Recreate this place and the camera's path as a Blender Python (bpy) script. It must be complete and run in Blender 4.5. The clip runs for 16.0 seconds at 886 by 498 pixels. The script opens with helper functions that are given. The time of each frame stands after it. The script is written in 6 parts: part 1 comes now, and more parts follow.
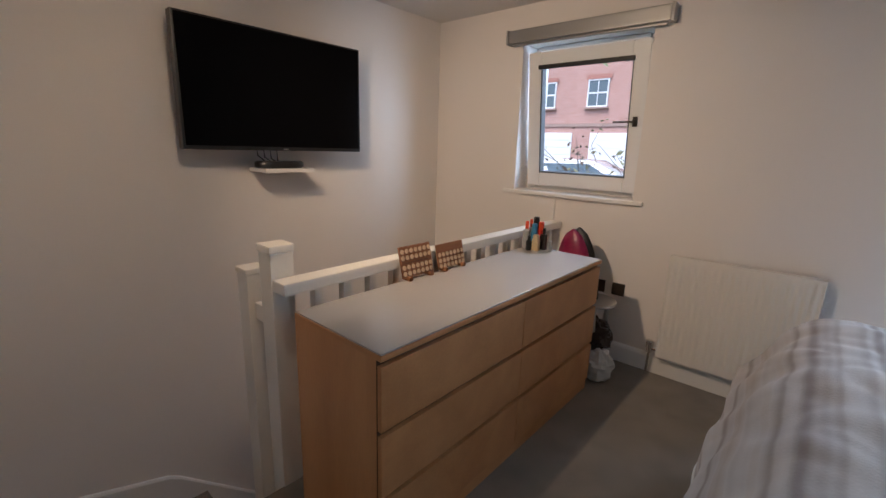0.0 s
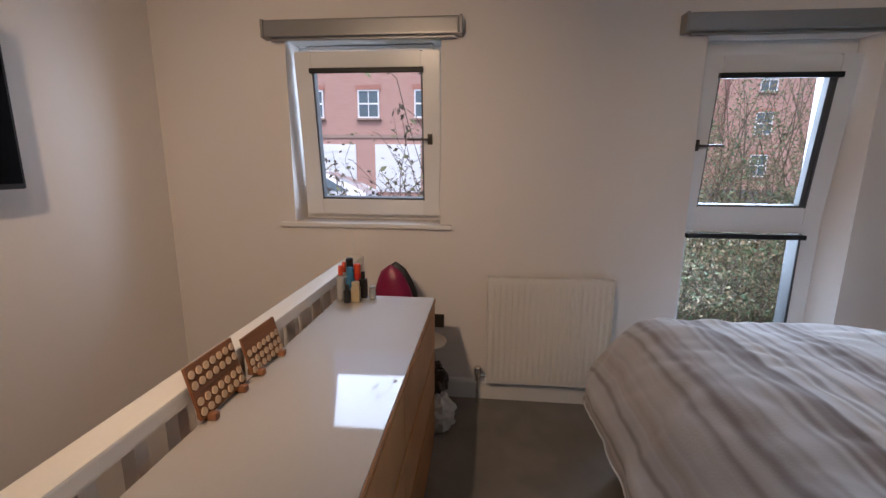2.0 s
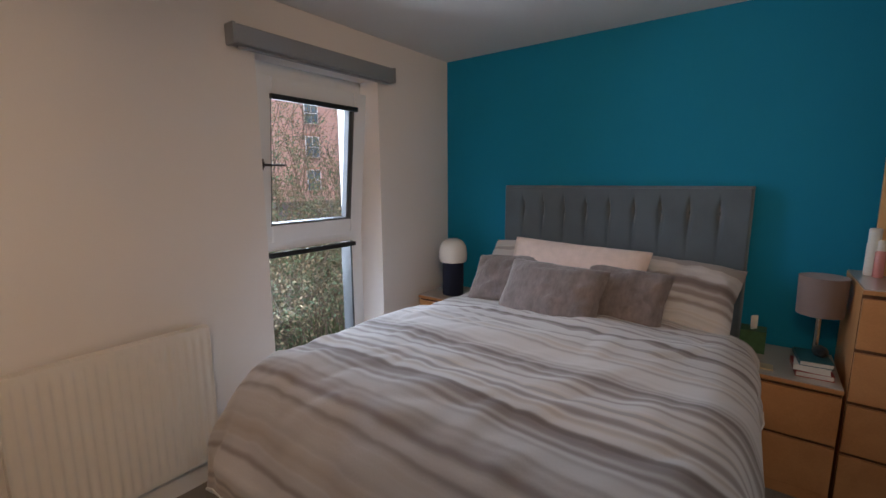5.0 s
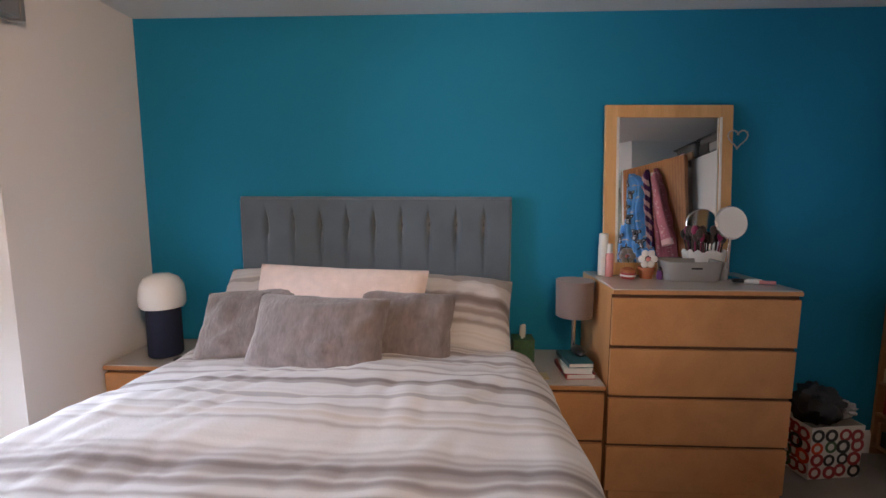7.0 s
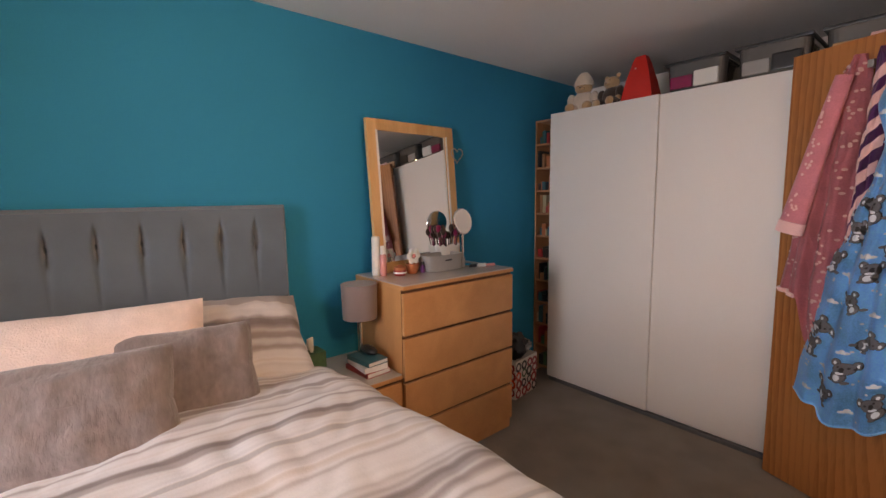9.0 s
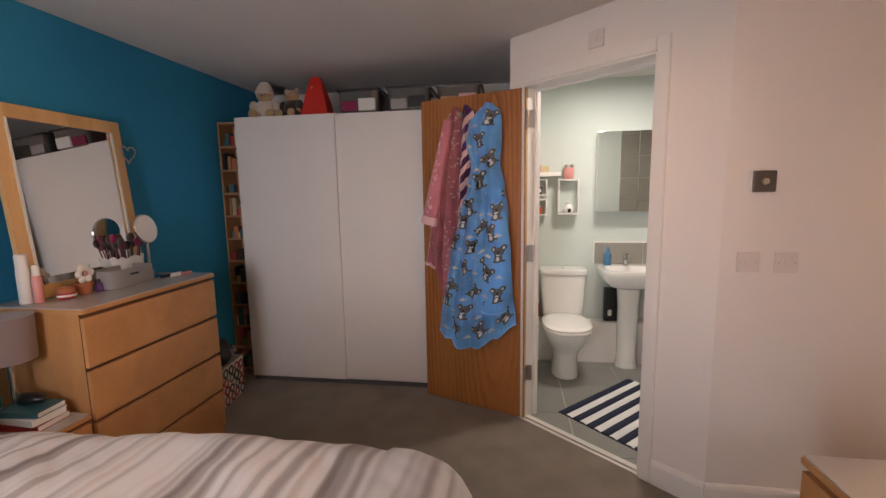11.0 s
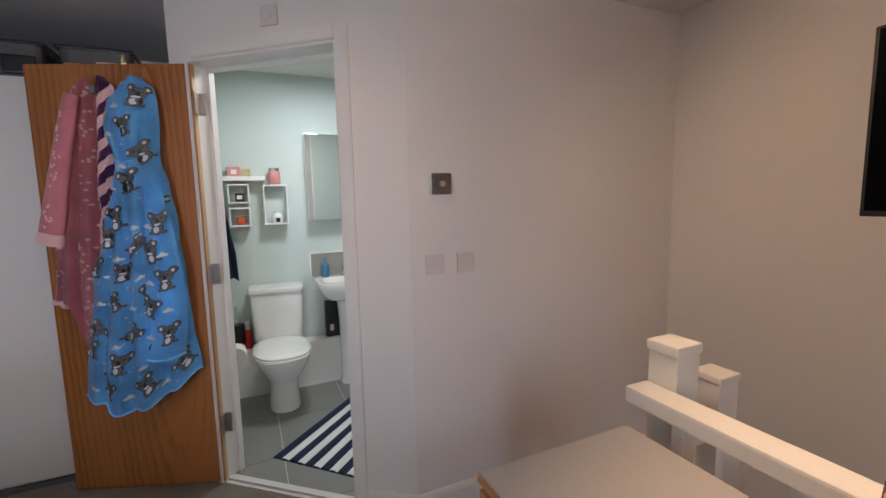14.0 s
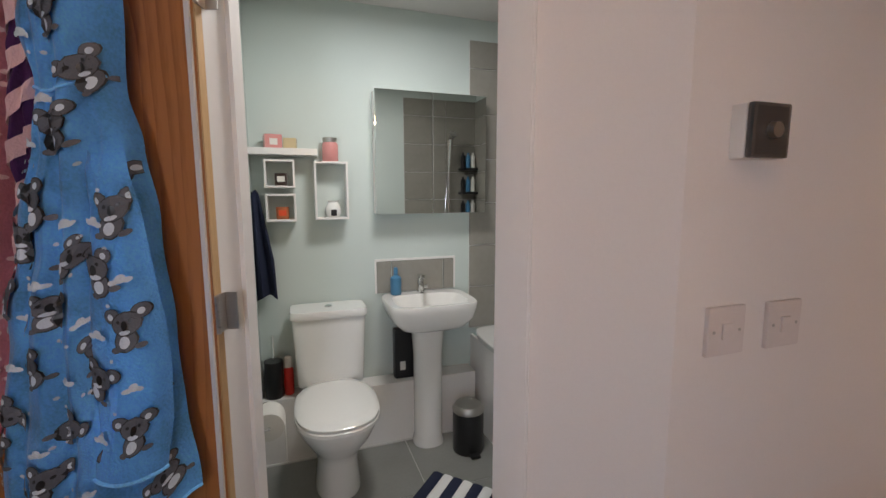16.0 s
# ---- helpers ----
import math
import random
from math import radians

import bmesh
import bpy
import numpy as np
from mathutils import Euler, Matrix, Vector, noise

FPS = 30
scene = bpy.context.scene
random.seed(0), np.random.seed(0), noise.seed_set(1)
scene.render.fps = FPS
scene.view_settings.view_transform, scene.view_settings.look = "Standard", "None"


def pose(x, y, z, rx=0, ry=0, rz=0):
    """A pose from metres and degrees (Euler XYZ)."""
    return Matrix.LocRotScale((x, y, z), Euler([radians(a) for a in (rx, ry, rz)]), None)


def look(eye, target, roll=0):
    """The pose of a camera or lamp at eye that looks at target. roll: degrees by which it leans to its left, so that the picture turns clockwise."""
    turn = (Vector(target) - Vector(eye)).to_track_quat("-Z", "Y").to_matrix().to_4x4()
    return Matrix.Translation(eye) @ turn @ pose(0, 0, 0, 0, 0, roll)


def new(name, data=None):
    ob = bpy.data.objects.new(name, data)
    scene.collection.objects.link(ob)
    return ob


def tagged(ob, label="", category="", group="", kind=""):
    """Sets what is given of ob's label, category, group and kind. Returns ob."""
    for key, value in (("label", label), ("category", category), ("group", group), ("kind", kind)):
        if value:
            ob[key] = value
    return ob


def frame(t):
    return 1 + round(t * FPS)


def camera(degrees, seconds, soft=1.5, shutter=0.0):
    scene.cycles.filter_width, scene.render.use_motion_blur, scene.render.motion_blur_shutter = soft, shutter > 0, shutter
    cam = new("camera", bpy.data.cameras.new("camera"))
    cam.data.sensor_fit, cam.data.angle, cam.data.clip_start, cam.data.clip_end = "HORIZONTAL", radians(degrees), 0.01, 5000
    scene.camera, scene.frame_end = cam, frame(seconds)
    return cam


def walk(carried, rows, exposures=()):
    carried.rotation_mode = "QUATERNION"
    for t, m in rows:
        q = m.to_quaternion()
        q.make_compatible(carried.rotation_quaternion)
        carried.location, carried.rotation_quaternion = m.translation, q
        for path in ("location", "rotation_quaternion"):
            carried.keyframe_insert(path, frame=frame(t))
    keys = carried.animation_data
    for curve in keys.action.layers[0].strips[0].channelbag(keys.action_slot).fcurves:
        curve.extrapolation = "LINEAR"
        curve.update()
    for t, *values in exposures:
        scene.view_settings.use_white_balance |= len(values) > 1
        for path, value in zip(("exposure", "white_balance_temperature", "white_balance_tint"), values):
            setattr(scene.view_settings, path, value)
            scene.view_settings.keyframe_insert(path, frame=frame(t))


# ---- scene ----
cam = camera(91.7, 16.0)
PATH = [
    (0, (0.149, 0.457, 1.368), (-1.131, 1.922, 0.906), 1.8),
    (0.5, (0.023, 0.549, 1.376), (-1.075, 2.169, 0.965), 0.4),
    (1, (-0.137, 0.664, 1.398), (-0.987, 2.431, 1.003), -0.2),
    (1.5, (-0.307, 0.748, 1.394), (-0.856, 2.632, 1.009), 1.0),
    (2, (-0.484, 0.811, 1.427), (-0.675, 2.763, 1.032), 0.4),
    (2.5, (-0.581, 0.919, 1.409), (-0.464, 2.878, 1.025), -1.3),
    (3, (-0.61, 1.031, 1.447), (-0.132, 2.933, 1.053), -3.4),
    (3.5, (-0.642, 1.093, 1.452), (0.157, 2.886, 1.069), -2.2),
    (4, (-0.694, 1.161, 1.458), (0.475, 2.746, 1.108), -1.2),
    (4.2, (-0.718, 1.171, 1.456), (0.566, 2.666, 1.117), -1.0),
    (5.1, (-0.60, 1.195, 1.44), (1.02, 2.36, 1.122), -0.2),
    (6.3, (-0.265, 1.319, 1.398), (1.572, 2.067, 1.136), 0.9),
    (6.5, (-0.22, 1.349, 1.406), (1.662, 1.972, 1.139), 0.8),
    (7, (-0.134, 1.508, 1.391), (1.851, 1.593, 1.157), 0.1),
    (7.5, (-0.05, 1.674, 1.408), (1.908, 1.346, 1.166), 0.1),
    (8, (0.079, 1.774, 1.401), (1.941, 1.078, 1.179), -0.9),
    (9.2, (0.030, 2.045, 1.425), (1.485, 0.673, 1.182), -0.6),
    (10.3, (0.005, 2.238, 1.435), (0.873, 0.454, 1.179), -0.3),
    (10.5, (-0.003, 2.255, 1.436), (0.729, 0.412, 1.18), -0.4),
    (11, (0.013, 2.309, 1.451), (0.315, 0.35, 1.187), -1.0),
    (11.5, (0.004, 2.353, 1.451), (-0.103, 0.371, 1.203), -1.3),
    (12, (-0.038, 2.364, 1.439), (-0.459, 0.422, 1.211), -1.4),
    (12.5, (-0.081, 2.373, 1.431), (-0.76, 0.505, 1.207), -1.3),
    (13, (-0.125, 2.347, 1.42), (-0.972, 0.549, 1.194), -1.1),
    (13.5, (-0.189, 2.214, 1.411), (-1.062, 0.429, 1.184), -1.4),
    (14, (-0.269, 2.0, 1.412), (-1.091, 0.191, 1.177), -1.2),
    (14.5, (-0.283, 1.749, 1.388), (-1.056, -0.08, 1.147), -0.3),
    (15, (-0.264, 1.448, 1.384), (-1.009, -0.391, 1.131), -0.2),
    (15.5, (-0.274, 1.173, 1.372), (-0.964, -0.686, 1.117), -0.4),
    (16, (-0.281, 0.884, 1.373), (-0.934, -0.989, 1.118), -0.2),
]
# the phone's own exposure and white balance drift as it turns away from the windows
EXPOSURES = [(0.0, 1.13, 5720, 12), (2.5, 0.80, 6050, 18), (4.0, 0.80, 6250, 18), (6.3, 1.27, 6480, 16), (7.2, 1.8, 6800, 24), (8.2, 2.05, 7950, 28), (10.3, 1.75, 7800, 31), (11.2, 1.65, 7750, 30), (12.5, 1.58, 6550, 20), (14.5, 1.40, 6280, 20), (16.0, 1.26, 6750, 24)]
walk(cam, [(t, look(eye, target, roll)) for t, eye, target, roll in PATH], EXPOSURES)

# ---- world, sun, lights, exposure ----
world = bpy.data.worlds.new("sky")
scene.world = world
world.use_nodes = True
_wt = world.node_tree
_sky = _wt.nodes.new("ShaderNodeTexSky")
_sky.sky_type = "NISHITA"
_sky.sun_disc = False
_sky.sun_elevation, _sky.sun_rotation = radians(62), radians(193)
_sky.air_density, _sky.dust_density = 1.0, 3.0
_wt.links.new(_sky.outputs[0], _wt.nodes["Background"].inputs[0])
_wt.nodes["Background"].inputs[1].default_value = 0.15


def lamp(name, kind, m, energy, color, **settings):
    data = bpy.data.lights.new(name, kind)
    data.energy, data.color = energy, color
    ob = new(name, data)
    ob.matrix_world = m
    if "size" in settings:
        data.shape, data.size, data.size_y = "RECTANGLE", settings["size"], settings["size_y"]
    if "radius" in settings:
        data.shadow_soft_size = settings["radius"]
    if "cone" in settings:
        data.spot_size, data.spot_blend = radians(settings["cone"]), settings["blend"]
    if "angle" in settings:
        data.angle = radians(settings["angle"])
    return ob


WARM, COOL, DAY = (1.0, 0.70, 0.42), (0.93, 1.0, 0.95), (0.70, 0.86, 1.0)
lamp("overcast_sun", "SUN", look((0, 0, 20), (2.4, 10.4, 0)), 1.3, (1.0, 0.96, 0.90), angle=20)
# area lamps added outside both windows for sky light; one under the bathroom ceiling
lamp("sky_fill_lamp", "AREA", look((-1.19, 4.75, 2.80), (-1.0, 0.4, 0.9)), 25, DAY, size=1.6, size_y=0.95)
lamp("sky_fill_lamp", "AREA", look((0.98, 4.35, 1.50), (-0.3, 0.2, 1.0)), 76, DAY, size=1.5, size_y=1.9)
lamp("bathroom_light", "AREA", look((-0.75, -0.65, 2.29), (-0.75, -0.65, 0)), 5.4, COOL, size=0.3, size_y=0.3)
# four heads of the ceiling spot bar: place and aim
SPOTS = [((-1.10, 0.82), (-1.45, 3.2, 0.85), 43), ((-0.78, 0.98), (-2.3, 1.3, 1.0), 10.5), ((-0.46, 1.14), (2.1, 2.4, 1.6), 27), ((-0.14, 1.30), (-0.1, -0.3, 0.9), 5.5)]
for (px, py), aim, power in SPOTS:
    lamp("spot_bulb_light", "SPOT", look((px, py, 2.155), aim), power, WARM, radius=0.022, cone=104, blend=1.0)

# ---- materials ----


def mat(name, color, rough=0.6, metal=0.0, bump=0.0, scale=60.0, vary=0.08, vscale=2.0, coat=0.0, sheen=0.0, spec=0.5, alpha_glass=False, detail=4.0, emit=None, stretch=None):
    """A principled material with colour variation at two scales and fine bump."""
    m = bpy.data.materials.new(name)
    m.use_nodes = True
    t = m.node_tree
    b = t.nodes["Principled BSDF"]
    L = t.links.new
    b.inputs["Roughness"].default_value, b.inputs["Metallic"].default_value = rough, metal
    b.inputs["Coat Weight"].default_value = coat
    b.inputs["Coat Roughness"].default_value = 0.04
    b.inputs["Sheen Weight"].default_value = sheen
    b.inputs["Specular IOR Level"].default_value = spec
    co = t.nodes.new("ShaderNodeTexCoord")
    src = co.outputs["Object"]
    if stretch:
        mp = t.nodes.new("ShaderNodeMapping")
        mp.inputs["Scale"].default_value = stretch
        L(src, mp.inputs[0])
        src = mp.outputs[0]
    n1, n2 = t.nodes.new("ShaderNodeTexNoise"), t.nodes.new("ShaderNodeTexNoise")
    n1.inputs["Scale"].default_value, n2.inputs["Scale"].default_value = vscale, scale
    n1.inputs["Detail"].default_value = n2.inputs["Detail"].default_value = detail
    L(src, n1.inputs["Vector"])
    L(src, n2.inputs["Vector"])
    add = t.nodes.new("ShaderNodeMath")
    add.operation = "MULTIPLY_ADD"
    add.inputs[1].default_value = 0.5
    L(n2.outputs[0], add.inputs[0])
    L(n1.outputs[0], add.inputs[2])
    ramp = t.nodes.new("ShaderNodeMapRange")
    ramp.inputs["From Min"].default_value, ramp.inputs["From Max"].default_value = 0.45, 1.05
    ramp.inputs["To Min"].default_value, ramp.inputs["To Max"].default_value = 1 - vary, 1 + vary
    L(add.outputs[0], ramp.inputs[0])
    mix = t.nodes.new("ShaderNodeVectorMath")
    mix.operation = "SCALE"
    mix.inputs[0].default_value = color
    L(ramp.outputs[0], mix.inputs["Scale"])
    L(mix.outputs[0], b.inputs["Base Color"])
    if bump:
        bp = t.nodes.new("ShaderNodeBump")
        bp.inputs["Strength"].default_value, bp.inputs["Distance"].default_value = bump, 0.004
        L(n2.outputs[0], bp.inputs["Height"])
        L(bp.outputs[0], b.inputs["Normal"])
    if emit:
        b.inputs["Emission Color"].default_value = (*emit[:3], 1)
        b.inputs["Emission Strength"].default_value = emit[3]
    return m


def nodes_of(m):
    t = m.node_tree
    return t, t.nodes["Principled BSDF"], t.links.new


def ramp_node(t, stops, interp="LINEAR"):
    r = t.nodes.new("ShaderNodeValToRGB")
    r.color_ramp.interpolation = interp
    e = r.color_ramp.elements
    e[0].position, e[0].color = stops[0][0], (*stops[0][1], 1)
    e[1].position, e[1].color = stops[1][0], (*stops[1][1], 1)
    for p, c in stops[2:]:
        x = e.new(p)
        x.color = (*c, 1)
    return r


def wood(name, dark, light, axis="z", scale=9.0, rough=0.45, rings=1.0):
    """Long grain along one axis, with cathedral figure and fine pores."""
    m = bpy.data.materials.new(name)
    m.use_nodes = True
    t, b, L = nodes_of(m)
    co, mp = t.nodes.new("ShaderNodeTexCoord"), t.nodes.new("ShaderNodeMapping")
    s = {"x": (0.12, 1, 1), "y": (1, 0.12, 1), "z": (1, 1, 0.12)}[axis]
    mp.inputs["Scale"].default_value = s
    L(co.outputs["Object"], mp.inputs[0])
    info = t.nodes.new("ShaderNodeObjectInfo")
    off = t.nodes.new("ShaderNodeVectorMath")
    off.operation = "MULTIPLY_ADD"
    off.inputs[1].default_value = (3, 5, 7)
    L(info.outputs["Random"], off.inputs[0])
    L(mp.outputs[0], off.inputs[2])
    n, f = t.nodes.new("ShaderNodeTexNoise"), t.nodes.new("ShaderNodeTexNoise")
    n.inputs["Scale"].default_value, n.inputs["Detail"].default_value, n.inputs["Distortion"].default_value = scale, 6, rings
    f.inputs["Scale"].default_value, f.inputs["Detail"].default_value = scale * 22, 3
    L(off.outputs[0], n.inputs["Vector"])
    L(off.outputs[0], f.inputs["Vector"])
    w = t.nodes.new("ShaderNodeMath")
    w.operation = "MULTIPLY_ADD"
    w.inputs[1].default_value = 0.35
    L(f.outputs[0], w.inputs[0])
    L(n.outputs[0], w.inputs[2])
    r = ramp_node(t, [(0.48, dark), (0.85, light)])
    L(w.outputs[0], r.inputs[0])
    L(r.outputs[0], b.inputs["Base Color"])
    b.inputs["Roughness"].default_value = rough
    bp = t.nodes.new("ShaderNodeBump")
    bp.inputs["Strength"].default_value, bp.inputs["Distance"].default_value = 0.12, 0.002
    L(f.outputs[0], bp.inputs["Height"])
    L(bp.outputs[0], b.inputs["Normal"])
    return m


def cathedral_oak(name, dark, light):
    """Crown-cut veneer: long nested arches with straight grain and pores between them."""
    m = bpy.data.materials.new(name)
    m.use_nodes = True
    t, b, L = nodes_of(m)
    co, mp = t.nodes.new("ShaderNodeTexCoord"), t.nodes.new("ShaderNodeMapping")
    mp.inputs["Location"].default_value, mp.inputs["Scale"].default_value = (-0.20, 0.0, -0.165), (1, 1, 0.11)
    L(co.outputs["Object"], mp.inputs[0])
    wave = t.nodes.new("ShaderNodeTexWave")
    wave.wave_type, wave.rings_direction, wave.wave_profile = "RINGS", "Y", "SAW"
    wave.inputs["Scale"].default_value, wave.inputs["Distortion"].default_value = 11.0, 2.2
    wave.inputs["Detail"].default_value, wave.inputs["Detail Scale"].default_value = 3.0, 3.0
    pore, big = t.nodes.new("ShaderNodeTexNoise"), t.nodes.new("ShaderNodeTexNoise")
    pore.inputs["Scale"].default_value, pore.inputs["Detail"].default_value = 150, 4
    big.inputs["Scale"].default_value, big.inputs["Detail"].default_value = 5, 3
    for n in (wave, pore, big):
        L(mp.outputs[0], n.inputs["Vector"])
    a, c = t.nodes.new("ShaderNodeMath"), t.nodes.new("ShaderNodeMath")
    a.operation = c.operation = "MULTIPLY_ADD"
    a.inputs[1].default_value, c.inputs[1].default_value = 0.38, 0.42
    L(wave.outputs["Fac"], a.inputs[0])
    L(big.outputs[0], a.inputs[2])
    L(pore.outputs[0], c.inputs[0])
    L(a.outputs[0], c.inputs[2])
    r = ramp_node(t, [(0.55, dark), (1.0, light)])
    L(c.outputs[0], r.inputs[0])
    L(r.outputs[0], b.inputs["Base Color"])
    b.inputs["Roughness"].default_value = 0.42
    bp = t.nodes.new("ShaderNodeBump")
    bp.inputs["Strength"].default_value, bp.inputs["Distance"].default_value = 0.12, 0.002
    L(pore.outputs[0], bp.inputs["Height"])
    L(bp.outputs[0], b.inputs["Normal"])
    return m


M = {}
M["wall"] = mat("white_emulsion", (0.80, 0.755, 0.72), 0.85, bump=0.06, scale=180, vary=0.025, vscale=1.2)
M["teal"] = mat("teal_emulsion", (0.003, 0.222, 0.395), 0.75, spec=0.25, bump=0.08, scale=180, vary=0.06, vscale=1.5)
M["ceil"] = mat("ceiling_paint", (0.72, 0.70, 0.68), 0.9, bump=0.05, scale=160, vary=0.03)
M["gloss"] = mat("white_gloss_paint", (0.80, 0.78, 0.75), 0.32, bump=0.02, scale=40, vary=0.03)
M["carpet"] = mat("grey_carpet", (0.222, 0.190, 0.158), 1.0, bump=0.9, scale=420, vary=0.22, vscale=5, spec=0.1, sheen=0.2)
M["bathwall"] = mat("mint_paint", (0.56, 0.635, 0.60), 0.8, bump=0.05, scale=160, vary=0.03)
M["floor_tile"] = mat("grey_vinyl_tile", (0.23, 0.235, 0.22), 0.5, bump=0.05, scale=70, vary=0.10, vscale=4)
M["grout"] = mat("pale_grout", (0.66, 0.65, 0.62), 0.9, bump=0.1, scale=90)
M["tile"] = mat("taupe_tile", (0.30, 0.285, 0.25), 0.25, vary=0.10, vscale=3, bump=0.02, scale=30)
M["pvc"] = mat("white_upvc", (0.82, 0.82, 0.82), 0.28, vary=0.02, vscale=3)
M["rubber"] = mat("black_blind", (0.012, 0.012, 0.013), 0.5)
M["channel"] = mat("grey_blind_channel", (0.10, 0.105, 0.11), 0.5)
M["chrome"] = mat("chrome", (0.75, 0.75, 0.74), 0.14, 1.0, vary=0.03)
M["steel"] = mat("brushed_steel", (0.50, 0.48, 0.45), 0.35, 1.0, vary=0.06, scale=120, bump=0.05)
M["darkmetal"] = mat("dark_bronze_plate", (0.10, 0.085, 0.075), 0.3, 0.8)
M["cassette"] = mat("grey_blind_cassette", (0.36, 0.355, 0.35), 0.38, 0.6, vary=0.05, scale=90, bump=0.03)
M["beech"] = wood("beech_foil", (0.52, 0.235, 0.088), (0.63, 0.305, 0.122), "y", 6, 0.42, 0.4)
M["beechz"] = wood("beech_foil_upright", (0.52, 0.235, 0.088), (0.63, 0.305, 0.122), "z", 6, 0.42, 0.4)
# beech with groove shade put into its colour; also used for board rings and lettering
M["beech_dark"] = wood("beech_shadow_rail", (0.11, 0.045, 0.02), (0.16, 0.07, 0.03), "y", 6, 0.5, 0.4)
M["oak"] = cathedral_oak("oak_veneer", (0.22, 0.066, 0.016), (0.43, 0.165, 0.048))
M["oak_edge"] = wood("oak_lipping", (0.48, 0.28, 0.12), (0.62, 0.40, 0.20), "z", 10, 0.45, 0.6)
M["pine"] = wood("pine_frame", (0.60, 0.33, 0.13), (0.74, 0.46, 0.21), "z", 8, 0.4, 1.0)
M["shelfwood"] = wood("brown_shelf", (0.32, 0.15, 0.068), (0.43, 0.215, 0.10), "z", 8, 0.5, 0.8)
M["etched"] = wood("etched_wood", (0.21, 0.080, 0.032), (0.32, 0.135, 0.055), "y", 8, 0.6, 0.8)
M["glass_top"] = mat("white_back_painted_glass", (0.475, 0.435, 0.39), 0.5, coat=1.0, vary=0.02, vscale=2)
M["glass_top"].node_tree.nodes["Principled BSDF"].inputs["Coat IOR"].default_value = 1.5
M["token"] = mat("pale_birch_token", (0.62, 0.43, 0.27), 0.6, vary=0.12, vscale=20)
M["ward"] = mat("white_foil_door", (0.74, 0.70, 0.655), 0.5, vary=0.03, vscale=1.5, scale=160, bump=0.05)
M["black"] = mat("black_plastic", (0.014, 0.014, 0.015), 0.35)
M["screen"] = mat("tv_screen", (0.004, 0.004, 0.005), 0.22, vary=0.0, spec=0.02)
M["mirror"] = mat("mirror_silver", (0.88, 0.89, 0.88), 0.015, 1.0, vary=0.0)
M["ceramic"] = mat("white_ceramic", (0.82, 0.82, 0.79), 0.1, coat=0.6, vary=0.02, vscale=3)
M["headboard"] = mat("grey_velvet", (0.108, 0.145, 0.180), 0.9, bump=0.25, scale=300, vary=0.14, vscale=6, sheen=0.5, spec=0.2)
M["base"] = mat("dark_grey_bed_base", (0.055, 0.06, 0.068), 0.95, bump=0.3, scale=260, vary=0.15, spec=0.2)
M["fur"] = mat("grey_faux_fur", (0.215, 0.18, 0.175), 1.0, bump=1.0, scale=75, vary=0.30, vscale=20, sheen=0.6, spec=0.1, stretch=(1, 0.40, 1))
M["blush"] = mat("pale_pink_boucle", (0.82, 0.69, 0.645), 1.0, bump=1.0, scale=190, vary=0.10, vscale=20, sheen=0.4, spec=0.1)
M["navy"] = mat("navy_cotton", (0.012, 0.018, 0.045), 0.9, bump=0.3, scale=160, vary=0.2)
M["white_cloth"] = mat("white_cotton_stripe", (0.75, 0.76, 0.75), 0.95, bump=0.4, scale=150, vary=0.06)
M["shade"] = mat("taupe_lampshade", (0.215, 0.165, 0.155), 0.9, bump=0.2, scale=260, vary=0.08, sheen=0.2)
M["opal"] = mat("opal_glass", (0.82, 0.80, 0.76), 0.25, coat=0.4, vary=0.02)
M["basket"] = mat("grey_plastic_basket", (0.30, 0.285, 0.27), 0.6, vary=0.06)
M["red"] = mat("red_cardboard", (0.62, 0.025, 0.015), 0.5, vary=0.08)
M["tan"] = mat("tan_plush", (0.50, 0.30, 0.155), 1.0, bump=0.8, scale=130, vary=0.2, vscale=12, sheen=0.5)
M["brownish"] = mat("brown_plush", (0.20, 0.115, 0.065), 1.0, bump=0.8, scale=130, vary=0.3, vscale=10, sheen=0.4)
M["cream"] = mat("cream_plush", (0.68, 0.56, 0.45), 1.0, bump=0.8, scale=130, vary=0.12, vscale=12, sheen=0.5)
M["brownfur"] = mat("dark_brown_plush", (0.045, 0.026, 0.018), 1.0, bump=0.8, scale=130, vary=0.2, sheen=0.3)
M["clear"] = mat("clear_plastic", (0.42, 0.42, 0.42), 0.15, vary=0.05)
M["tub"] = mat("smoked_plastic_tub", (0.10, 0.095, 0.09), 0.12, coat=0.5, vary=0.1)
M["thermo"] = mat("thermostat_face", (0.13, 0.122, 0.12), 0.24, 0.6, vary=0.1)
M["pink"] = mat("pink_fleece", (0.62, 0.215, 0.255), 1.0, bump=0.6, scale=160, vary=0.2, vscale=9, sheen=0.35, spec=0.1)
M["pinkpale"] = mat("pale_pink_trim", (0.78, 0.48, 0.47), 1.0, bump=0.6, scale=160, sheen=0.5)
# high vary puts lighter patches, as light on the folds, into the colour
M["blue"] = mat("sky_blue_fleece", (0.18, 0.56, 1.0), 1.0, bump=0.6, scale=150, vary=0.34, vscale=8, sheen=0.45, spec=0.1)
M["kgrey"] = mat("grey_print", (0.13, 0.135, 0.152), 1.0, bump=0.5, scale=170, vary=0.15)
M["kwhite"] = mat("white_print", (0.66, 0.72, 0.78), 1.0, bump=0.5, scale=170)
M["purple"] = mat("purple_stripe", (0.13, 0.035, 0.15), 1.0, bump=0.5, scale=170, sheen=0.3)
M["magenta"] = mat("magenta_satin", (0.22, 0.006, 0.055), 0.35, vary=0.25, vscale=12)
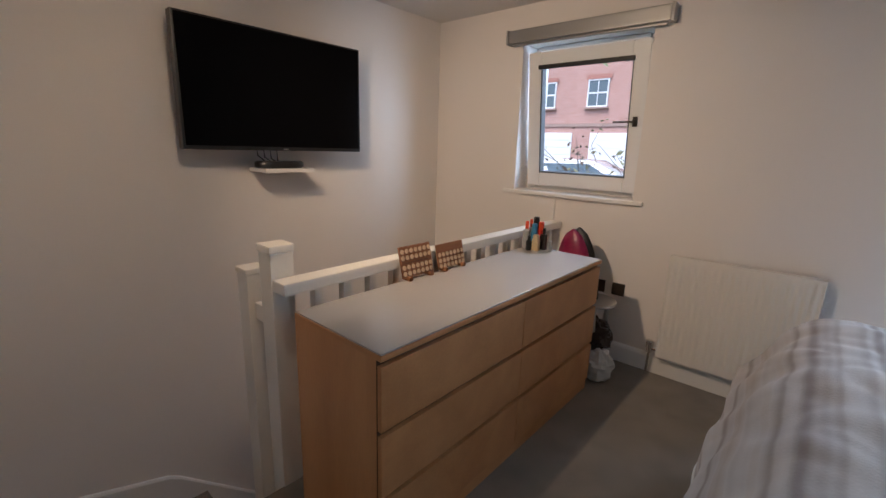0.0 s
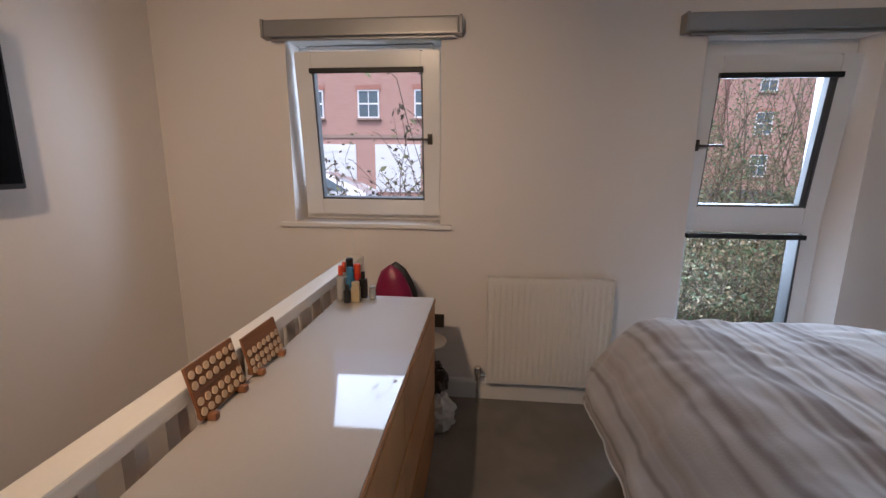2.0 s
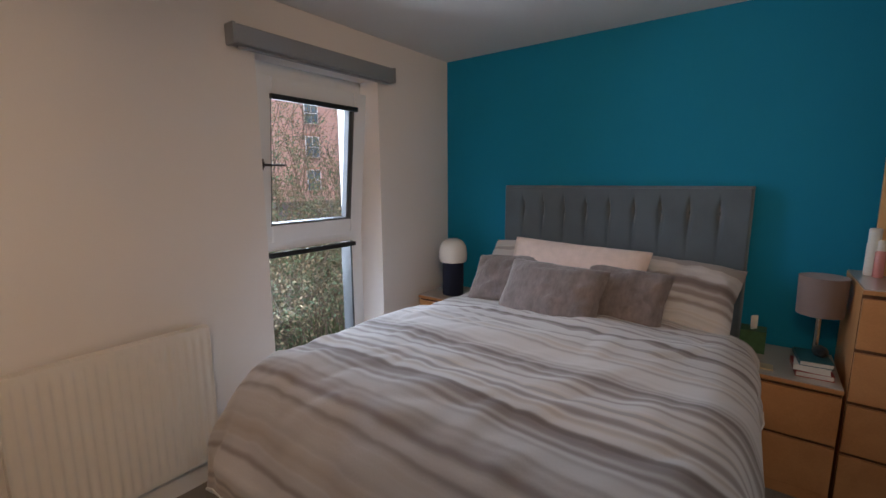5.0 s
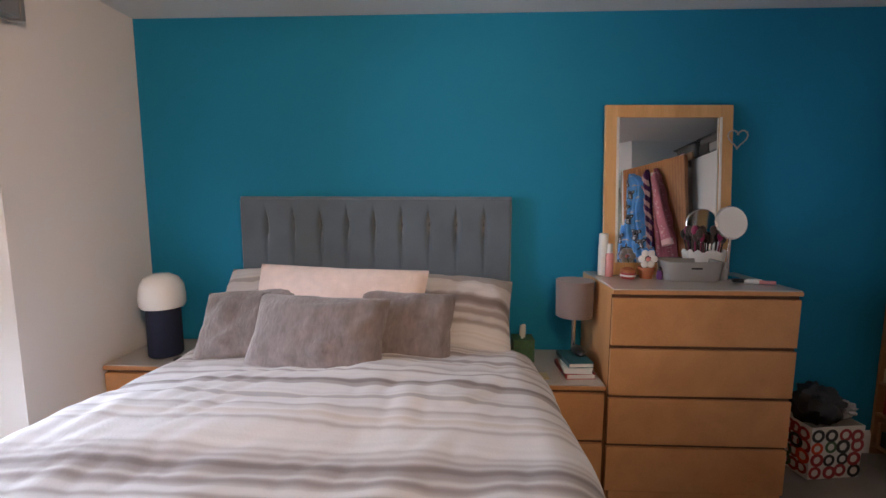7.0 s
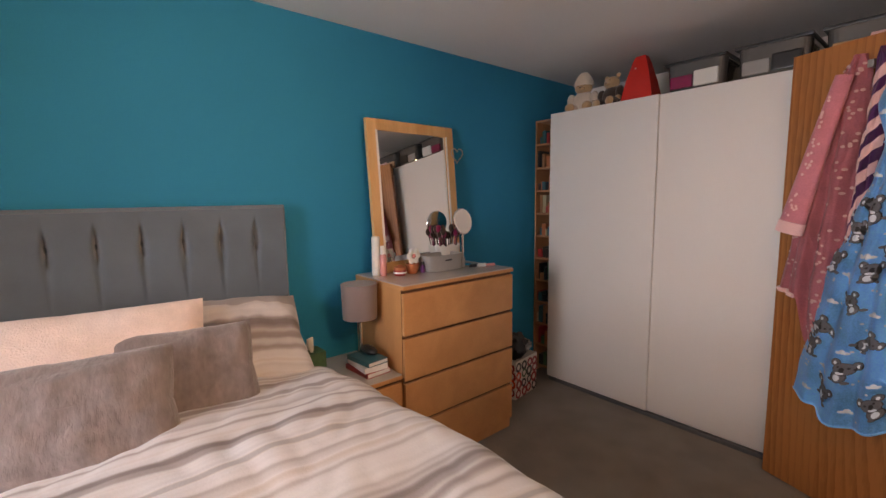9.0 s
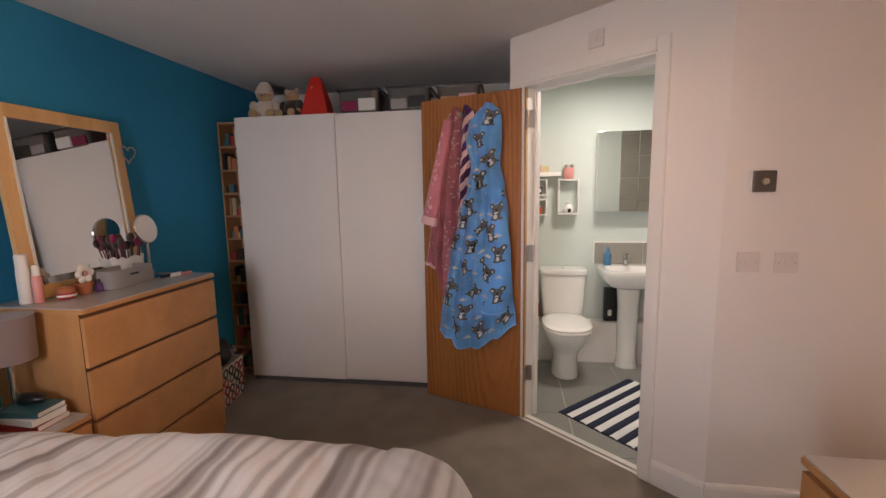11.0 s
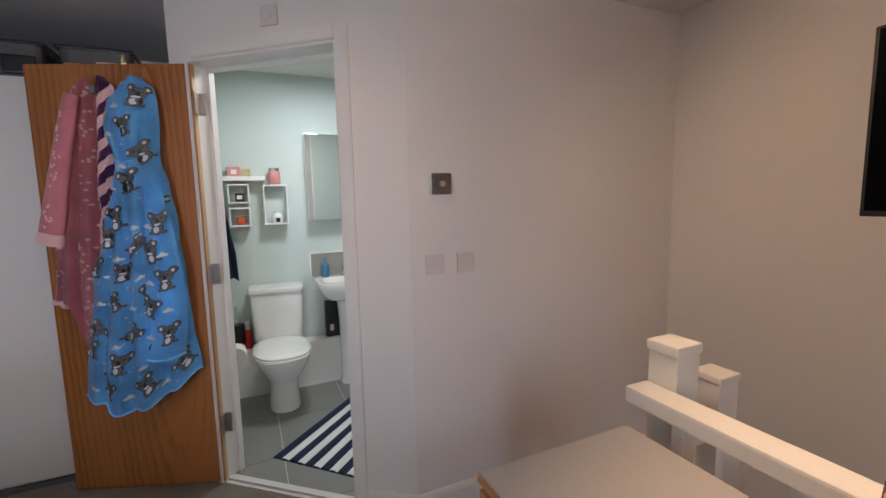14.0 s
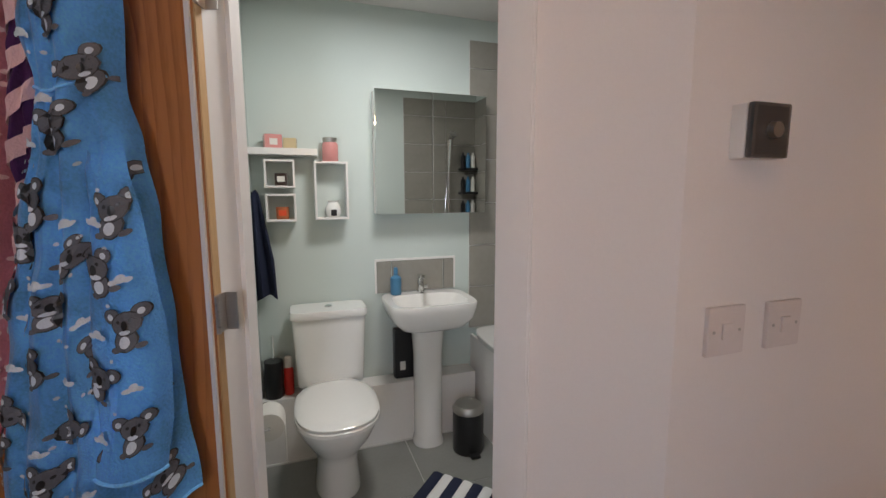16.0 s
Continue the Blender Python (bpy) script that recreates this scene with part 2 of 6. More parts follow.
M["orange"] = mat("orange_cap", (0.70, 0.07, 0.015), 0.4)
M["skyblue"] = mat("blue_bottle", (0.05, 0.20, 0.36), 0.35)
M["gold"] = mat("champagne_box", (0.62, 0.50, 0.30), 0.35, 0.4)
M["paper"] = mat("paper_white", (0.72, 0.70, 0.65), 0.7, vary=0.05)
M["bookteal"] = mat("teal_book_cover", (0.02, 0.10, 0.12), 0.4, vary=0.15)
M["bookred"] = mat("red_book_cover", (0.35, 0.03, 0.03), 0.4, vary=0.15)
M["terracotta"] = mat("terracotta", (0.42, 0.13, 0.05), 0.7, vary=0.12)
M["green"] = mat("green_packet", (0.05, 0.12, 0.05), 0.5, vary=0.2, vscale=30)
M["pinkjar"] = mat("pink_jar", (0.66, 0.27, 0.25), 0.2, coat=0.5)
M["rail"] = mat("cream_gloss_rail", (0.80, 0.75, 0.67), 0.38, vary=0.03)
M["radiator"] = mat("radiator_enamel", (0.80, 0.76, 0.70), 0.4, vary=0.02)
M["switch"] = mat("brushed_nickel_plate", (0.70, 0.64, 0.61), 0.42, 0.0, vary=0.05)
M["bulb"] = mat("lit_bulb", (1, 0.9, 0.7), 0.3, emit=(1.0, 0.62, 0.24, 10.0))
M["asphalt"] = mat("asphalt", (0.05, 0.05, 0.052), 0.9, bump=0.4, scale=120, vary=0.2)
M["grass"] = mat("rough_grass", (0.07, 0.09, 0.03), 1.0, bump=0.6, scale=60, vary=0.4)
M["brickplain"] = mat("red_brick_far", (0.40, 0.19, 0.15), 0.9, bump=0.2, scale=40, vary=0.14, vscale=1.5)
M["mortar"] = mat("mortar", (0.36, 0.26, 0.22), 0.95, vary=0.1)
M["roof"] = mat("slate_roof", (0.06, 0.06, 0.065), 0.8, vary=0.2, vscale=5)
M["garage"] = mat("white_garage_door", (0.80, 0.82, 0.84), 0.4, vary=0.03)
M["paneglass"] = mat("dark_window_glass", (0.10, 0.14, 0.17), 0.06, vary=0.1)
M["carpaint"] = mat("white_car_paint", (0.72, 0.75, 0.78), 0.15, coat=1.0, vary=0.02)
M["tyre"] = mat("tyre_rubber", (0.02, 0.02, 0.02), 0.8)
M["bark"] = mat("twig_bark", (0.085, 0.062, 0.045), 0.95, bump=0.5, scale=90, vary=0.3)
M["twig"] = mat("pale_twig_bark", (0.15, 0.115, 0.08), 0.95, bump=0.5, scale=90, vary=0.3)
M["leaf1"] = mat("bush_leaf_olive", (0.17, 0.165, 0.085), 0.8, vary=0.25, vscale=9)
M["leaf2"] = mat("bush_leaf_dry", (0.29, 0.225, 0.135), 0.85, vary=0.25, vscale=9)
M["leaf3"] = mat("bush_leaf_green", (0.11, 0.165, 0.085), 0.7, vary=0.25, vscale=9)


def clear_glass():
    m = bpy.data.materials.new("window_glass")
    m.use_nodes = True
    t, b, L = nodes_of(m)
    tr, gl, mx = t.nodes.new("ShaderNodeBsdfTransparent"), t.nodes.new("ShaderNodeBsdfGlossy"), t.nodes.new("ShaderNodeMixShader")
    fr = t.nodes.new("ShaderNodeFresnel")
    fr.inputs[0].default_value = 1.45
    gl.inputs["Roughness"].default_value = 0.01
    L(fr.outputs[0], mx.inputs[0])
    L(tr.outputs[0], mx.inputs[1])
    L(gl.outputs[0], mx.inputs[2])
    L(mx.outputs[0], t.nodes["Material Output"].inputs[0])
    return m


M["glass"] = clear_glass()


def bedding(name):
    """Woven bands of white, grey and taupe across the bed."""
    m = bpy.data.materials.new(name)
    m.use_nodes = True
    t, b, L = nodes_of(m)
    uv = t.nodes.new("ShaderNodeUVMap")
    sep = t.nodes.new("ShaderNodeSeparateXYZ")
    L(uv.outputs[0], sep.inputs[0])
    wob = t.nodes.new("ShaderNodeTexNoise")
    wob.inputs["Scale"].default_value = 5
    L(uv.outputs[0], wob.inputs["Vector"])
    ma = t.nodes.new("ShaderNodeMath")
    ma.operation = "MULTIPLY_ADD"
    ma.inputs[1].default_value = 0.03
    L(wob.outputs[0], ma.inputs[0])
    L(sep.outputs[0], ma.inputs[2])
    cols = []
    for sc, det in ((5.6, 2.0), (19.0, 1.0)):
        n = t.nodes.new("ShaderNodeTexNoise")
        n.noise_dimensions = "1D"
        n.inputs["Scale"].default_value, n.inputs["Detail"].default_value = sc, det
        L(ma.outputs[0], n.inputs["W"])
        cols.append(n)
    mix = t.nodes.new("ShaderNodeMath")
    mix.operation = "MULTIPLY_ADD"
    mix.inputs[1].default_value = 0.55
    L(cols[1].outputs[0], mix.inputs[0])
    L(cols[0].outputs[0], mix.inputs[2])
    r = ramp_node(t, [(0.56, (0.19, 0.155, 0.145)), (0.67, (0.34, 0.295, 0.285)), (0.76, (0.56, 0.535, 0.53)), (0.85, (0.63, 0.605, 0.60)), (0.93, (0.55, 0.495, 0.46)), (1.0, (0.38, 0.35, 0.345))])
    L(mix.outputs[0], r.inputs[0])
    L(r.outputs[0], b.inputs["Base Color"])
    b.inputs["Roughness"].default_value = 0.95
    b.inputs["Sheen Weight"].default_value = 0.25
    fine = t.nodes.new("ShaderNodeTexNoise")
    fine.inputs["Scale"].default_value, fine.inputs["Detail"].default_value = 130, 3
    L(uv.outputs[0], fine.inputs["Vector"])
    bp = t.nodes.new("ShaderNodeBump")
    bp.inputs["Strength"].default_value, bp.inputs["Distance"].default_value = 0.25, 0.003
    L(fine.outputs[0], bp.inputs["Height"])
    L(bp.outputs[0], b.inputs["Normal"])
    return m


M["bedding"] = bedding("striped_bedding")


def brickwork(name):
    m = bpy.data.materials.new(name)
    m.use_nodes = True
    t, b, L = nodes_of(m)
    co, mp = t.nodes.new("ShaderNodeTexCoord"), t.nodes.new("ShaderNodeMapping")
    mp.inputs["Rotation"].default_value = (radians(90), 0, 0)
    L(co.outputs["Object"], mp.inputs[0])
    br = t.nodes.new("ShaderNodeTexBrick")
    br.inputs["Color1"].default_value, br.inputs["Color2"].default_value, br.inputs["Mortar"].default_value = (0.50, 0.285, 0.24, 1), (0.44, 0.235, 0.19, 1), (0.47, 0.37, 0.33, 1)
    br.inputs["Scale"].default_value, br.inputs["Mortar Size"].default_value = 1.0, 0.008
    br.inputs["Brick Width"].default_value, br.inputs["Row Height"].default_value = 0.225, 0.075
    L(mp.outputs[0], br.inputs[0])
    L(br.outputs[0], b.inputs["Base Color"])
    b.inputs["Roughness"].default_value = 0.9
    return m


M["brick"] = brickwork("red_brickwork")

# ---- builders ----


def link_mesh(name, bm, material, smooth=False):
    bmesh.ops.recalc_face_normals(bm, faces=bm.faces[:])
    me = bpy.data.meshes.new(name)
    bm.to_mesh(me)
    bm.free()
    me.materials.append(material)
    if smooth:
        me.polygons.foreach_set("use_smooth", [True] * len(me.polygons))
        me.set_sharp_from_angle(angle=radians(40))
    return new(name, me)


def part(name, bm, material, parent, label="", smooth=False):
    ob = link_mesh(name, bm, material, smooth)
    ob.parent = parent
    return tagged(ob, label)


def thing(name, at, label, category, rz=0, group="", rx=0, ry=0):
    ob = new(name)
    ob.empty_display_size = 0.1
    ob.matrix_world = pose(*at, rx, ry, rz)
    return tagged(ob, label, category, group)


def structure(name, bm, material, label="", smooth=False):
    return tagged(link_mesh(name, bm, material, smooth), label, "", "", "structure")


def boxes(*specs, bevel=0.0, bm=None):
    """Boxes given as (x0, x1, y0, y1, z0, z1)."""
    bm = bm or bmesh.new()
    for x0, x1, y0, y1, z0, z1 in specs:
        r = bmesh.ops.create_cube(bm, size=1)
        bmesh.ops.scale(bm, vec=(x1 - x0, y1 - y0, z1 - z0), verts=r["verts"])
        bmesh.ops.translate(bm, vec=((x0 + x1) / 2, (y0 + y1) / 2, (z0 + z1) / 2), verts=r["verts"])
    if bevel:
        bmesh.ops.bevel(bm, geom=bm.edges[:], offset=bevel, segments=2, affect="EDGES", profile=0.7)
    return bm


def prism(points, z0, z1, bm=None):
    bm = bm or bmesh.new()
    lo = [bm.verts.new((x, y, z0)) for x, y in points]
    hi = [bm.verts.new((x, y, z1)) for x, y in points]
    bm.faces.new(lo[::-1])
    bm.faces.new(hi)
    n = len(points)
    for i in range(n):
        bm.faces.new((lo[i], lo[(i + 1) % n], hi[(i + 1) % n], hi[i]))
    return bm


def pierced(u0, u1, z0, z1, t0, t1, holes, put):
    """A wall slab with rectangular holes; put(u, t, z) gives the place."""
    us = sorted({u0, u1, *(h[0] for h in holes), *(h[1] for h in holes)})
    zs = sorted({z0, z1, *(h[2] for h in holes), *(h[3] for h in holes)})
    bm = bmesh.new()
    solid = {}
    for i in range(len(us) - 1):
        for j in range(len(zs) - 1):
            uc, zc = (us[i] + us[i + 1]) / 2, (zs[j] + zs[j + 1]) / 2
            solid[i, j] = not any(h[0] < uc < h[1] and h[2] < zc < h[3] for h in holes)
    cache = {}

    def v(i, j, t):
        if (i, j, t) not in cache:
            cache[i, j, t] = bm.verts.new(put(us[i], t, zs[j]))
        return cache[i, j, t]

    for (i, j), s in solid.items():
        if not s:
            continue
        for t in (t0, t1):
            bm.faces.new((v(i, j, t), v(i + 1, j, t), v(i + 1, j + 1, t), v(i, j + 1, t)))
        for (a, b, c, d, e, f) in ((i, j, i, j + 1, i - 1, j), (i + 1, j, i + 1, j + 1, i + 1, j), (i, j, i + 1, j, i, j - 1), (i, j + 1, i + 1, j + 1, i, j + 1)):
            if not solid.get((e, f)):
                bm.faces.new((v(a, b, t0), v(c, d, t0), v(c, d, t1), v(a, b, t1)))
    return bm


def lathe(profile, n=32, bm=None, at=(0, 0, 0)):
    """Turned from (radius, height) pairs."""
    bm = bm or bmesh.new()
    rings = []
    for r, z in profile:
        if r < 1e-5:
            rings.append([bm.verts.new((at[0], at[1], at[2] + z))])
        else:
            rings.append([bm.verts.new((at[0] + r * math.cos(2 * math.pi * k / n), at[1] + r * math.sin(2 * math.pi * k / n), at[2] + z)) for k in range(n)])
    for a, b in zip(rings, rings[1:]):
        for k in range(n):
            if len(a) == 1 and len(b) == 1:
                continue
            if len(a) == 1:
                bm.faces.new((a[0], b[k], b[(k + 1) % n]))
            elif len(b) == 1:
                bm.faces.new((a[k], a[(k + 1) % n], b[0]))
            else:
                bm.faces.new((a[k], a[(k + 1) % n], b[(k + 1) % n], b[k]))
    for ring, flip in ((rings[0], True), (rings[-1], False)):
        if len(ring) > 1:
            bm.faces.new(ring[::-1] if flip else ring)
    return bm


def loft(rings, bm=None, caps=True):
    bm = bm or bmesh.new()
    vs = [[bm.verts.new(p) for p in r] for r in rings]
    n = len(vs[0])
    for a, b in zip(vs, vs[1:]):
        for k in range(n):
            bm.faces.new((a[k], a[(k + 1) % n], b[(k + 1) % n], b[k]))
    if caps:
        bm.faces.new(vs[0][::-1])
        bm.faces.new(vs[-1])
    return bm


def oval(cx, cy, z, rx, ry, n=32, power=2.0):
    out = []
    for k in range(n):
        a = 2 * math.pi * k / n
        c, s = math.cos(a), math.sin(a)
        out.append((cx + rx * math.copysign(abs(c) ** (2 / power), c), cy + ry * math.copysign(abs(s) ** (2 / power), s), z))
    return out


def tube(points, radius, n=10, bm=None):
    """A round bar through points, tapering if radius is a pair."""
    bm = bm or bmesh.new()
    pts = [Vector(p) for p in points]
    rings = []
    for i, p in enumerate(pts):
        d = (pts[min(i + 1, len(pts) - 1)] - pts[max(i - 1, 0)]).normalized()
        a = d.cross(Vector((0, 0, 1)) if abs(d.z) < 0.9 else Vector((1, 0, 0))).normalized()
        b = d.cross(a)
        r = radius if not isinstance(radius, tuple) else radius[0] + (radius[1] - radius[0]) * i / max(1, len(pts) - 1)
        rings.append([p + (a * math.cos(2 * math.pi * k / n) + b * math.sin(2 * math.pi * k / n)) * r for k in range(n)])
    return loft(rings, bm)


def grid(nu, nv, f, bm=None, uv=None):
    """A sheet of nu by nv cells; f(u, v) gives the place, uv(u, v) the texture place."""
    bm = bm or bmesh.new()
    lay = bm.loops.layers.uv.verify() if uv else None
    vs = [[bm.verts.new(f(i / nu, j / nv)) for j in range(nv + 1)] for i in range(nu + 1)]
    for i in range(nu):
        for j in range(nv):
            fc = bm.faces.new((vs[i][j], vs[i + 1][j], vs[i + 1][j + 1], vs[i][j + 1]))
            if uv:
                for lp, (a, b) in zip(fc.loops, ((i, j), (i + 1, j), (i + 1, j + 1), (i, j + 1))):
                    lp[lay].uv = uv(a / nu, b / nv)
    return bm


def ball(bm, c, r, n=14):
    q = bmesh.ops.create_uvsphere(bm, u_segments=n, v_segments=max(6, n // 2 + 2), radius=1)
    bmesh.ops.scale(bm, vec=r if isinstance(r, tuple) else (r, r, r), verts=q["verts"])
    bmesh.ops.translate(bm, vec=c, verts=q["verts"])
    return bm


# ---- plan ----
WN, WE, WW, WB = 3.262, 2.205, -2.40, -1.45   # window wall, teal wall, stair wall, back wall
TOP = 2.335
CX, CY = -0.867, 0.362                       # outer corner of the bathroom wall
AX, AY = 0.006, -0.390                       # far end of the angled door wall
DIR = Vector((AX - CX, AY - CY, 0)).normalized()
NRM = Vector((-DIR.y, DIR.x, 0))             # from the door wall into the bedroom
if NRM.y < 0:
    NRM = -NRM
ALEN = math.hypot(AX - CX, AY - CY)
W1 = (-1.608, -0.740, 1.077, 2.085)           # window openings: x0, x1, z0, z1
W2 = (0.610, 1.447, 0.22, 2.066)

# window wall, with two openings through it
structure("wall_north", pierced(WW - 0.25, WE + 0.25, -3.0, TOP + 0.2, 0, 0.30, [W1, W2], lambda u, t, z: (u, WN + t, z)), M["wall"])
structure("wall_east", boxes((WE, WE + 0.2, WB - 0.2, WN, -0.2, TOP + 0.2)), M["teal"])
structure("wall_west", boxes((WW - 0.2, WW, WB - 0.2, WN, -3.0, TOP + 0.2)), M["wall"])
structure("wall_south", boxes((0.03, WE, WB - 0.2, WB, -0.2, TOP + 0.2)), M["wall"])
structure("wall_bathroom_south", boxes((WW, 0.03, WB - 0.2, WB, -0.2, TOP + 0.2)), M["bathwall"])
# stair-side bathroom wall and the angled wall with the doorway
structure("wall_stair_side", boxes((WW, CX, CY - 0.10, CY, -3.0, TOP + 0.2)), M["wall"])
D0, D1, DH = 0.304, 1.045, 2.045
JT = 0.135                                   # depth of the door lining


def on_door_wall(u, t, z):
    p = Vector((CX, CY, z)) + DIR * u - NRM * t
    return p


structure("wall_angled", pierced(0, ALEN, -0.1, TOP + 0.2, 0, JT - 0.004, [(D0 - 0.03, D1 + 0.03, -0.11, DH + 0.03)], on_door_wall), M["wall"])
structure("wall_partition", prism([(AX, AY), (AX, WB), (AX - 0.09, WB), (AX - 0.09, AY + 0.0)], -0.1, TOP + 0.2), M["wall"])
structure("wall_bathroom_west", boxes((-2.05, -1.95, WB, CY - 0.1, -0.1, TOP + 0.2)), M["bathwall"])
# painted bathroom faces of the partitions
structure("bathroom_lining_1", prism([(AX - 0.094, AY - 0.12), (AX - 0.094, WB), (AX - 0.10, WB), (AX - 0.10, AY - 0.12)], 0, TOP), M["bathwall"])
structure("bathroom_lining_2", boxes((-1.95, CX - 0.1, CY - 0.108, CY - 0.104, 0, TOP)), M["bathwall"])
structure("ceiling", boxes((WW - 0.2, WE + 0.2, WB - 0.2, WN + 0.3, TOP, TOP + 0.25)), M["ceil"])
# carpet with the stairwell left open
NX, NY = -1.33, 1.21                         # newel post
ST = -1.29                                   # edge of the stairwell
structure("floor", prism([(ST, CY), (CX, CY), (AX, AY), (AX, WB), (WE, WB), (WE, WN), (ST, WN)], -0.25, 0.0), M["carpet"])
structure("floor_bathroom", prism([(-2.0, WB), (AX, WB), (AX - 0.01, AY - 0.005), (CX - 0.005, CY - 0.01), (-2.0, CY)], -0.25, -0.004), M["grout"])
TREAD = M["carpet"]
# winding stairs round the newel, then a straight flight down along the stair wall
H0 = 0.19
wx0, wy0, wx1, wy1 = WW, CY, ST, NY
step_shapes = [
    [(NX, NY), (wx1, wy0), (NX - 0.43, wy0)],
    [(NX, NY), (NX - 0.43, wy0), (wx0, wy0), (wx0, NY - 0.60)],
    [(NX, NY), (wx0, NY - 0.60), (wx0, NY)],
]
for i, shape in enumerate(step_shapes):
    structure("stair_step_%d" % (i + 1), prism(shape, -3.0, -0.30 - 0.22 * i), TREAD)
for i in range(8):
    y0 = NY + 0.225 * i
    structure("stair_step_%d" % (i + 4), boxes((WW, ST - 0.02, y0, y0 + 0.225, -3.0, -0.20 - H0 * (i + 4)), bevel=0.01), TREAD)
structure("stairwell_lining", boxes((ST - 0.02, ST - 0.004, NY, WN, -3.0, -0.02)), M["wall"])


def string_top(y):
    return -0.40 - 0.30 * max(0, y - 0.6) - 0.62 * max(0, y - 1.05)


st = bmesh.new()
ys = [CY + i * 0.06 for i in range(44)]
loft([[(WW, y, string_top(y) - 0.34), (WW + 0.022, y, string_top(y) - 0.34), (WW + 0.022, y, string_top(y) - 0.012), (WW + 0.014, y, string_top(y)), (WW, y, string_top(y))] for y in ys if y < WN], st)
structure("stair_string", st, M["gloss"])

# skirting boards
SK = 0.125


def skirting(name, a, b, inward, h=SK):
    a, b, n = Vector((*a, 0)), Vector((*b, 0)), Vector((*inward, 0)).normalized()
    prof = [(0, 0), (0.016, 0), (0.016, h - 0.022), (0.012, h - 0.008), (0.006, h), (0, h)]
    bm = loft([[p + n * d + Vector((0, 0, z)) for d, z in prof] for p in (a, b)])
    return structure(name, bm, M["gloss"])


skirting("baseboard_north", (ST, WN), (WE, WN), (0, -1))
skirting("baseboard_east", (WE, WN), (WE, WB), (-1, 0))
skirting("baseboard_stair_side", (CX, CY), (ST, CY), (0, 1))
p1, p2, p3 = on_door_wall(0, 0, 0), on_door_wall(D0 - 0.07, 0, 0), on_door_wall(D1 + 0.07, 0, 0)
skirting("baseboard_angled", p1[:2], p2[:2], NRM[:2])

# doorway lining, stops, architrave and threshold
def door_piece(u0, u1, t0, t1, z0, z1, bm):
    return prism([on_door_wall(u, t, 0)[:2] for u, t in ((u0, t0), (u1, t0), (u1, t1), (u0, t1))], z0, z1, bm)


bm = bmesh.new()
for u0, u1 in ((D0 - 0.028, D0), (D1, D1 + 0.028)):
    door_piece(u0, u1, -0.004, JT, 0, DH + 0.028, bm)
door_piece(D0, D1, -0.004, JT, DH, DH + 0.028, bm)
for u0, u1 in ((D0, D0 + 0.014), (D1 - 0.016, D1)):
    door_piece(u0, u1, 0.100, JT - 0.003, 0, DH, bm)
door_piece(D0 + 0.014, D1 - 0.016, 0.100, JT - 0.003, DH - 0.014, DH, bm)
structure("door_frame_1", bm, M["gloss"], "white gloss painted door lining")
bm = bmesh.new()
for u0, u1 in ((D0 - 0.068, D0 - 0.012),):
    door_piece(u0, u1, -0.018, -0.0005, 0, DH + 0.068, bm)
door_piece(D0 - 0.012, D1 - 0.03, -0.018, -0.0005, DH + 0.012, DH + 0.068, bm)
bmesh.ops.bevel(bm, geom=bm.edges[:], offset=0.004, segments=2, affect="EDGES")
structure("trim_architrave", bm, M["gloss"])
bm = door_piece(D0, D1, 0.03, 0.065, -0.004, 0.008, bmesh.new())
structure("trim_threshold", bm, M["grout"])
bm = door_piece(D0 - 0.0015, D0 + 0.001, 0.030, 0.055, 0.86, 1.08, bmesh.new())
structure("door_strike_plate", bm, M["steel"])

# ---- windows ----


def frame_ring(x0, x1, z0, z1, w, y0, y1, bm=None, bevel=0.006):
    b = boxes((x0, x0 + w, y0, y1, z0, z1), (x1 - w, x1, y0, y1, z0, z1), (x0 + w, x1 - w, y0, y1, z0, z0 + w), (x0 + w, x1 - w, y0, y1, z1 - w, z1))
    bmesh.ops.bevel(b, geom=b.edges[:], offset=bevel, segments=2, affect="EDGES")
    return b


def sash(parent, x0, x1, z0, z1, handle_x, tilt):
    """A tilted opening light, hung on its bottom edge."""
    w, h, s = x1 - x0, z1 - z0, 0.102
    ob = part("sash", frame_ring(0, w, 0, h, s, -0.035, 0.03), M["pvc"], parent)
    ob.matrix_basis = pose(x0, 3.425, z0, tilt)
    g = part("pane", grid(1, 1, lambda u, v: (s - 0.01 + u * (w - 2 * s + 0.02), 0.006, s - 0.01 + v * (h - 2 * s + 0.02))), M["glass"], ob)
    g.visible_shadow = False
    part("blind_channel", frame_ring(s - 0.012, w - s + 0.012, s - 0.012, h - s + 0.012, 0.016, -0.030, 0.026, bevel=0.002), M["channel"], ob, "grey blind side channel")
    part("blind_headrail", boxes((s - 0.012, w - s + 0.012, -0.062, -0.034, h - s - 0.012, h - s + 0.016), bevel=0.005), M["rubber"], ob, "black rolled blind")
    hb = boxes((-0.014, 0.014, -0.048, -0.035, -0.03, 0.03), bevel=0.004)
    d = -1 if handle_x > w / 2 else 1
    lathe([(0.012, 0), (0.012, 0.03)], 14, hb, (0, -0.055, -0.015))
    boxes((min(0, d * 0.13), max(0, d * 0.13), -0.068, -0.056, -0.006, 0.006), bm=hb)
    hd = part("window_handle", hb, M["darkmetal"], ob, "dark metal lever handle turned level")
    hd.matrix_basis = pose(handle_x, 0, h * 0.49)
    return ob


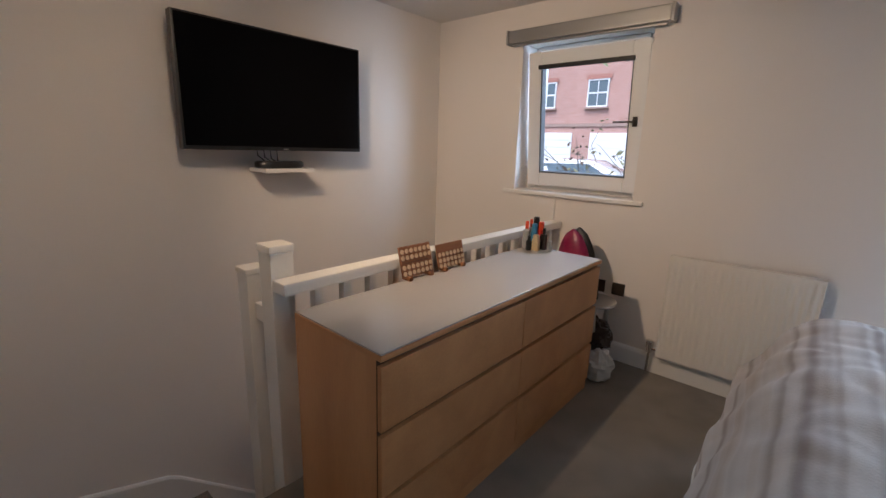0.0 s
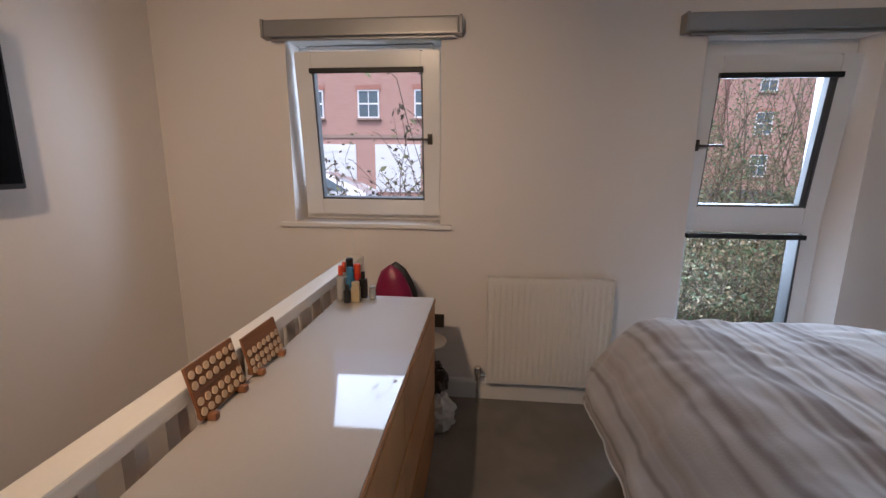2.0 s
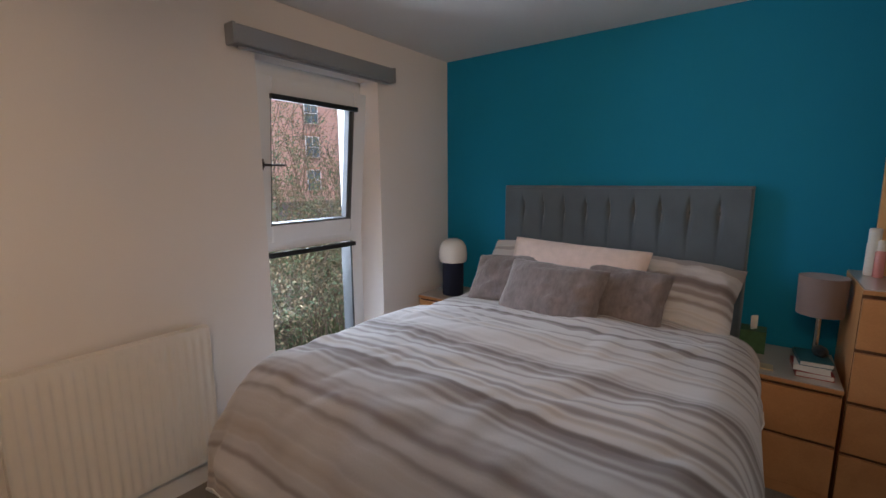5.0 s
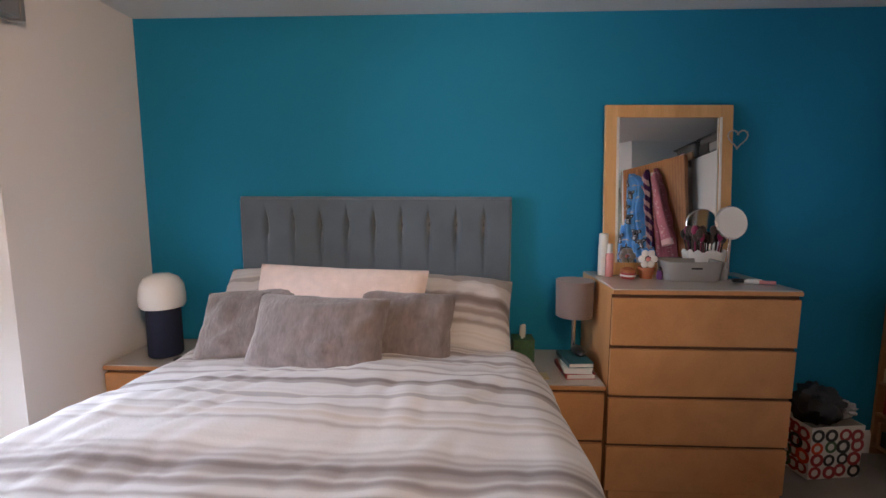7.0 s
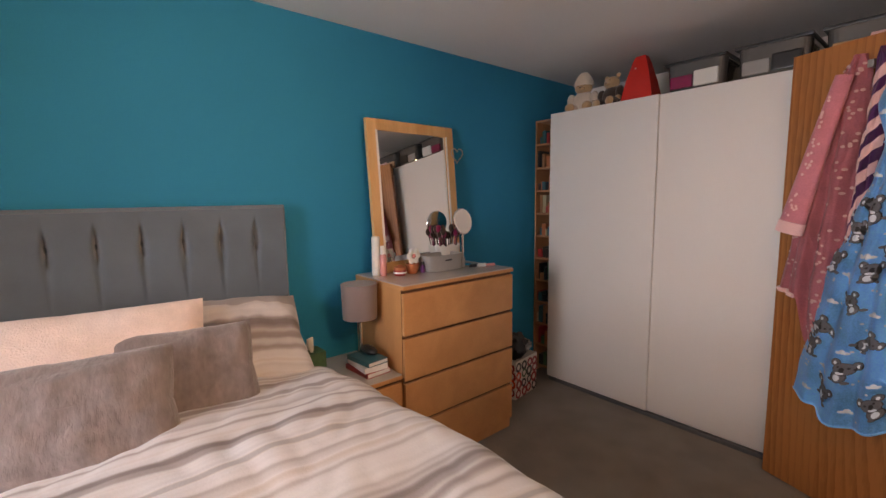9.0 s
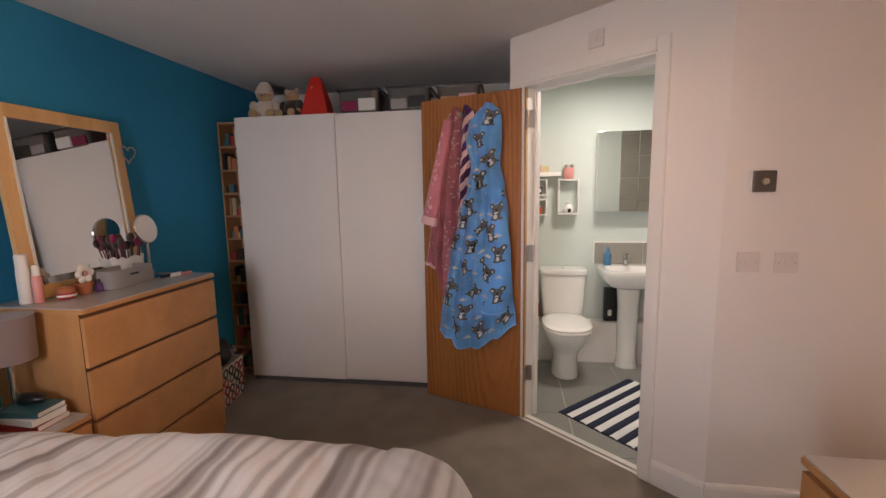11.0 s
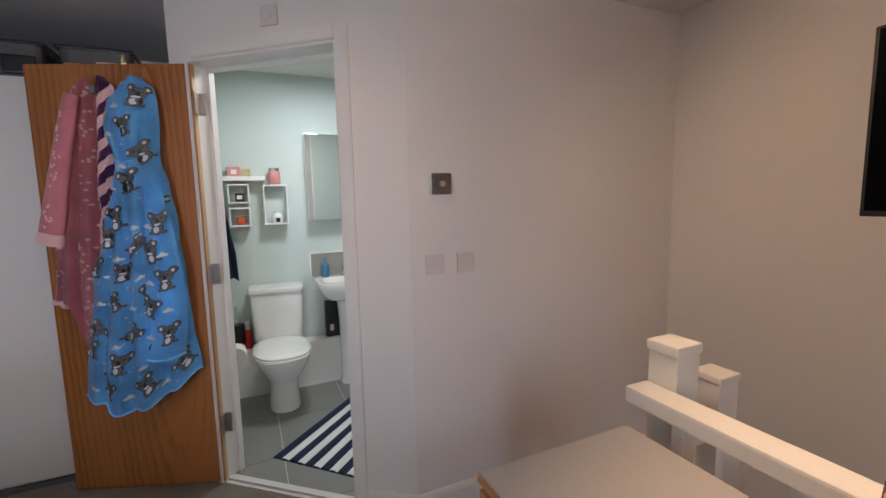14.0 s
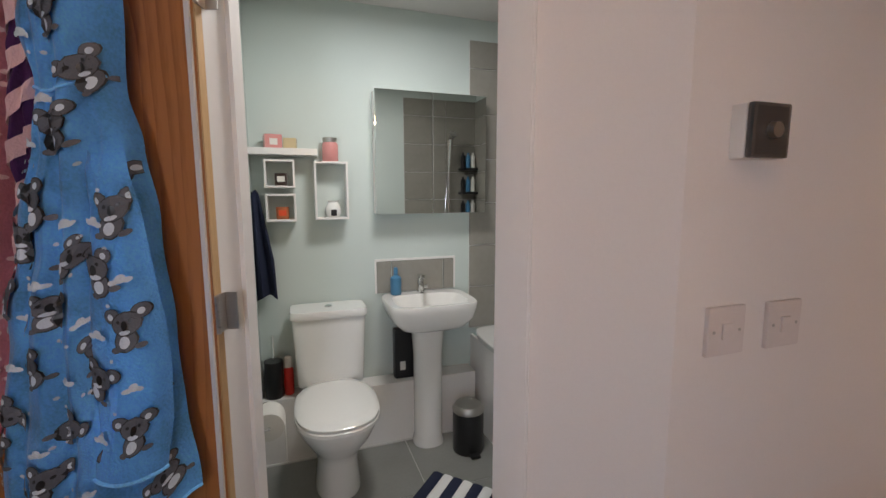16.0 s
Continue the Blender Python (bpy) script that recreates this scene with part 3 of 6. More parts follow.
window_1 = tagged(new("window_1"), "white plastic tilt window standing ajar over the sill", "window", "", "structure")
part("window_frame", frame_ring(W1[0] - 0.02, W1[1] + 0.02, W1[2] - 0.02, W1[3] + 0.02, 0.090, 3.45, 3.52), M["pvc"], window_1)
sash(window_1, -1.575, -0.752, 1.112, 2.035, 0.765, 6.5)
part("vent_recess", boxes((-1.40, -0.98, 3.425, 3.449, W1[3] - 0.052, W1[3] - 0.036), bevel=0.003), M["rubber"], window_1, "black ventilation recess in the head")
part("vent_strip", boxes((W1[0] + 0.06, W1[1] - 0.06, 3.395, 3.424, W1[3] - 0.034, W1[3] - 0.006), bevel=0.005), M["pvc"], window_1)
window_2 = tagged(new("window_2"), "tall white plastic window, upper light tilted ajar", "window", "", "structure")
WR = 1.405                                   # inner edge of the splayed jamb
part("window_frame", frame_ring(W2[0] - 0.02, WR, W2[2] - 0.02, W2[3] + 0.02, 0.100, 3.415, 3.50), M["pvc"], window_2)
part("transom", boxes((W2[0] + 0.065, WR - 0.085, 3.40, 3.50, 1.045, 1.125), bevel=0.005), M["pvc"], window_2)
# added strip that blocks lamp light leaking through above the sash
part("head_gap_cover", boxes((W2[0] + 0.002, WR - 0.002, 3.382, 3.414, 1.925, W2[3] - 0.002), bevel=0.004), M["pvc"], window_2)
pn = part("pane", grid(1, 1, lambda u, v: (W2[0] + 0.06 + u * (WR - W2[0] - 0.14), 3.438, W2[2] + 0.06 + v * (0.99 - W2[2]))), M["glass"], window_2)
pn.visible_shadow = False
part("blind_headrail", boxes((W2[0] + 0.060, WR - 0.098, 3.365, 3.399, 1.012, 1.040), bevel=0.005), M["rubber"], window_2, "black rolled blind")
part("blind_channel", boxes((WR - 0.114, WR - 0.101, 3.405, 3.498, W2[2] + 0.08, 1.044), bevel=0.002), M["channel"], window_2, "grey blind side channel")
part("blind_cord", boxes((WR - 0.120, WR - 0.116, 3.395, 3.402, 0.50, 1.012)), M["rubber"], window_2)
light_2 = sash(window_2, 0.612, 1.382, 1.10, 1.985, 0.035, 6.0)
win_w, win_h = 0.77, 0.885
part("blind_channel", boxes((win_w - 0.128, win_w - 0.100, -0.020, 0.024, 0.10, win_h - 0.10), bevel=0.002), M["channel"], light_2, "grey blind side channel")
structure("window_reveal_2", prism([(W2[1] + 0.001, WN + 0.004), (W2[1] + 0.001, 3.56), (WR - 0.002, 3.56), (WR - 0.002, 3.42)], W2[2] - 0.001, W2[3] + 0.001), M["wall"])
# sill, vent strip and grey roller blind cassettes
structure("window_sill_1", boxes((-1.692, -0.674, WN - 0.030, WN, W1[2] - 0.028, W1[2] - 0.002), (W1[0], W1[1], WN, 3.43, W1[2] - 0.028, W1[2] - 0.002), bevel=0.005), M["gloss"])
structure("window_sill_2", boxes((W2[0], W2[1], WN - 0.02, 3.40, W2[2] - 0.02, W2[2] + 0.004), bevel=0.005), M["gloss"])
for cx, w, z in ((-1.166, 1.066, 2.080), (1.003, 1.056, 2.066)):
    c = thing("roller_blind", (cx, WN, z), "brushed grey roller blind cassette over the window", "blind", group="roller blinds")
    part("cassette", boxes((-w / 2 + 0.008, w / 2 - 0.008, -0.075, -0.002, 0, 0.085), bevel=0.010), M["cassette"], c)
    for s in (-1, 1):
        part("end_cap", boxes((s * w / 2 - 0.008, s * w / 2 + 0.008, -0.079, -0.002, -0.004, 0.089), bevel=0.006), M["cassette"], c)
    part("bottom_bar", boxes((-w / 2 + 0.03, w / 2 - 0.03, -0.050, -0.028, -0.014, -0.002), bevel=0.004), M["cassette"], c)

# ---- bedroom: dresser, chest, bedsides ----


def drawer_unit(name, at, width, depth, height, rows, cols, label, rz, top_mat, tag):
    """A plinth chest with flush fronts parted by shadow grooves. Front faces -y locally."""
    c = thing(name, at, label, "chest of drawers" if rows > 2 else "bedside table", rz, tag)
    for x in (0, width - 0.022):
        part("side_panel", boxes((x, x + 0.022, 0.0195, depth, 0, height - 0.018), bevel=0.0015), M["beechz"], c)
    part("back_panel", boxes((0.022, width - 0.022, depth - 0.012, depth, 0.02, height - 0.018)), M["beechz"], c)
    part("plinth", boxes((0.022, width - 0.022, 0.002, depth - 0.012, 0.0, 0.053), bevel=0.001), M["beech"], c)
    part("top", boxes((-0.001, width + 0.001, -0.003, depth, height - 0.018, height), bevel=0.0025), M["beech"], c)
    # darkened sheet behind the fronts, so the gaps read as shaded grooves
    part("inner_rail", boxes((0.0005, width - 0.0005, 0.0188, 0.032, 0.05, height - 0.020)), M["beech_dark"], c, "rail coloured dark for the shade between drawer fronts")
    usable, gap = height - 0.018 - 0.055, 0.018
    h = usable / rows
    w = (width - 0.002) / cols
    for r in range(rows):
        for k in range(cols):
            x0 = 0.001 + k * w
            z0 = 0.055 + r * h
            part("drawer_front", boxes((x0 + 0.0015, x0 + w - 0.0015, 0, 0.018, z0, z0 + h - gap), bevel=0.002), M["beech"], c)
    if top_mat:
        part("glass_top", boxes((0.002, width - 0.002, 0.0, depth - 0.004, height + 0.0005, height + 0.006), bevel=0.0018), top_mat, c, "glossy white glass top")
    return c


drawer_unit("chest_of_drawers", (-0.715, 1.19, 0), 1.60, 0.465, 0.78, 3, 2, "long beech six-drawer chest with a glossy white glass top", 90, M["glass_top"], "")
drawer_unit("chest_of_drawers", (1.735, 0.845, 0), 0.80, 0.47, 0.995, 4, 1, "tall beech four-drawer chest with a white glass top", -90, M["glass_top"], "")
drawer_unit("bedside_table", (1.745, 1.255, 0), 0.40, 0.46, 0.55, 2, 1, "low beech two-drawer bedside table with white glass top", -90, M["glass_top"], "bedside tables")
drawer_unit("bedside_table", (1.80, 3.24, 0), 0.40, 0.40, 0.58, 2, 1, "low beech bedside table in the corner by the window", -90, M["glass_top"], "bedside tables")

# ---- bed ----
bed = thing("bed", (0.19, 1.985, 0), "double bed with dark base and tall tufted grey headboard", "bed")
BL, BW = 1.935, 0.75
part("base", boxes((0.02, BL, -BW + 0.02, BW - 0.02, 0.05, 0.34), bevel=0.015), M["base"], bed, "dark grey fabric divan base")
for sx in (0.12, BL - 0.15):
    for sy in (-BW + 0.12, BW - 0.12):
        part("leg", lathe([(0.022, 0), (0.026, 0.05)], 12, None, (sx, sy, 0)), M["black"], bed)
part("mattress", boxes((0.01, BL, -BW, BW, 0.34, 0.60), bevel=0.05), M["white_cloth"], bed, "white mattress")


def headboard_face(u, v):
    y, z = -0.012 + (u - 0.5) * 1.46, 0.30 + v * 1.10
    edge = min(1, min(u, 1 - u) / 0.009, (1 - v) / 0.013)
    x = -0.075 * (0.55 + 0.45 * math.sqrt(max(0, edge)))
    q = (u * 10) % 1.0
    dline = min(q, 1 - q) * 0.148
    if 0.05 < u < 0.95:
        zz = (z - 1.24) / (0.065 if z > 1.24 else 0.15)
        deep = math.exp(-zz * zz)
        x += 0.016 * math.exp(-((dline / (0.005 + 0.011 * deep)) ** 2)) * deep + 0.040 * math.exp(-((dline / 0.006) ** 2)) * math.exp(-((z - 1.25) / 0.045) ** 2)
    return (BL + 0.08 + x, y, z)


hb = grid(420, 70, headboard_face)
boxes((BL + 0.068, BL + 0.08, -0.735, 0.711, 0.05, 1.395), bm=hb)
part("headboard", hb, M["headboard"], bed, "grey velvet headboard with nine tufted pleats", smooth=True)
for k in range(1, 10):
    b = bmesh.new()
    ball(b, (BL + 0.050, -0.012 + (k / 10 - 0.5) * 1.46, 1.25), (0.006, 0.010, 0.012), 10)
    part("button", b, M["headboard"], bed)

duvet = thing("duvet", (0.19, 1.985, 0.60), "white duvet with grey and taupe woven stripes, loosely made", "duvet")
RX0, RX1, RY = 0.155, 1.62, 0.685


def duvet_place(u, v):
    a, b = -0.40 + u * 2.02, (v - 0.5) * 2 * 1.06
    nx, ny = min(max(a, RX0), RX1), min(max(b, -RY), RY)
    ex, ey = a - nx, b - ny
    d = math.hypot(ex, ey)
    r = 0.13 if ex >= 0 else 0.20
    crown = 0.045 * (1 - (ny / 1.1) ** 2) + 0.055 * max(0.0, min(1.0, (1.5 - nx) / 0.7))
    n1 = noise.noise((a * 2.2, b * 2.4, 0.3)) * 0.016 + noise.noise((a * 5.5 + b * 2, b * 3.0, 4.1)) * 0.017
    n1 += 0.016 * abs(noise.noise((a * 7 + 3 * b, b * 8, 9.0)))
    z = 0.075 + crown + n1
    if d > 0:
        dx, dy = ex / d, ey / d
        arc = r * math.pi / 2
        if d < arc:
            th = d / r
            out, drop = r * math.sin(th), r * (1 - math.cos(th))
        else:
            out, drop = r, r + (d - arc)
        fold = noise.noise((a * 4 + b * 4, (a - b) * 4, 2.0)) * min(1, d / 0.3)
        out += 0.028 * fold + (0.14 * min(1, d / 0.45) ** 2 if ex < 0 else 0.05 * min(1, d / 0.4))
        return (nx + dx * out, ny + dy * out, z - drop + 0.02 * fold)
    return (nx, ny, z)


part("cover", grid(150, 150, duvet_place, uv=lambda u, v: (u * 1.98, v * 2.04)), M["bedding"], duvet, smooth=True)
for edge in (lambda s: (0, s), lambda s: (s, 0), lambda s: (s, 1)):
    part("hem", tube([duvet_place(*edge(i / 80)) for i in range(81)], 0.005, 6), M["white_cloth"], duvet, smooth=True)


def pillow_mesh(w, h, t, seed, n=28, puff=2.6, crinkle=0.006):
    bm = bmesh.new()
    for s in (1, -1):
        def f(u, v, s=s):
            x, y = (u - 0.5) * 2, (v - 0.5) * 2
            k = max(0.0, (1 - abs(x) ** puff) * (1 - abs(y) ** puff)) ** 0.5
            pin = 1 - 0.06 * (1 - (abs(x) * abs(y)) ** 0.7) * max(abs(x), abs(y)) ** 4
            z = s * t / 2 * k + s * crinkle * k * noise.noise((x * 3 + seed, y * 3, s * 2 + seed)) * 2 + s * crinkle * noise.noise((x * 8, y * 8 + seed, s)) * k
            return (x * w / 2 * pin, y * h / 2 * pin, z)
        grid(n, n, f, bm, uv=lambda u, v: (v * h + seed, u * w))
    bmesh.ops.remove_doubles(bm, verts=bm.verts[:], dist=1e-4)
    return bm


def cushion(name, label, category, m, w, h, t, material, seed, group, crinkle=0.006):
    ob = link_mesh(name, pillow_mesh(w, h, t, seed, crinkle=crinkle), material, True)
    ob.matrix_world = m
    return tagged(ob, label, category, group)


def leaning(x, y, z, lean, yaw=0, roll=0):
    """A pose for a cushion whose width runs along y and whose height leans back towards the headboard."""
    return pose(x, y, z) @ pose(0, 0, 0, 0, 0, -90 + yaw) @ pose(0, 0, 0, lean, 0, 0) @ pose(0, 0, 0, 0, 0, roll)


cushion("pillow", "striped pillow leaning against the headboard", "pillow", leaning(1.99, 2.40, 0.84, 45), 0.72, 0.46, 0.20, M["bedding"], 1, "pillows", 0.012)
cushion("pillow", "striped pillow leaning against the headboard", "pillow", leaning(1.97, 1.600, 0.825, 40, 0, -5), 0.69, 0.46, 0.20, M["bedding"], 2, "pillows", 0.014)
cushion("cushion", "long pale blush boucle cushion", "cushion", leaning(1.85, 2.09, 0.90, 58, 0, -2), 0.84, 0.36, 0.15, M["blush"], 3, "cushions")
cushion("cushion", "grey faux-fur cushion propped on the bed", "cushion", leaning(1.72, 2.45, 0.825, 46, 4, 4), 0.46, 0.36, 0.15, M["fur"], 4, "cushions", 0.009)
cushion("cushion", "grey faux-fur cushion propped on the bed", "cushion", leaning(1.73, 1.77, 0.82, 54, -4, -2), 0.46, 0.34, 0.15, M["fur"], 5, "cushions", 0.009)
cushion("cushion", "large grey faux-fur cushion lying in front", "cushion", leaning(1.57, 2.10, 0.825, 54, 0, -2), 0.57, 0.355, 0.17, M["fur"], 6, "cushions", 0.009)

# ---- wardrobe and things on it ----
ward = thing("wardrobe", (0.50, -0.68, 0), "tall white wardrobe with two sliding doors", "wardrobe")
part("carcass", boxes((0, 0.02, -0.60, -0.045, 0, 2.01), (1.48, 1.50, -0.60, -0.045, 0, 2.01), (0.02, 1.48, -0.60, -0.045, 1.99, 2.01), (0.02, 1.48, -0.60, -0.045, 0.0, 0.05), (0.02, 1.48, -0.60, -0.59, 0.05, 1.99), bevel=0.0015), M["ward"], ward)
part("sliding_door", boxes((0.74, 1.51, -0.022, 0.0, 0.036, 2.015), bevel=0.0025), M["ward"], ward)
part("sliding_door", boxes((-0.01, 0.765, -0.044, -0.0235, 0.036, 2.015), bevel=0.0025), M["ward"], ward)
# dark strip standing for the line of shadow below the doors
part("floor_track", boxes((0.0, 1.5, -0.042, -0.008, 0.0, 0.022), bevel=0.002), M["channel"], ward, "floor track coloured dark for the thin shadow under the doors")

# the narrow shelf tower between wardrobe and teal wall
tower = thing("shelf_tower", (2.012, -0.745, 0), "narrow dark wood media shelf tower, filled with small items", "shelf")
part("side_panel", boxes((0, 0.012, -0.18, 0, 0, 2.0), bevel=0.001), M["shelfwood"], tower)
part("side_panel", boxes((0.173, 0.185, -0.18, 0, 0, 2.0), bevel=0.001), M["shelfwood"], tower)
part("back_panel", boxes((0.012, 0.173, -0.18, -0.172, 0, 2.0)), M["shelfwood"], tower)
for k in range(12):
    z = 0.05 + k * (1.935 / 11)
    part("shelf", boxes((0.012, 0.173, -0.172, -0.004, z, z + 0.014), bevel=0.001), M["shelfwood"], tower)

# ---- bathroom door, open against the wardrobe ----
hinge = Vector((-0.100, -0.357, 0))
DANG = -21.2
door = tagged(new("door_1"), "oak veneer flush door standing open, robes hung on it", "door", "", "structure")
door.matrix_world = pose(hinge.x, hinge.y, 0.008, 0, 0, DANG)
DW, DT, DHH = 0.722, 0.042, 2.033
part("leaf", boxes((0.004, DW, 0, DT, 0, DHH), bevel=0.002), M["oak"], door)
part("lipping", boxes((-0.001, 0.003, 0.001, DT - 0.001, 0.002, DHH - 0.002)), M["oak_edge"], door)
for z in (0.295, 1.06, 1.86):
    hg = boxes((-0.006, -0.0015, 0.004, DT - 0.004, -0.05, 0.05))
    boxes((-0.036, -0.006, 0.000, 0.004, -0.05, 0.05), bm=hg)
    for k in range(5):
        lathe([(0.006, 0), (0.006, 0.0185)], 10, hg, (-0.006, DT + 0.002, -0.05 + k * 0.0202))
    h = part("hinge", hg, M["steel"], door, "steel butt hinge")
    h.matrix_basis = pose(0, 0, z)

# ---- stair rail ----
newel = thing("newel_post", (NX, NY, 0), "square white-painted newel post at the stair head", "newel post", group="newel posts")
part("shaft", boxes((-0.045, 0.045, -0.045, 0.045, -0.6, 0.975), bevel=0.004), M["rail"], newel)
part("cap", boxes((-0.050, 0.050, -0.050, 0.050, 0.9755, 1.005), bevel=0.007), M["rail"], newel)
newel2 = thing("newel_post", (-1.525, 1.205, -0.57), "lower white-painted newel post on the winding stairs", "newel post", group="newel posts")
part("shaft", boxes((-0.043, 0.043, -0.043, 0.043, 0.0, 1.425), bevel=0.004), M["rail"], newel2)
part("cap", boxes((-0.047, 0.047, -0.047, 0.047, 1.4255, 1.448), bevel=0.006), M["rail"], newel2)
link = part("short_rail", boxes((0.044, 0.150, -0.018, 0.018, 1.24, 1.31), bevel=0.006), M["rail"], newel2)
rail = thing("handrail", (-1.235, 1.165, 0), "white-painted balustrade with square spindles along the stairwell", "balustrade")
part("top_rail", boxes((-0.045, 0.038, 0, WN - 1.167, 0.838, 0.884), bevel=0.008), M["rail"], rail)
part("bottom_rail", boxes((-0.022, 0.022, 0.095, WN - 1.185, 0.02, 0.06), bevel=0.004), M["rail"], rail)
for k in range(15):
    y = 0.15 + k * 0.131
    part("spindle", boxes((-0.018, 0.018, y - 0.018, y + 0.018, 0.05, 0.845), bevel=0.002), M["rail"], rail)

# ---- TV on the stair wall ----
tv = thing("television", (-2.225, 1.765, 1.318), "large black flat-screen television on a wall bracket", "television")
part("casing", boxes((-0.055, 0, -0.535, 0.535, 0, 0.632), bevel=0.006), M["black"], tv)
part("screen", boxes((0.0005, 0.003, -0.523, 0.523, 0.020, 0.622), bevel=0.001), M["screen"], tv)
part("badge", boxes((0.0032, 0.005, -0.014, 0.014, 0.006, 0.012)), M["steel"], tv)
part("bracket", boxes((-0.172, -0.055, -0.10, 0.10, 0.20, 0.42), bevel=0.004), M["black"], tv)
for k in range(4):
    y = -0.13 + 0.04 * k
    part("cable", tube([(-0.09, y, 0.05), (-0.10, y + 0.01, -0.03 - 0.01 * k), (-0.11, y + 0.07, -0.075), (-0.11, 0.07, -0.085)], 0.0035, 8), M["black"], tv)
wshelf = thing("wall_shelf", (WW, 1.780, 1.195), "small white floating shelf under the television", "shelf")
part("board", boxes((0, 0.20, -0.155, 0.155, 0, 0.022), bevel=0.004), M["gloss"], wshelf)
rtr = thing("set_top_box", (WW + 0.115, 1.755, 1.2175), "black oval set-top box on the little shelf", "set-top box")
part("body", loft([oval(0, 0, z, 0.058 * s, 0.145 * s, 32, 3) for z, s in ((0, 0.9), (0.008, 1), (0.032, 1), (0.040, 0.93))]), M["black"], rtr, smooth=True)
part("front_bar", boxes((0.050, 0.0585, -0.05, 0.05, 0.012, 0.026), bevel=0.002), M["rubber"], rtr)

# ---- ceiling spot bar ----
bar = thing("spotlight_bar", (-0.62, 1.06, TOP), "chrome ceiling bar with four lit spotlights", "ceiling light")
dirb = Vector((0.894, 0.447, 0))
part("mount", lathe([(0.05, 0), (0.05, -0.02), (0.03, -0.028), (0, -0.028)][::-1], 24), M["chrome"], bar)
pts = [tuple(dirb * (s * 0.60) + Vector((-dirb.y, dirb.x, 0)) * 0.05 * math.sin(s * 5) + Vector((0, 0, -0.045))) for s in [i / 12 for i in range(-12, 13)]]
part("curved_bar", tube(pts, 0.008, 10), M["chrome"], bar, smooth=True)
part("stem", tube([(0, 0, -0.02), (0, 0, -0.05)], 0.008, 10), M["chrome"], bar)
for (px, py), aim, power in SPOTS:
    base = Vector((px + 0.62, py - 1.06, -0.125))
    head_m = look((0, 0, 0), Vector(aim) - Vector((px, py, 2.2)))
    hd = part("spot_head", lathe([(0.014, 0.075), (0.022, 0.07), (0.030, 0.045), (0.034, 0.0), (0.031, 0.0), (0.026, 0.04), (0.0, 0.05)], 20), M["chrome"], bar, smooth=True)
    hd.matrix_basis = Matrix.Translation(base) @ head_m
    bb = bmesh.new()
    ball(bb, (0, 0, 0.004), (0.026, 0.026, 0.020), 14)
    part("bulb", bb, M["bulb"], hd, "glowing warm bulb", smooth=True)
    part("arm", tube([base + Vector((0, 0, 0.085)), base + Vector((0, 0, 0.025))], 0.006, 8), M["chrome"], bar)

# ---- wall controls ----
th = thing("thermostat", (-0.998, CY, 1.470), "square room thermostat with a dark glossy face", "thermostat")
part("backplate", boxes((-0.042, 0.042, 0, 0.026, -0.043, 0.043), bevel=0.004), M["gloss"], th)
part("face", boxes((-0.0425, 0.0425, 0.0265, 0.038, -0.043, 0.043), bevel=0.006), M["thermo"], th)
knob = part("dial", lathe([(0.013, 0), (0.012, 0.010), (0, 0.010)], 20), M["steel"], th, "brushed steel dial", smooth=True)
knob.matrix_basis = pose(0, 0.0382, 0, -90, 0, 0)


def plate(name, m, label, size=0.086, mat_="switch", rocker=True):
    p = thing(name, (0, 0, 0), label, "switch", group="wall plates")
    p.matrix_world = m
    part("plate", boxes((-size / 2, size / 2, 0, 0.009, -size / 2, size / 2), bevel=0.003), M[mat_], p)
    if rocker:
        part("rocker", boxes((-0.012, 0.012, 0.009, 0.013, -0.014, 0.014), bevel=0.002), M[mat_], p)
        for s in (-1, 1):
            sb = lathe([(0.003, 0), (0.003, 0.001)], 8)
            bmesh.ops.rotate(sb, verts=sb.verts, matrix=Matrix.Rotation(radians(-90), 3, "X"))
            sc = part("screw", sb, M["steel"], p)
            sc.matrix_basis = pose(s * 0.030, 0.0092, 0)
    return p


plate("light_switch", pose(-0.974, CY, 1.138), "brushed nickel double light switch plate on the wall")
plate("dimmer_switch", pose(-1.119, CY, 1.136), "brushed nickel dimmer plate beside the switch")
q = on_door_wall(0.597, 0, 2.187)
plate("alarm_plate", Matrix.Translation(q) @ pose(0, 0, 0, 0, 0, math.degrees(math.atan2(DIR.y, DIR.x))), "small square isolator plate above the door", 0.083)
plate("wall_socket", pose(-0.755, WN, 0.49, 0, 0, 180), "dark bronze socket plate above the skirting", 0.082, "darkmetal", False)
plate("wall_socket", pose(-0.885, WN, 0.49, 0, 0, 180), "dark bronze socket plate behind the chest", 0.082, "darkmetal", False)
cab = thing("wall_cable", (-1.265, WN - 0.004, 0.884), "thin white cable trunking under the sill", "cable")
part("trunking", boxes((-0.005, 0.005, -0.006, 0.004, 0, W1[2] - 0.03 - 0.884), bevel=0.001), M["gloss"], cab)

# ---- radiator ----
rad = thing("radiator", (-0.460, WN, 0), "white ribbed panel radiator under the windows", "radiator")
RW, R0, R1 = 0.70, 0.15, 0.782


def rad_face(u, v):
    x, z = u * RW, R0 + v * (R1 - R0)
    rib = 0.5 - 0.5 * math.cos(2 * math.pi * x / 0.0333)
    inside = 1.0 if 0.055 < v < 0.945 else 0.0
    edge = 0 if 0.004 < u < 0.996 else 0.006
    return (x, -0.092 - 0.007 * (1 - rib) * inside + edge, z)


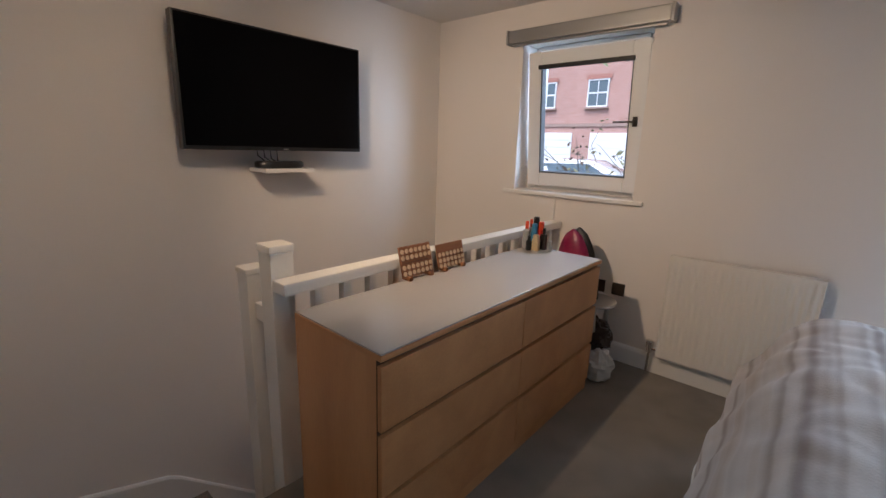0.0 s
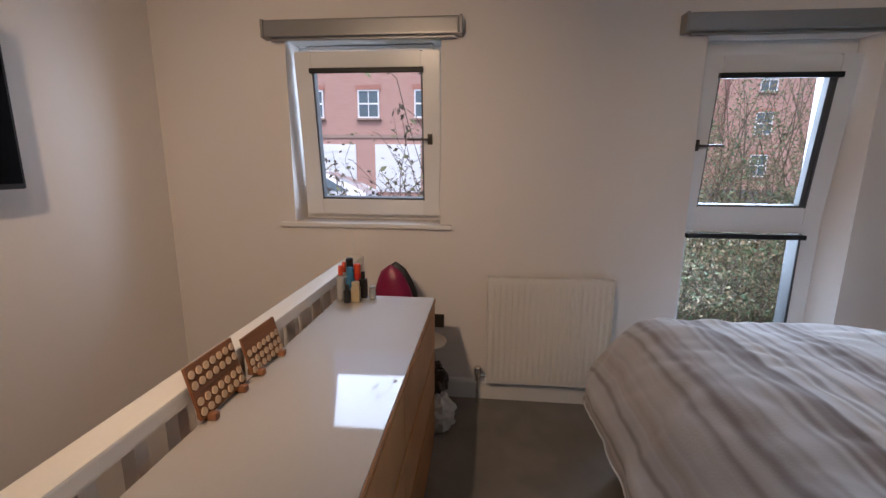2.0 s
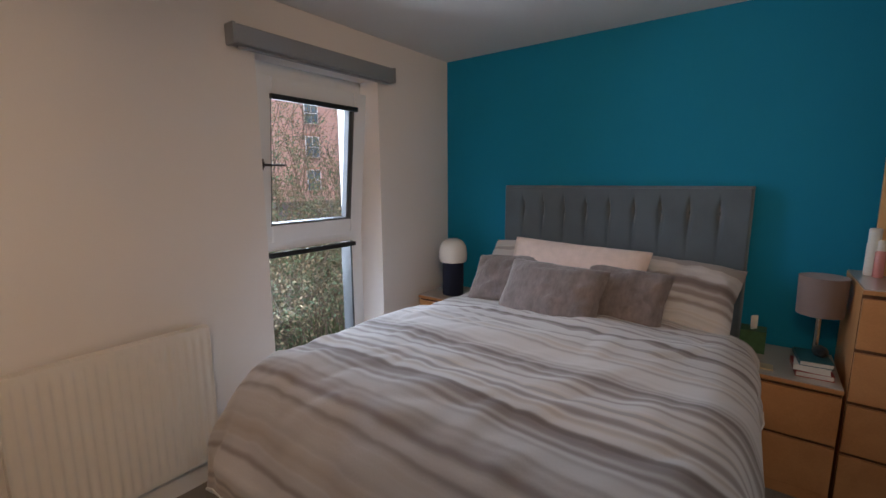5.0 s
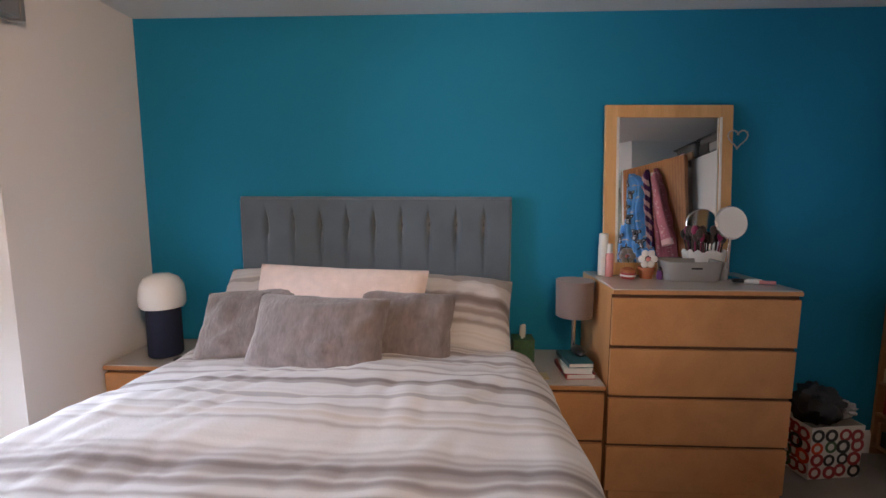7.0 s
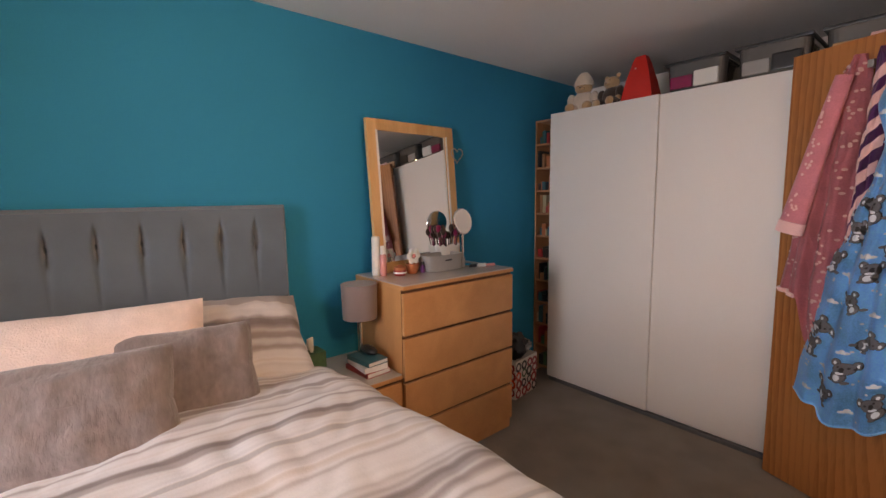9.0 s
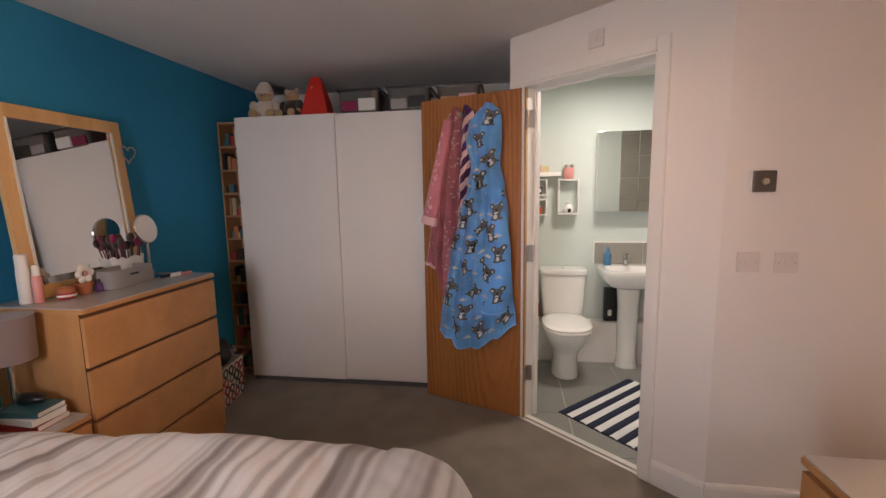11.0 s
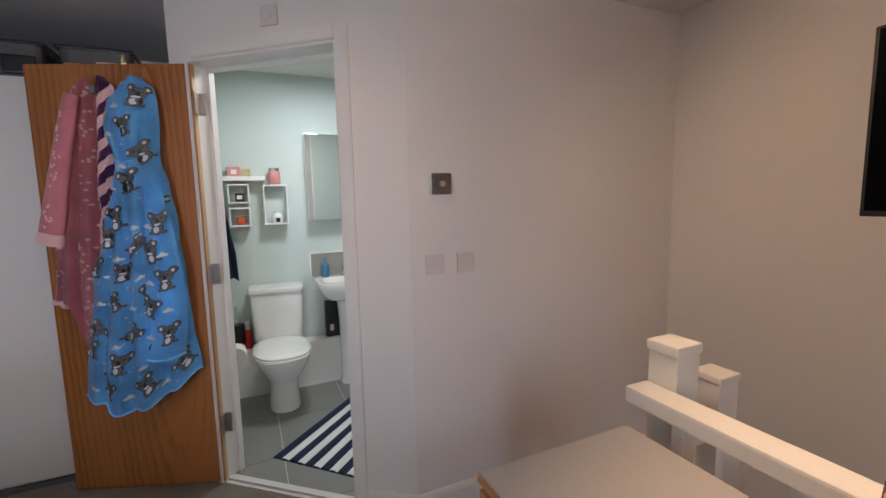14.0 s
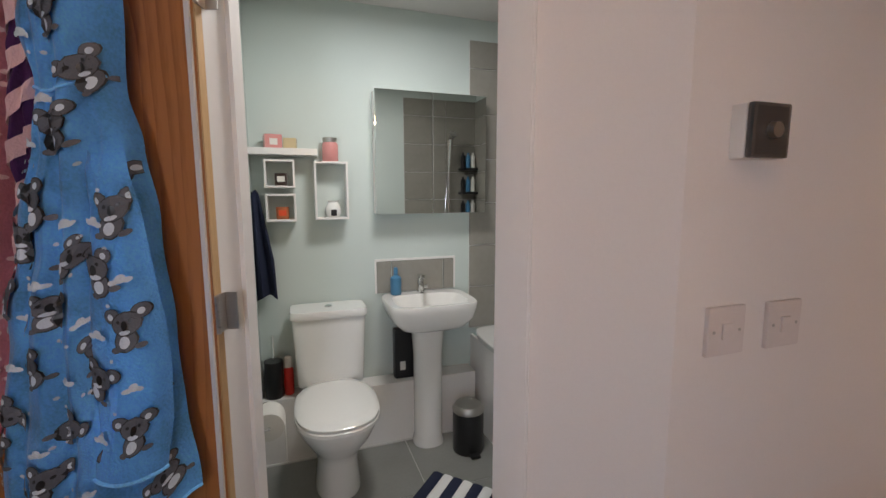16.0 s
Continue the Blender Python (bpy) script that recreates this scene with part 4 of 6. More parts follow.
rb = grid(168, 36, rad_face)
boxes((0, RW, -0.088, -0.078, R0, R1), bm=rb)
part("panel", rb, M["radiator"], rad, smooth=True)
part("top_grille", boxes((0, RW, -0.092, -0.035, R1, R1 + 0.008), *[(0.012 + k * 0.02, 0.022 + k * 0.02, -0.080, -0.045, R1 + 0.0082, R1 + 0.0105) for k in range(33)]), M["radiator"], rad)
for x in (0.0, RW - 0.004):
    part("side_cover", boxes((x, x + 0.004, -0.090, -0.035, R0 + 0.01, R1), bevel=0.001), M["radiator"], rad)
for x in (0.10, 0.56):
    part("wall_bracket", boxes((x, x + 0.03, -0.078, 0, 0.3, 0.7)), M["radiator"], rad)
part("valve", lathe([(0.018, 0), (0.018, 0.03), (0.024, 0.032), (0.024, 0.075), (0.018, 0.082), (0, 0.082)], 16, None, (-0.045, -0.06, 0.15)), M["chrome"], rad, "chrome valve")
part("pipe", tube([(-0.045, -0.06, 0.0), (-0.045, -0.06, 0.15)], 0.008, 10), M["chrome"], rad)
part("elbow", tube([(-0.045, -0.06, 0.18), (0.0, -0.06, 0.18)], 0.011, 10), M["chrome"], rad)

# ---- things on the long chest ----


def counter_board(y, w, h, label, rows):
    b = thing("wooden_counter_board", (-1.162, y, 0.787), label, "wooden board", group="etched boards")
    lean = Matrix.Rotation(radians(-14), 4, "Y")
    pl = part("panel", boxes((-0.004, 0.004, 0, w, 0.012, h), bevel=0.001), M["etched"], b)
    pl.matrix_basis = lean
    n = 7
    for zf in rows:
        for k in range(n):
            # dark disc set off to one side: painted shade of the token's hole
            rim = part("rim", lathe([(0.0125, 0), (0.0125, 0.0008), (0, 0.0008)], 16), M["beech_dark"], pl, "dark ring drawn for the shade round a sunken token")
            rim.matrix_basis = pose(0.0041, w * (k + 0.5) / n - 0.0012, h * zf - 0.001, 0, 90, 0)
            cb = lathe([(0.0105, 0.0009), (0.0108, 0.003), (0.0095, 0.0042), (0, 0.0042)], 16)
            d = part("peg_token", cb, M["token"], pl, "pale round token")
            d.matrix_basis = pose(0.0041, w * (k + 0.5) / n, h * zf, 0, 90, 0)
    part("lettering_bar", boxes((0.0041, 0.0050, w * 0.12, w * 0.88, h * 0.49, h * 0.52)), M["beech_dark"], pl)
    for yy in (0.03, w - 0.03):
        part("foot", boxes((-0.030, 0.022, yy - 0.010, yy + 0.010, 0, 0.020), bevel=0.006), M["etched"], b)
    return b


counter_board(1.700, 0.195, 0.152, "etched brown wooden board with rows of round tokens", (0.20, 0.38, 0.66, 0.85))
counter_board(1.935, 0.195, 0.128, "smaller etched wooden board with rows of round tokens", (0.18, 0.38, 0.60))


def bottle(name, at, r, h, body, cap, label, category="bottle", neck=0.5, square=False, group=""):
    b = thing(name, at, label, category, group=group)
    hb = h * 0.72
    if square:
        part("body", boxes((-r, r, -r * 0.7, r * 0.7, 0, hb), bevel=0.003), M[body], b)
    else:
        part("body", lathe([(r * 0.92, 0), (r, 0.004), (r, hb - r * 0.5), (r * neck, hb), (0, hb)], 20), M[body], b, smooth=True)
    part("cap", lathe([(r * neck * 1.05, hb), (r * neck * 1.05, h - 0.004), (r * neck * 0.8, h), (0, h)], 16), M[cap], b, smooth=True)
    return b


TZ = 0.787
bottle("spray_bottle", (-1.150, 2.705, TZ), 0.020, 0.165, "clear", "orange", "clear spray bottle with an orange cap", group="toiletries")
bottle("spray_bottle", (-1.150, 2.755, TZ), 0.018, 0.170, "paper", "orange", "white bottle with an orange cap", group="toiletries")
bottle("deodorant_can", (-1.115, 2.735, TZ), 0.020, 0.150, "skyblue", "skyblue", "blue aerosol can on the chest", neck=0.8, group="toiletries")
bottle("deodorant_can", (-1.090, 2.770, TZ), 0.020, 0.160, "red", "orange", "red aerosol can on the chest", neck=0.8, group="toiletries")
bottle("perfume_bottle", (-1.055, 2.745, TZ), 0.018, 0.130, "black", "black", "black perfume bottle on the chest", square=True, group="toiletries")
bottle("perfume_bottle", (-1.075, 2.690, TZ), 0.020, 0.095, "gold", "gold", "squat champagne-coloured perfume box", square=True, neck=0.9, group="toiletries")
bottle("perfume_bottle", (-1.110, 2.670, TZ), 0.017, 0.085, "black", "black", "small black cosmetic bottle", group="toiletries")
bottle("deodorant_can", (-1.130, 2.780, TZ), 0.021, 0.185, "black", "black", "tall black aerosol can", neck=0.8, group="toiletries")
bottle("cosmetic_jar", (-1.010, 2.740, TZ), 0.016, 0.060, "clear", "steel", "small clear jar with a metal lid", neck=0.9, group="toiletries")

# ---- side table by the window wall, with bags ----
side = thing("side_table", (-0.815, 2.995, 0), "small silver-grey turned side table with round top", "side table")
part("top", lathe([(0.0, 0.455), (0.135, 0.455), (0.140, 0.462), (0.138, 0.474), (0.0, 0.474)], 36), M["steel"], side, smooth=True)
part("lower_shelf", lathe([(0.0, 0.17), (0.115, 0.17), (0.118, 0.178), (0.115, 0.185), (0.0, 0.185)], 30), M["steel"], side)
for k in range(3):
    a = math.radians(-60 + 120 * k)
    part("leg", lathe([(0.010, 0), (0.014, 0.03), (0.009, 0.10), (0.016, 0.18), (0.010, 0.24), (0.017, 0.32), (0.010, 0.40), (0.014, 0.455)], 12, None, (0.112 * math.cos(a), 0.112 * math.sin(a), 0)), M["steel"], side, smooth=True)


def lumpy(name, at, r, material, label, category, seed, amp=0.22, freq=3.0, rz=0):
    bm = bmesh.new()
    ball(bm, (0, 0, 0), 1.0, 32)
    for v in bm.verts:
        d = 1 + amp * noise.noise(v.co * freq + Vector((seed, seed, 0))) + amp * 0.5 * noise.noise(v.co * freq * 2.7 + Vector((0, seed, 0)))
        v.co = Vector((v.co.x * r[0] * d, v.co.y * r[1] * d, max(v.co.z * r[2] * d, -r[2] * 0.86)))
    ob = link_mesh(name, bm, material, True)
    ob.matrix_world = pose(at[0], at[1], at[2] + r[2] * 0.86, 0, 0, rz)
    return tagged(ob, label, category)


lumpy("black_scarf", (-0.765, 2.965, 0.186), (0.095, 0.08, 0.095), M["brownfur"], "bunched black fleece on the lower shelf", "scarf", 2.0, 0.35)
lumpy("carrier_bag", (-0.715, 2.92, 0.0), (0.095, 0.085, 0.105), M["paper"], "crumpled white carrier bag on the carpet", "bag", 5.0, 0.35, 4)
wb = thing("wash_bag", (-0.93, 2.985, 0.4745), "magenta satin wash bag with black padded back", "wash bag")


def dome(cx, cy, rx, ry, h, lean):
    rings = []
    for k in range(13):
        s = k / 12
        w = (1 - s ** 2.0) ** 0.5 if s < 1 else 0.02
        rings.append([(cx + lean * s + rx * max(w, 0.03) * math.cos(a) + 0.006 * noise.noise((s * 5, a * 2, cx)), cy + ry * max(w, 0.03) * math.sin(a), h * s) for a in [2 * math.pi * i / 30 for i in range(30)]])
    return loft(rings)


part("body", dome(-0.005, -0.02, 0.128, 0.062, 0.425, -0.035), M["magenta"], wb, smooth=True)
part("back", dome(0.014, 0.020, 0.128, 0.052, 0.432, -0.035), M["rubber"], wb, "black padded back", smooth=True)

# ---- bedside things ----
la = thing("table_lamp", (1.96, 3.035, 0.587), "mushroom lamp with opal dome on a black base", "table lamp")
part("base", lathe([(0.074, 0), (0.079, 0.006), (0.079, 0.238), (0.072, 0.248), (0, 0.248)], 32), M["navy"], la, "matt black cylinder base", smooth=True)
part("shade", lathe([(0.02, 0.249), (0.096, 0.251), (0.105, 0.268), (0.106, 0.310), (0.099, 0.365), (0.077, 0.402), (0.040, 0.422), (0, 0.425)], 40), M["opal"], la, "white opal glass dome", smooth=True)
lb = thing("table_lamp", (1.985, 0.945, 0.557), "table lamp with taupe drum shade and glass stem", "table lamp")
part("base", lathe([(0.052, 0), (0.055, 0.004), (0.050, 0.014), (0.014, 0.022), (0, 0.022)], 28), M["chrome"], lb, smooth=True)
part("stem", lathe([(0.011, 0.022), (0.011, 0.265), (0, 0.265)], 16), M["chrome"], lb, smooth=True)
part("shade", lathe([(0.086, 0.255), (0.088, 0.255), (0.092, 0.435), (0.090, 0.435)], 40), M["shade"], lb, "taupe fabric drum shade", smooth=True)
part("shade_ring", lathe([(0.0, 0.2655), (0.014, 0.2655), (0.014, 0.285), (0.0, 0.285)], 16), M["steel"], lb)
tb = thing("tissue_box", (2.06, 1.185, 0.557), "green patterned tissue box with a tissue", "tissue box")
part("carton", boxes((-0.055, 0.055, -0.055, 0.055, 0, 0.115), bevel=0.003), M["green"], tb)
tis = bmesh.new()
grid(8, 8, lambda u, v: ((u - 0.5) * 0.06 * (1 - 0.5 * v), 0.015 * math.sin(u * 9), 0.112 + 0.075 * v * (1 - 0.35 * abs(u - 0.4))), tis)
part("tissue", tis, M["paper"], tb, "white tissue")
z = 0.557
for k, (w, d, h, c, a) in enumerate(((0.135, 0.20, 0.024, "bookred", 4), (0.13, 0.195, 0.026, "paper", -3), (0.12, 0.185, 0.022, "bookteal", 6))):
    bk = thing("book", (1.905, 0.955, z), ("thick red hardback at the bottom of the pile", "white paperback in the middle of the pile", "teal paperback on top of the pile")[k], "book", a, "bedside books")
    part("cover", boxes((-d / 2, d / 2, -w / 2, w / 2, 0, 0.002), (-d / 2, d / 2, -w / 2, w / 2, h - 0.002, h), (-d / 2, d / 2, w / 2 - 0.002, w / 2, 0.002, h - 0.002)), M[c], bk)
    part("pages", boxes((-d / 2 + 0.003, d / 2 - 0.003, -w / 2 + 0.003, w / 2 - 0.0025, 0.0022, h - 0.0022)), M["paper"], bk)
    z += h + 0.0008
lumpy("glasses_case", (1.93, 0.93, z), (0.065, 0.03, 0.022), M["black"], "soft black glasses case on the books", "glasses case", 7.0, 0.06)
nt = thing("sticky_note", (1.83, 1.13, 0.557), "pale yellow sticky note pad", "note pad")
part("pad", boxes((-0.035, 0.035, -0.035, 0.035, 0, 0.006)), M["gold"], nt)
lumpy("phone_charger", (1.86, 2.90, 0.587), (0.03, 0.025, 0.012), M["black"], "coiled black charger on the bedside", "charger", 3.0, 0.1)

# ---- things on the tall chest ----
CZ = 1.0025
mir = thing("mirror", (2.100, 0.457, CZ), "pine-framed mirror leaning on the teal wall", "mirror", 2.2)
leanm = Matrix.Rotation(radians(4.6), 4, "Y")
MW, MH, FW = 0.322, 0.862, 0.062
for nm, spec, mm in (("frame_side", (-0.012, 0.012, -MW, -MW + FW, 0, MH), "pine"), ("frame_side", (-0.012, 0.012, MW - FW, MW, 0, MH), "pine"), ("frame_rail", (-0.012, 0.012, -MW + FW, MW - FW, 0, FW), "pine"), ("frame_rail", (-0.012, 0.012, -MW + FW, MW - FW, MH - FW, MH), "pine")):
    f = part(nm, boxes(spec, bevel=0.003), M[mm], mir)
    f.matrix_basis = leanm
for s in (-1, 1):
    f = part("bead", boxes((-0.016, -0.0125, s * (MW - FW) - 0.006, s * (MW - FW) + 0.006, FW, MH - FW)), M["paper"], mir, "pale inner bead")
    f.matrix_basis = leanm
f = part("glass", boxes((-0.004, 0.004, -MW + FW, MW - FW, FW, MH - FW)), M["mirror"], mir, "silvered mirror glass")
f.matrix_basis = leanm
ht = thing("wire_heart", (2.145, 0.120, 1.62), "small twisted wire heart hung on the mirror corner", "ornament")
hp = []
for i in range(25):
    a = 2 * math.pi * i / 24
    hp.append((0, -0.0032 * 16 * math.sin(a) ** 3 * 0.95, 0.075 + 0.0032 * (13 * math.cos(a) - 5 * math.cos(2 * a) - 2 * math.cos(3 * a) - math.cos(4 * a))))
part("wire", tube(hp, 0.004, 8), M["steel"], ht, smooth=True)
bs = thing("storage_basket", (1.985, 0.40, CZ), "grey plastic basket with a slot handle", "basket")
part("bin", loft([oval(0, 0, z, 0.072 * s, 0.135 * s, 40, 5) for z, s in ((0, 0.93), (0.006, 0.96), (0.078, 1.0), (0.086, 1.03), (0.092, 1.03), (0.092, 0.95), (0.02, 0.92))]), M["basket"], bs, smooth=True)
# no hole is cut: a black plate paints the slot's shade
part("handle_slot", boxes((-0.0755, -0.0735, -0.025, 0.025, 0.058, 0.066)), M["rubber"], bs, "black plate for the shaded handle slot")
og = thing("brush_organiser", (2.080, 0.265, CZ), "white scalloped pot full of makeup brushes", "organiser")
rg = []
for z, s in ((0, 0.85), (0.12, 1.0), (0.128, 1.02), (0.128, 0.94), (0.02, 0.82)):
    rg.append([(x, y, zz + (0.007 * math.cos(i * math.pi / 2.5) if zz > 0.11 else 0)) for i, (x, y, zz) in enumerate(oval(0, 0, z, 0.045 * s, 0.085 * s, 40, 3))])
part("pot", loft(rg), M["paper"], og, smooth=True)
rnd = random.Random(4)
for k in range(16):
    a, b2 = rnd.uniform(-0.06, 0.06), rnd.uniform(-0.02, 0.02)
    top = Vector((b2 * 2.0, a * 1.35, rnd.uniform(0.17, 0.225)))
    bq = tube([(b2, a, 0.03), top], 0.0035, 6)
    ball(bq, top + Vector((0, 0, 0.012)), (0.017, 0.017, 0.026), 8)
    part("makeup_brush", bq, M["brownfur" if k % 6 else "magenta"], og)
mm = thing("makeup_mirror", (2.005, 0.205, CZ), "round chrome makeup mirror on a stand", "makeup mirror")
part("foot", lathe([(0.055, 0), (0.055, 0.006), (0.012, 0.014), (0, 0.014)], 28), M["chrome"], mm, smooth=True)
part("stem", tube([(0, 0, 0.012), (0, 0, 0.20)], 0.007, 10), M["chrome"], mm)
fb = lathe([(0.0, 0.0), (0.078, 0.0), (0.082, 0.005), (0.082, 0.011), (0.078, 0.015), (0, 0.015)], 36)
fr = part("rim", fb, M["chrome"], mm, smooth=True)
fr.matrix_basis = pose(0.008, 0, 0.272, 0, -80, 6)
# bright reflection painted as an opal white disc, no silvering
fg = part("mirror_face", lathe([(0, 0.0155), (0.074, 0.0155), (0.074, 0.017), (0, 0.017)], 36), M["opal"], fr, "mirror face in plain white for its bright reflection")
bottle("hairspray_can", (2.075, 0.785, CZ), 0.024, 0.215, "paper", "paper", "tall white hairspray can on the chest", neck=0.9, group="cosmetics")
bottle("hairspray_can", (2.035, 0.765, CZ), 0.019, 0.165, "pinkjar", "paper", "pink and white spray bottle", neck=0.7, group="cosmetics")
fp = thing("flower_ornament", (1.995, 0.600, CZ), "little terracotta pot with a white wooden flower", "ornament")
part("pot", lathe([(0.028, 0), (0.036, 0.04), (0.040, 0.042), (0.040, 0.055), (0.032, 0.055), (0.030, 0.045), (0, 0.045)], 24), M["terracotta"], fp, smooth=True)
part("stalk", tube([(0, 0, 0.045), (-0.012, 0, 0.095)], 0.003, 6), M["green"], fp)
for k in range(6):
    a = k * math.pi / 3
    pb = bmesh.new()
    ball(pb, (-0.016, 0.030 * math.cos(a), 0.098 + 0.030 * math.sin(a)), (0.005, 0.018, 0.018), 10)
    part("petal", pb, M["paper"], fp, smooth=True)
pb = bmesh.new()
ball(pb, (-0.021, 0, 0.098), (0.006, 0.012, 0.012), 10)
part("flower_centre", pb, M["pinkjar"], fp)
tr = thing("trinket_pot", (1.985, 0.690, CZ), "small red and white striped trinket pot", "pot")
part("pot", lathe([(0.030, 0), (0.036, 0.015), (0.036, 0.03), (0.0, 0.03)], 20), M["bookred"], tr, smooth=True)
part("band", lathe([(0.0365, 0.012), (0.038, 0.016), (0.0365, 0.021)], 20), M["paper"], tr)
part("lid", lathe([(0.034, 0.0305), (0.034, 0.045), (0.012, 0.056), (0, 0.056)], 20), M["terracotta"], tr, smooth=True)
bottle("nail_polish", (1.97, 0.545, CZ), 0.014, 0.060, "purple", "black", "small purple nail polish bottle", group="cosmetics")
bottle("perfume_bottle", (1.965, 0.245, CZ), 0.017, 0.085, "clear", "steel", "small clear perfume bottle with a metal cap", group="cosmetics")
for k, (x, y, a, c1, c2) in enumerate(((1.90, 0.17, 82, "black", "paper"), (1.865, 0.135, 76, "paper", "pinkjar"))):
    pe = thing("marker_pen", (x, y, CZ + 0.009), ("black and white marker pen on the chest", "white and pink marker pen on the chest")[k], "pen", a, "pens")
    part("barrel", tube([(-0.055, 0, 0), (0.01, 0, 0)], 0.009, 12), M[c2], pe, smooth=True)
    part("cap", tube([(0.0105, 0, 0), (0.065, 0, 0)], 0.0095, 12), M[c1], pe, smooth=True)

# ---- floor bag by the tall chest ----
gb = thing("gift_bag", (2.055, -0.345, 0), "colourful circle-print paper bag filled with things", "bag", 8)
part("bag", loft([[(sx * w, sy * d, zz) for sx, sy in ((-1, -1), (1, -1), (1, 1), (-1, 1))] for zz, w, d in ((0, 0.10, 0.14), (0.275, 0.105, 0.145), (0.275, 0.100, 0.140), (0.02, 0.098, 0.136))]), M["paper"], gb)
rnd = random.Random(9)
for i in range(4):
    for j in range(4):
        for face in (0, 1):
            c = ("bookred", "green", "orange", "black", "black", "bookred")[rnd.randrange(6)]
            r0 = rnd.uniform(0.031, 0.038)
            lift = 0.0006 + 0.0005 * ((i * 4 + j * 3) % 7)
            rb2 = bmesh.new()
            turn = [2 * math.pi * q / 22 for q in range(22)]
            loops = [[rb2.verts.new((rr * math.cos(a), rr * math.sin(a), hz)) for a in turn] for rr, hz in ((r0, 0), (r0, lift), (r0 * 0.56, lift), (r0 * 0.56, 0))]
            for la_, lb_ in zip(loops, loops[1:]):
                for q in range(22):
                    rb2.faces.new((la_[q], la_[(q + 1) % 22], lb_[(q + 1) % 22], lb_[q]))
            o = part("printed_ring", rb2, M[c], gb)
            yy, zz = -0.105 + j * 0.069 + rnd.uniform(-0.008, 0.008), 0.042 + i * 0.063 + rnd.uniform(-0.007, 0.007)
            o.matrix_basis = (pose(-0.1025 - 0.005 * zz / 0.3, yy, zz, 0, -90, 0) if face == 0 else pose(yy * 0.62, 0.1425 + 0.005 * zz / 0.3, zz, -90, 0, 0))
lumpy("shopping", (2.055, -0.325, 0.255), (0.085, 0.12, 0.10), M["black"], "dark bundled clothing in the printed bag", "clothing", 3.5, 0.3)
lumpy("plastic_wrap", (2.06, -0.455, 0.277), (0.05, 0.06, 0.045), M["clear"], "crumpled clear plastic bag", "bag", 8.5, 0.5, 4)

# ---- on the wardrobe ----
WZ = 2.016


def plush(name, at, size, coat_mat, skin_mat, label, hat, rz=0):
    """A sitting bear: clothes or fur in one material, face, ears and soles in another."""
    bm = bmesh.new()
    s = size
    slots = []

    def lump(c, r, n, slot):
        ball(bm, tuple(v * s for v in c), tuple(v * s for v in r), n)
        slots.extend([slot] * (len(bm.faces) - len(slots)))

    lump((0, 0, 0.30), (0.27, 0.22, 0.30), 18, 0)
    lump((0, 0.02, 0.68), (0.20, 0.19, 0.18), 18, 1)
    lump((0, 0.19, 0.63), (0.09, 0.07, 0.065), 12, 1)
    lump((0, 0.255, 0.655), (0.025, 0.02, 0.018), 8, 2)
    for q in (-1, 1):
        lump((q * 0.20, 0.20, 0.13), (0.13, 0.22, 0.125), 14, 0)
        lump((q * 0.20, 0.36, 0.135), (0.115, 0.07, 0.12), 14, 1)
        lump((q * 0.27, 0.06, 0.36), (0.10, 0.12, 0.19), 14, 0)
        lump((q * 0.28, 0.13, 0.22), (0.07, 0.08, 0.07), 10, 1)
        lump((q * 0.07, 0.185, 0.73), (0.018, 0.015, 0.018), 8, 2)
        if not hat:
            lump((q * 0.17, 0, 0.85), (0.07, 0.04, 0.07), 10, 1)
    if hat:
        lathe([(0.225 * s, 0.73 * s), (0.215 * s, 0.83 * s), (0.16 * s, 0.97 * s), (0.09 * s, 1.07 * s), (0, 1.10 * s)], 18, bm)
        slots.extend([0] * (len(bm.faces) - len(slots)))
    bmesh.ops.scale(bm, vec=(1.22, 1, 1), verts=bm.verts)
    ob = link_mesh(name, bm, coat_mat, True)
    ob.data.materials.append(skin_mat)
    ob.data.materials.append(M["black"])
    ob.data.polygons.foreach_set("material_index", slots)
    ob.matrix_world = pose(*at, 0, 0, rz)
    return tagged(ob, label, "soft toy", "soft toys")


plush("teddy_bear", (1.855, -0.86, WZ), 0.262, M["cream"], M["tan"], "tan plush teddy bear in a cream hooded suit", True, 8)
plush("teddy_bear", (1.625, -0.84, WZ), 0.24, M["brownfur"], M["tan"], "dark brown plush teddy bear with tan face", False, -15)
rc = thing("party_cone", (1.42, -0.83, WZ), "bright red folded cardboard cone", "ornament")
part("cone", loft([[(sx * w + 0.01 * zz, sy * w * 0.7, zz) for sx, sy in ((-1, -1), (1, -1), (1, 1), (-1, 1))] for zz, w in ((0, 0.105), (0.13, 0.078), (0.25, 0.045), (0.285, 0.03))]), M["red"], rc)
part("stud", boxes((0.01, 0.018, 0.055, 0.062, 0.20, 0.208)), M["paper"], rc)
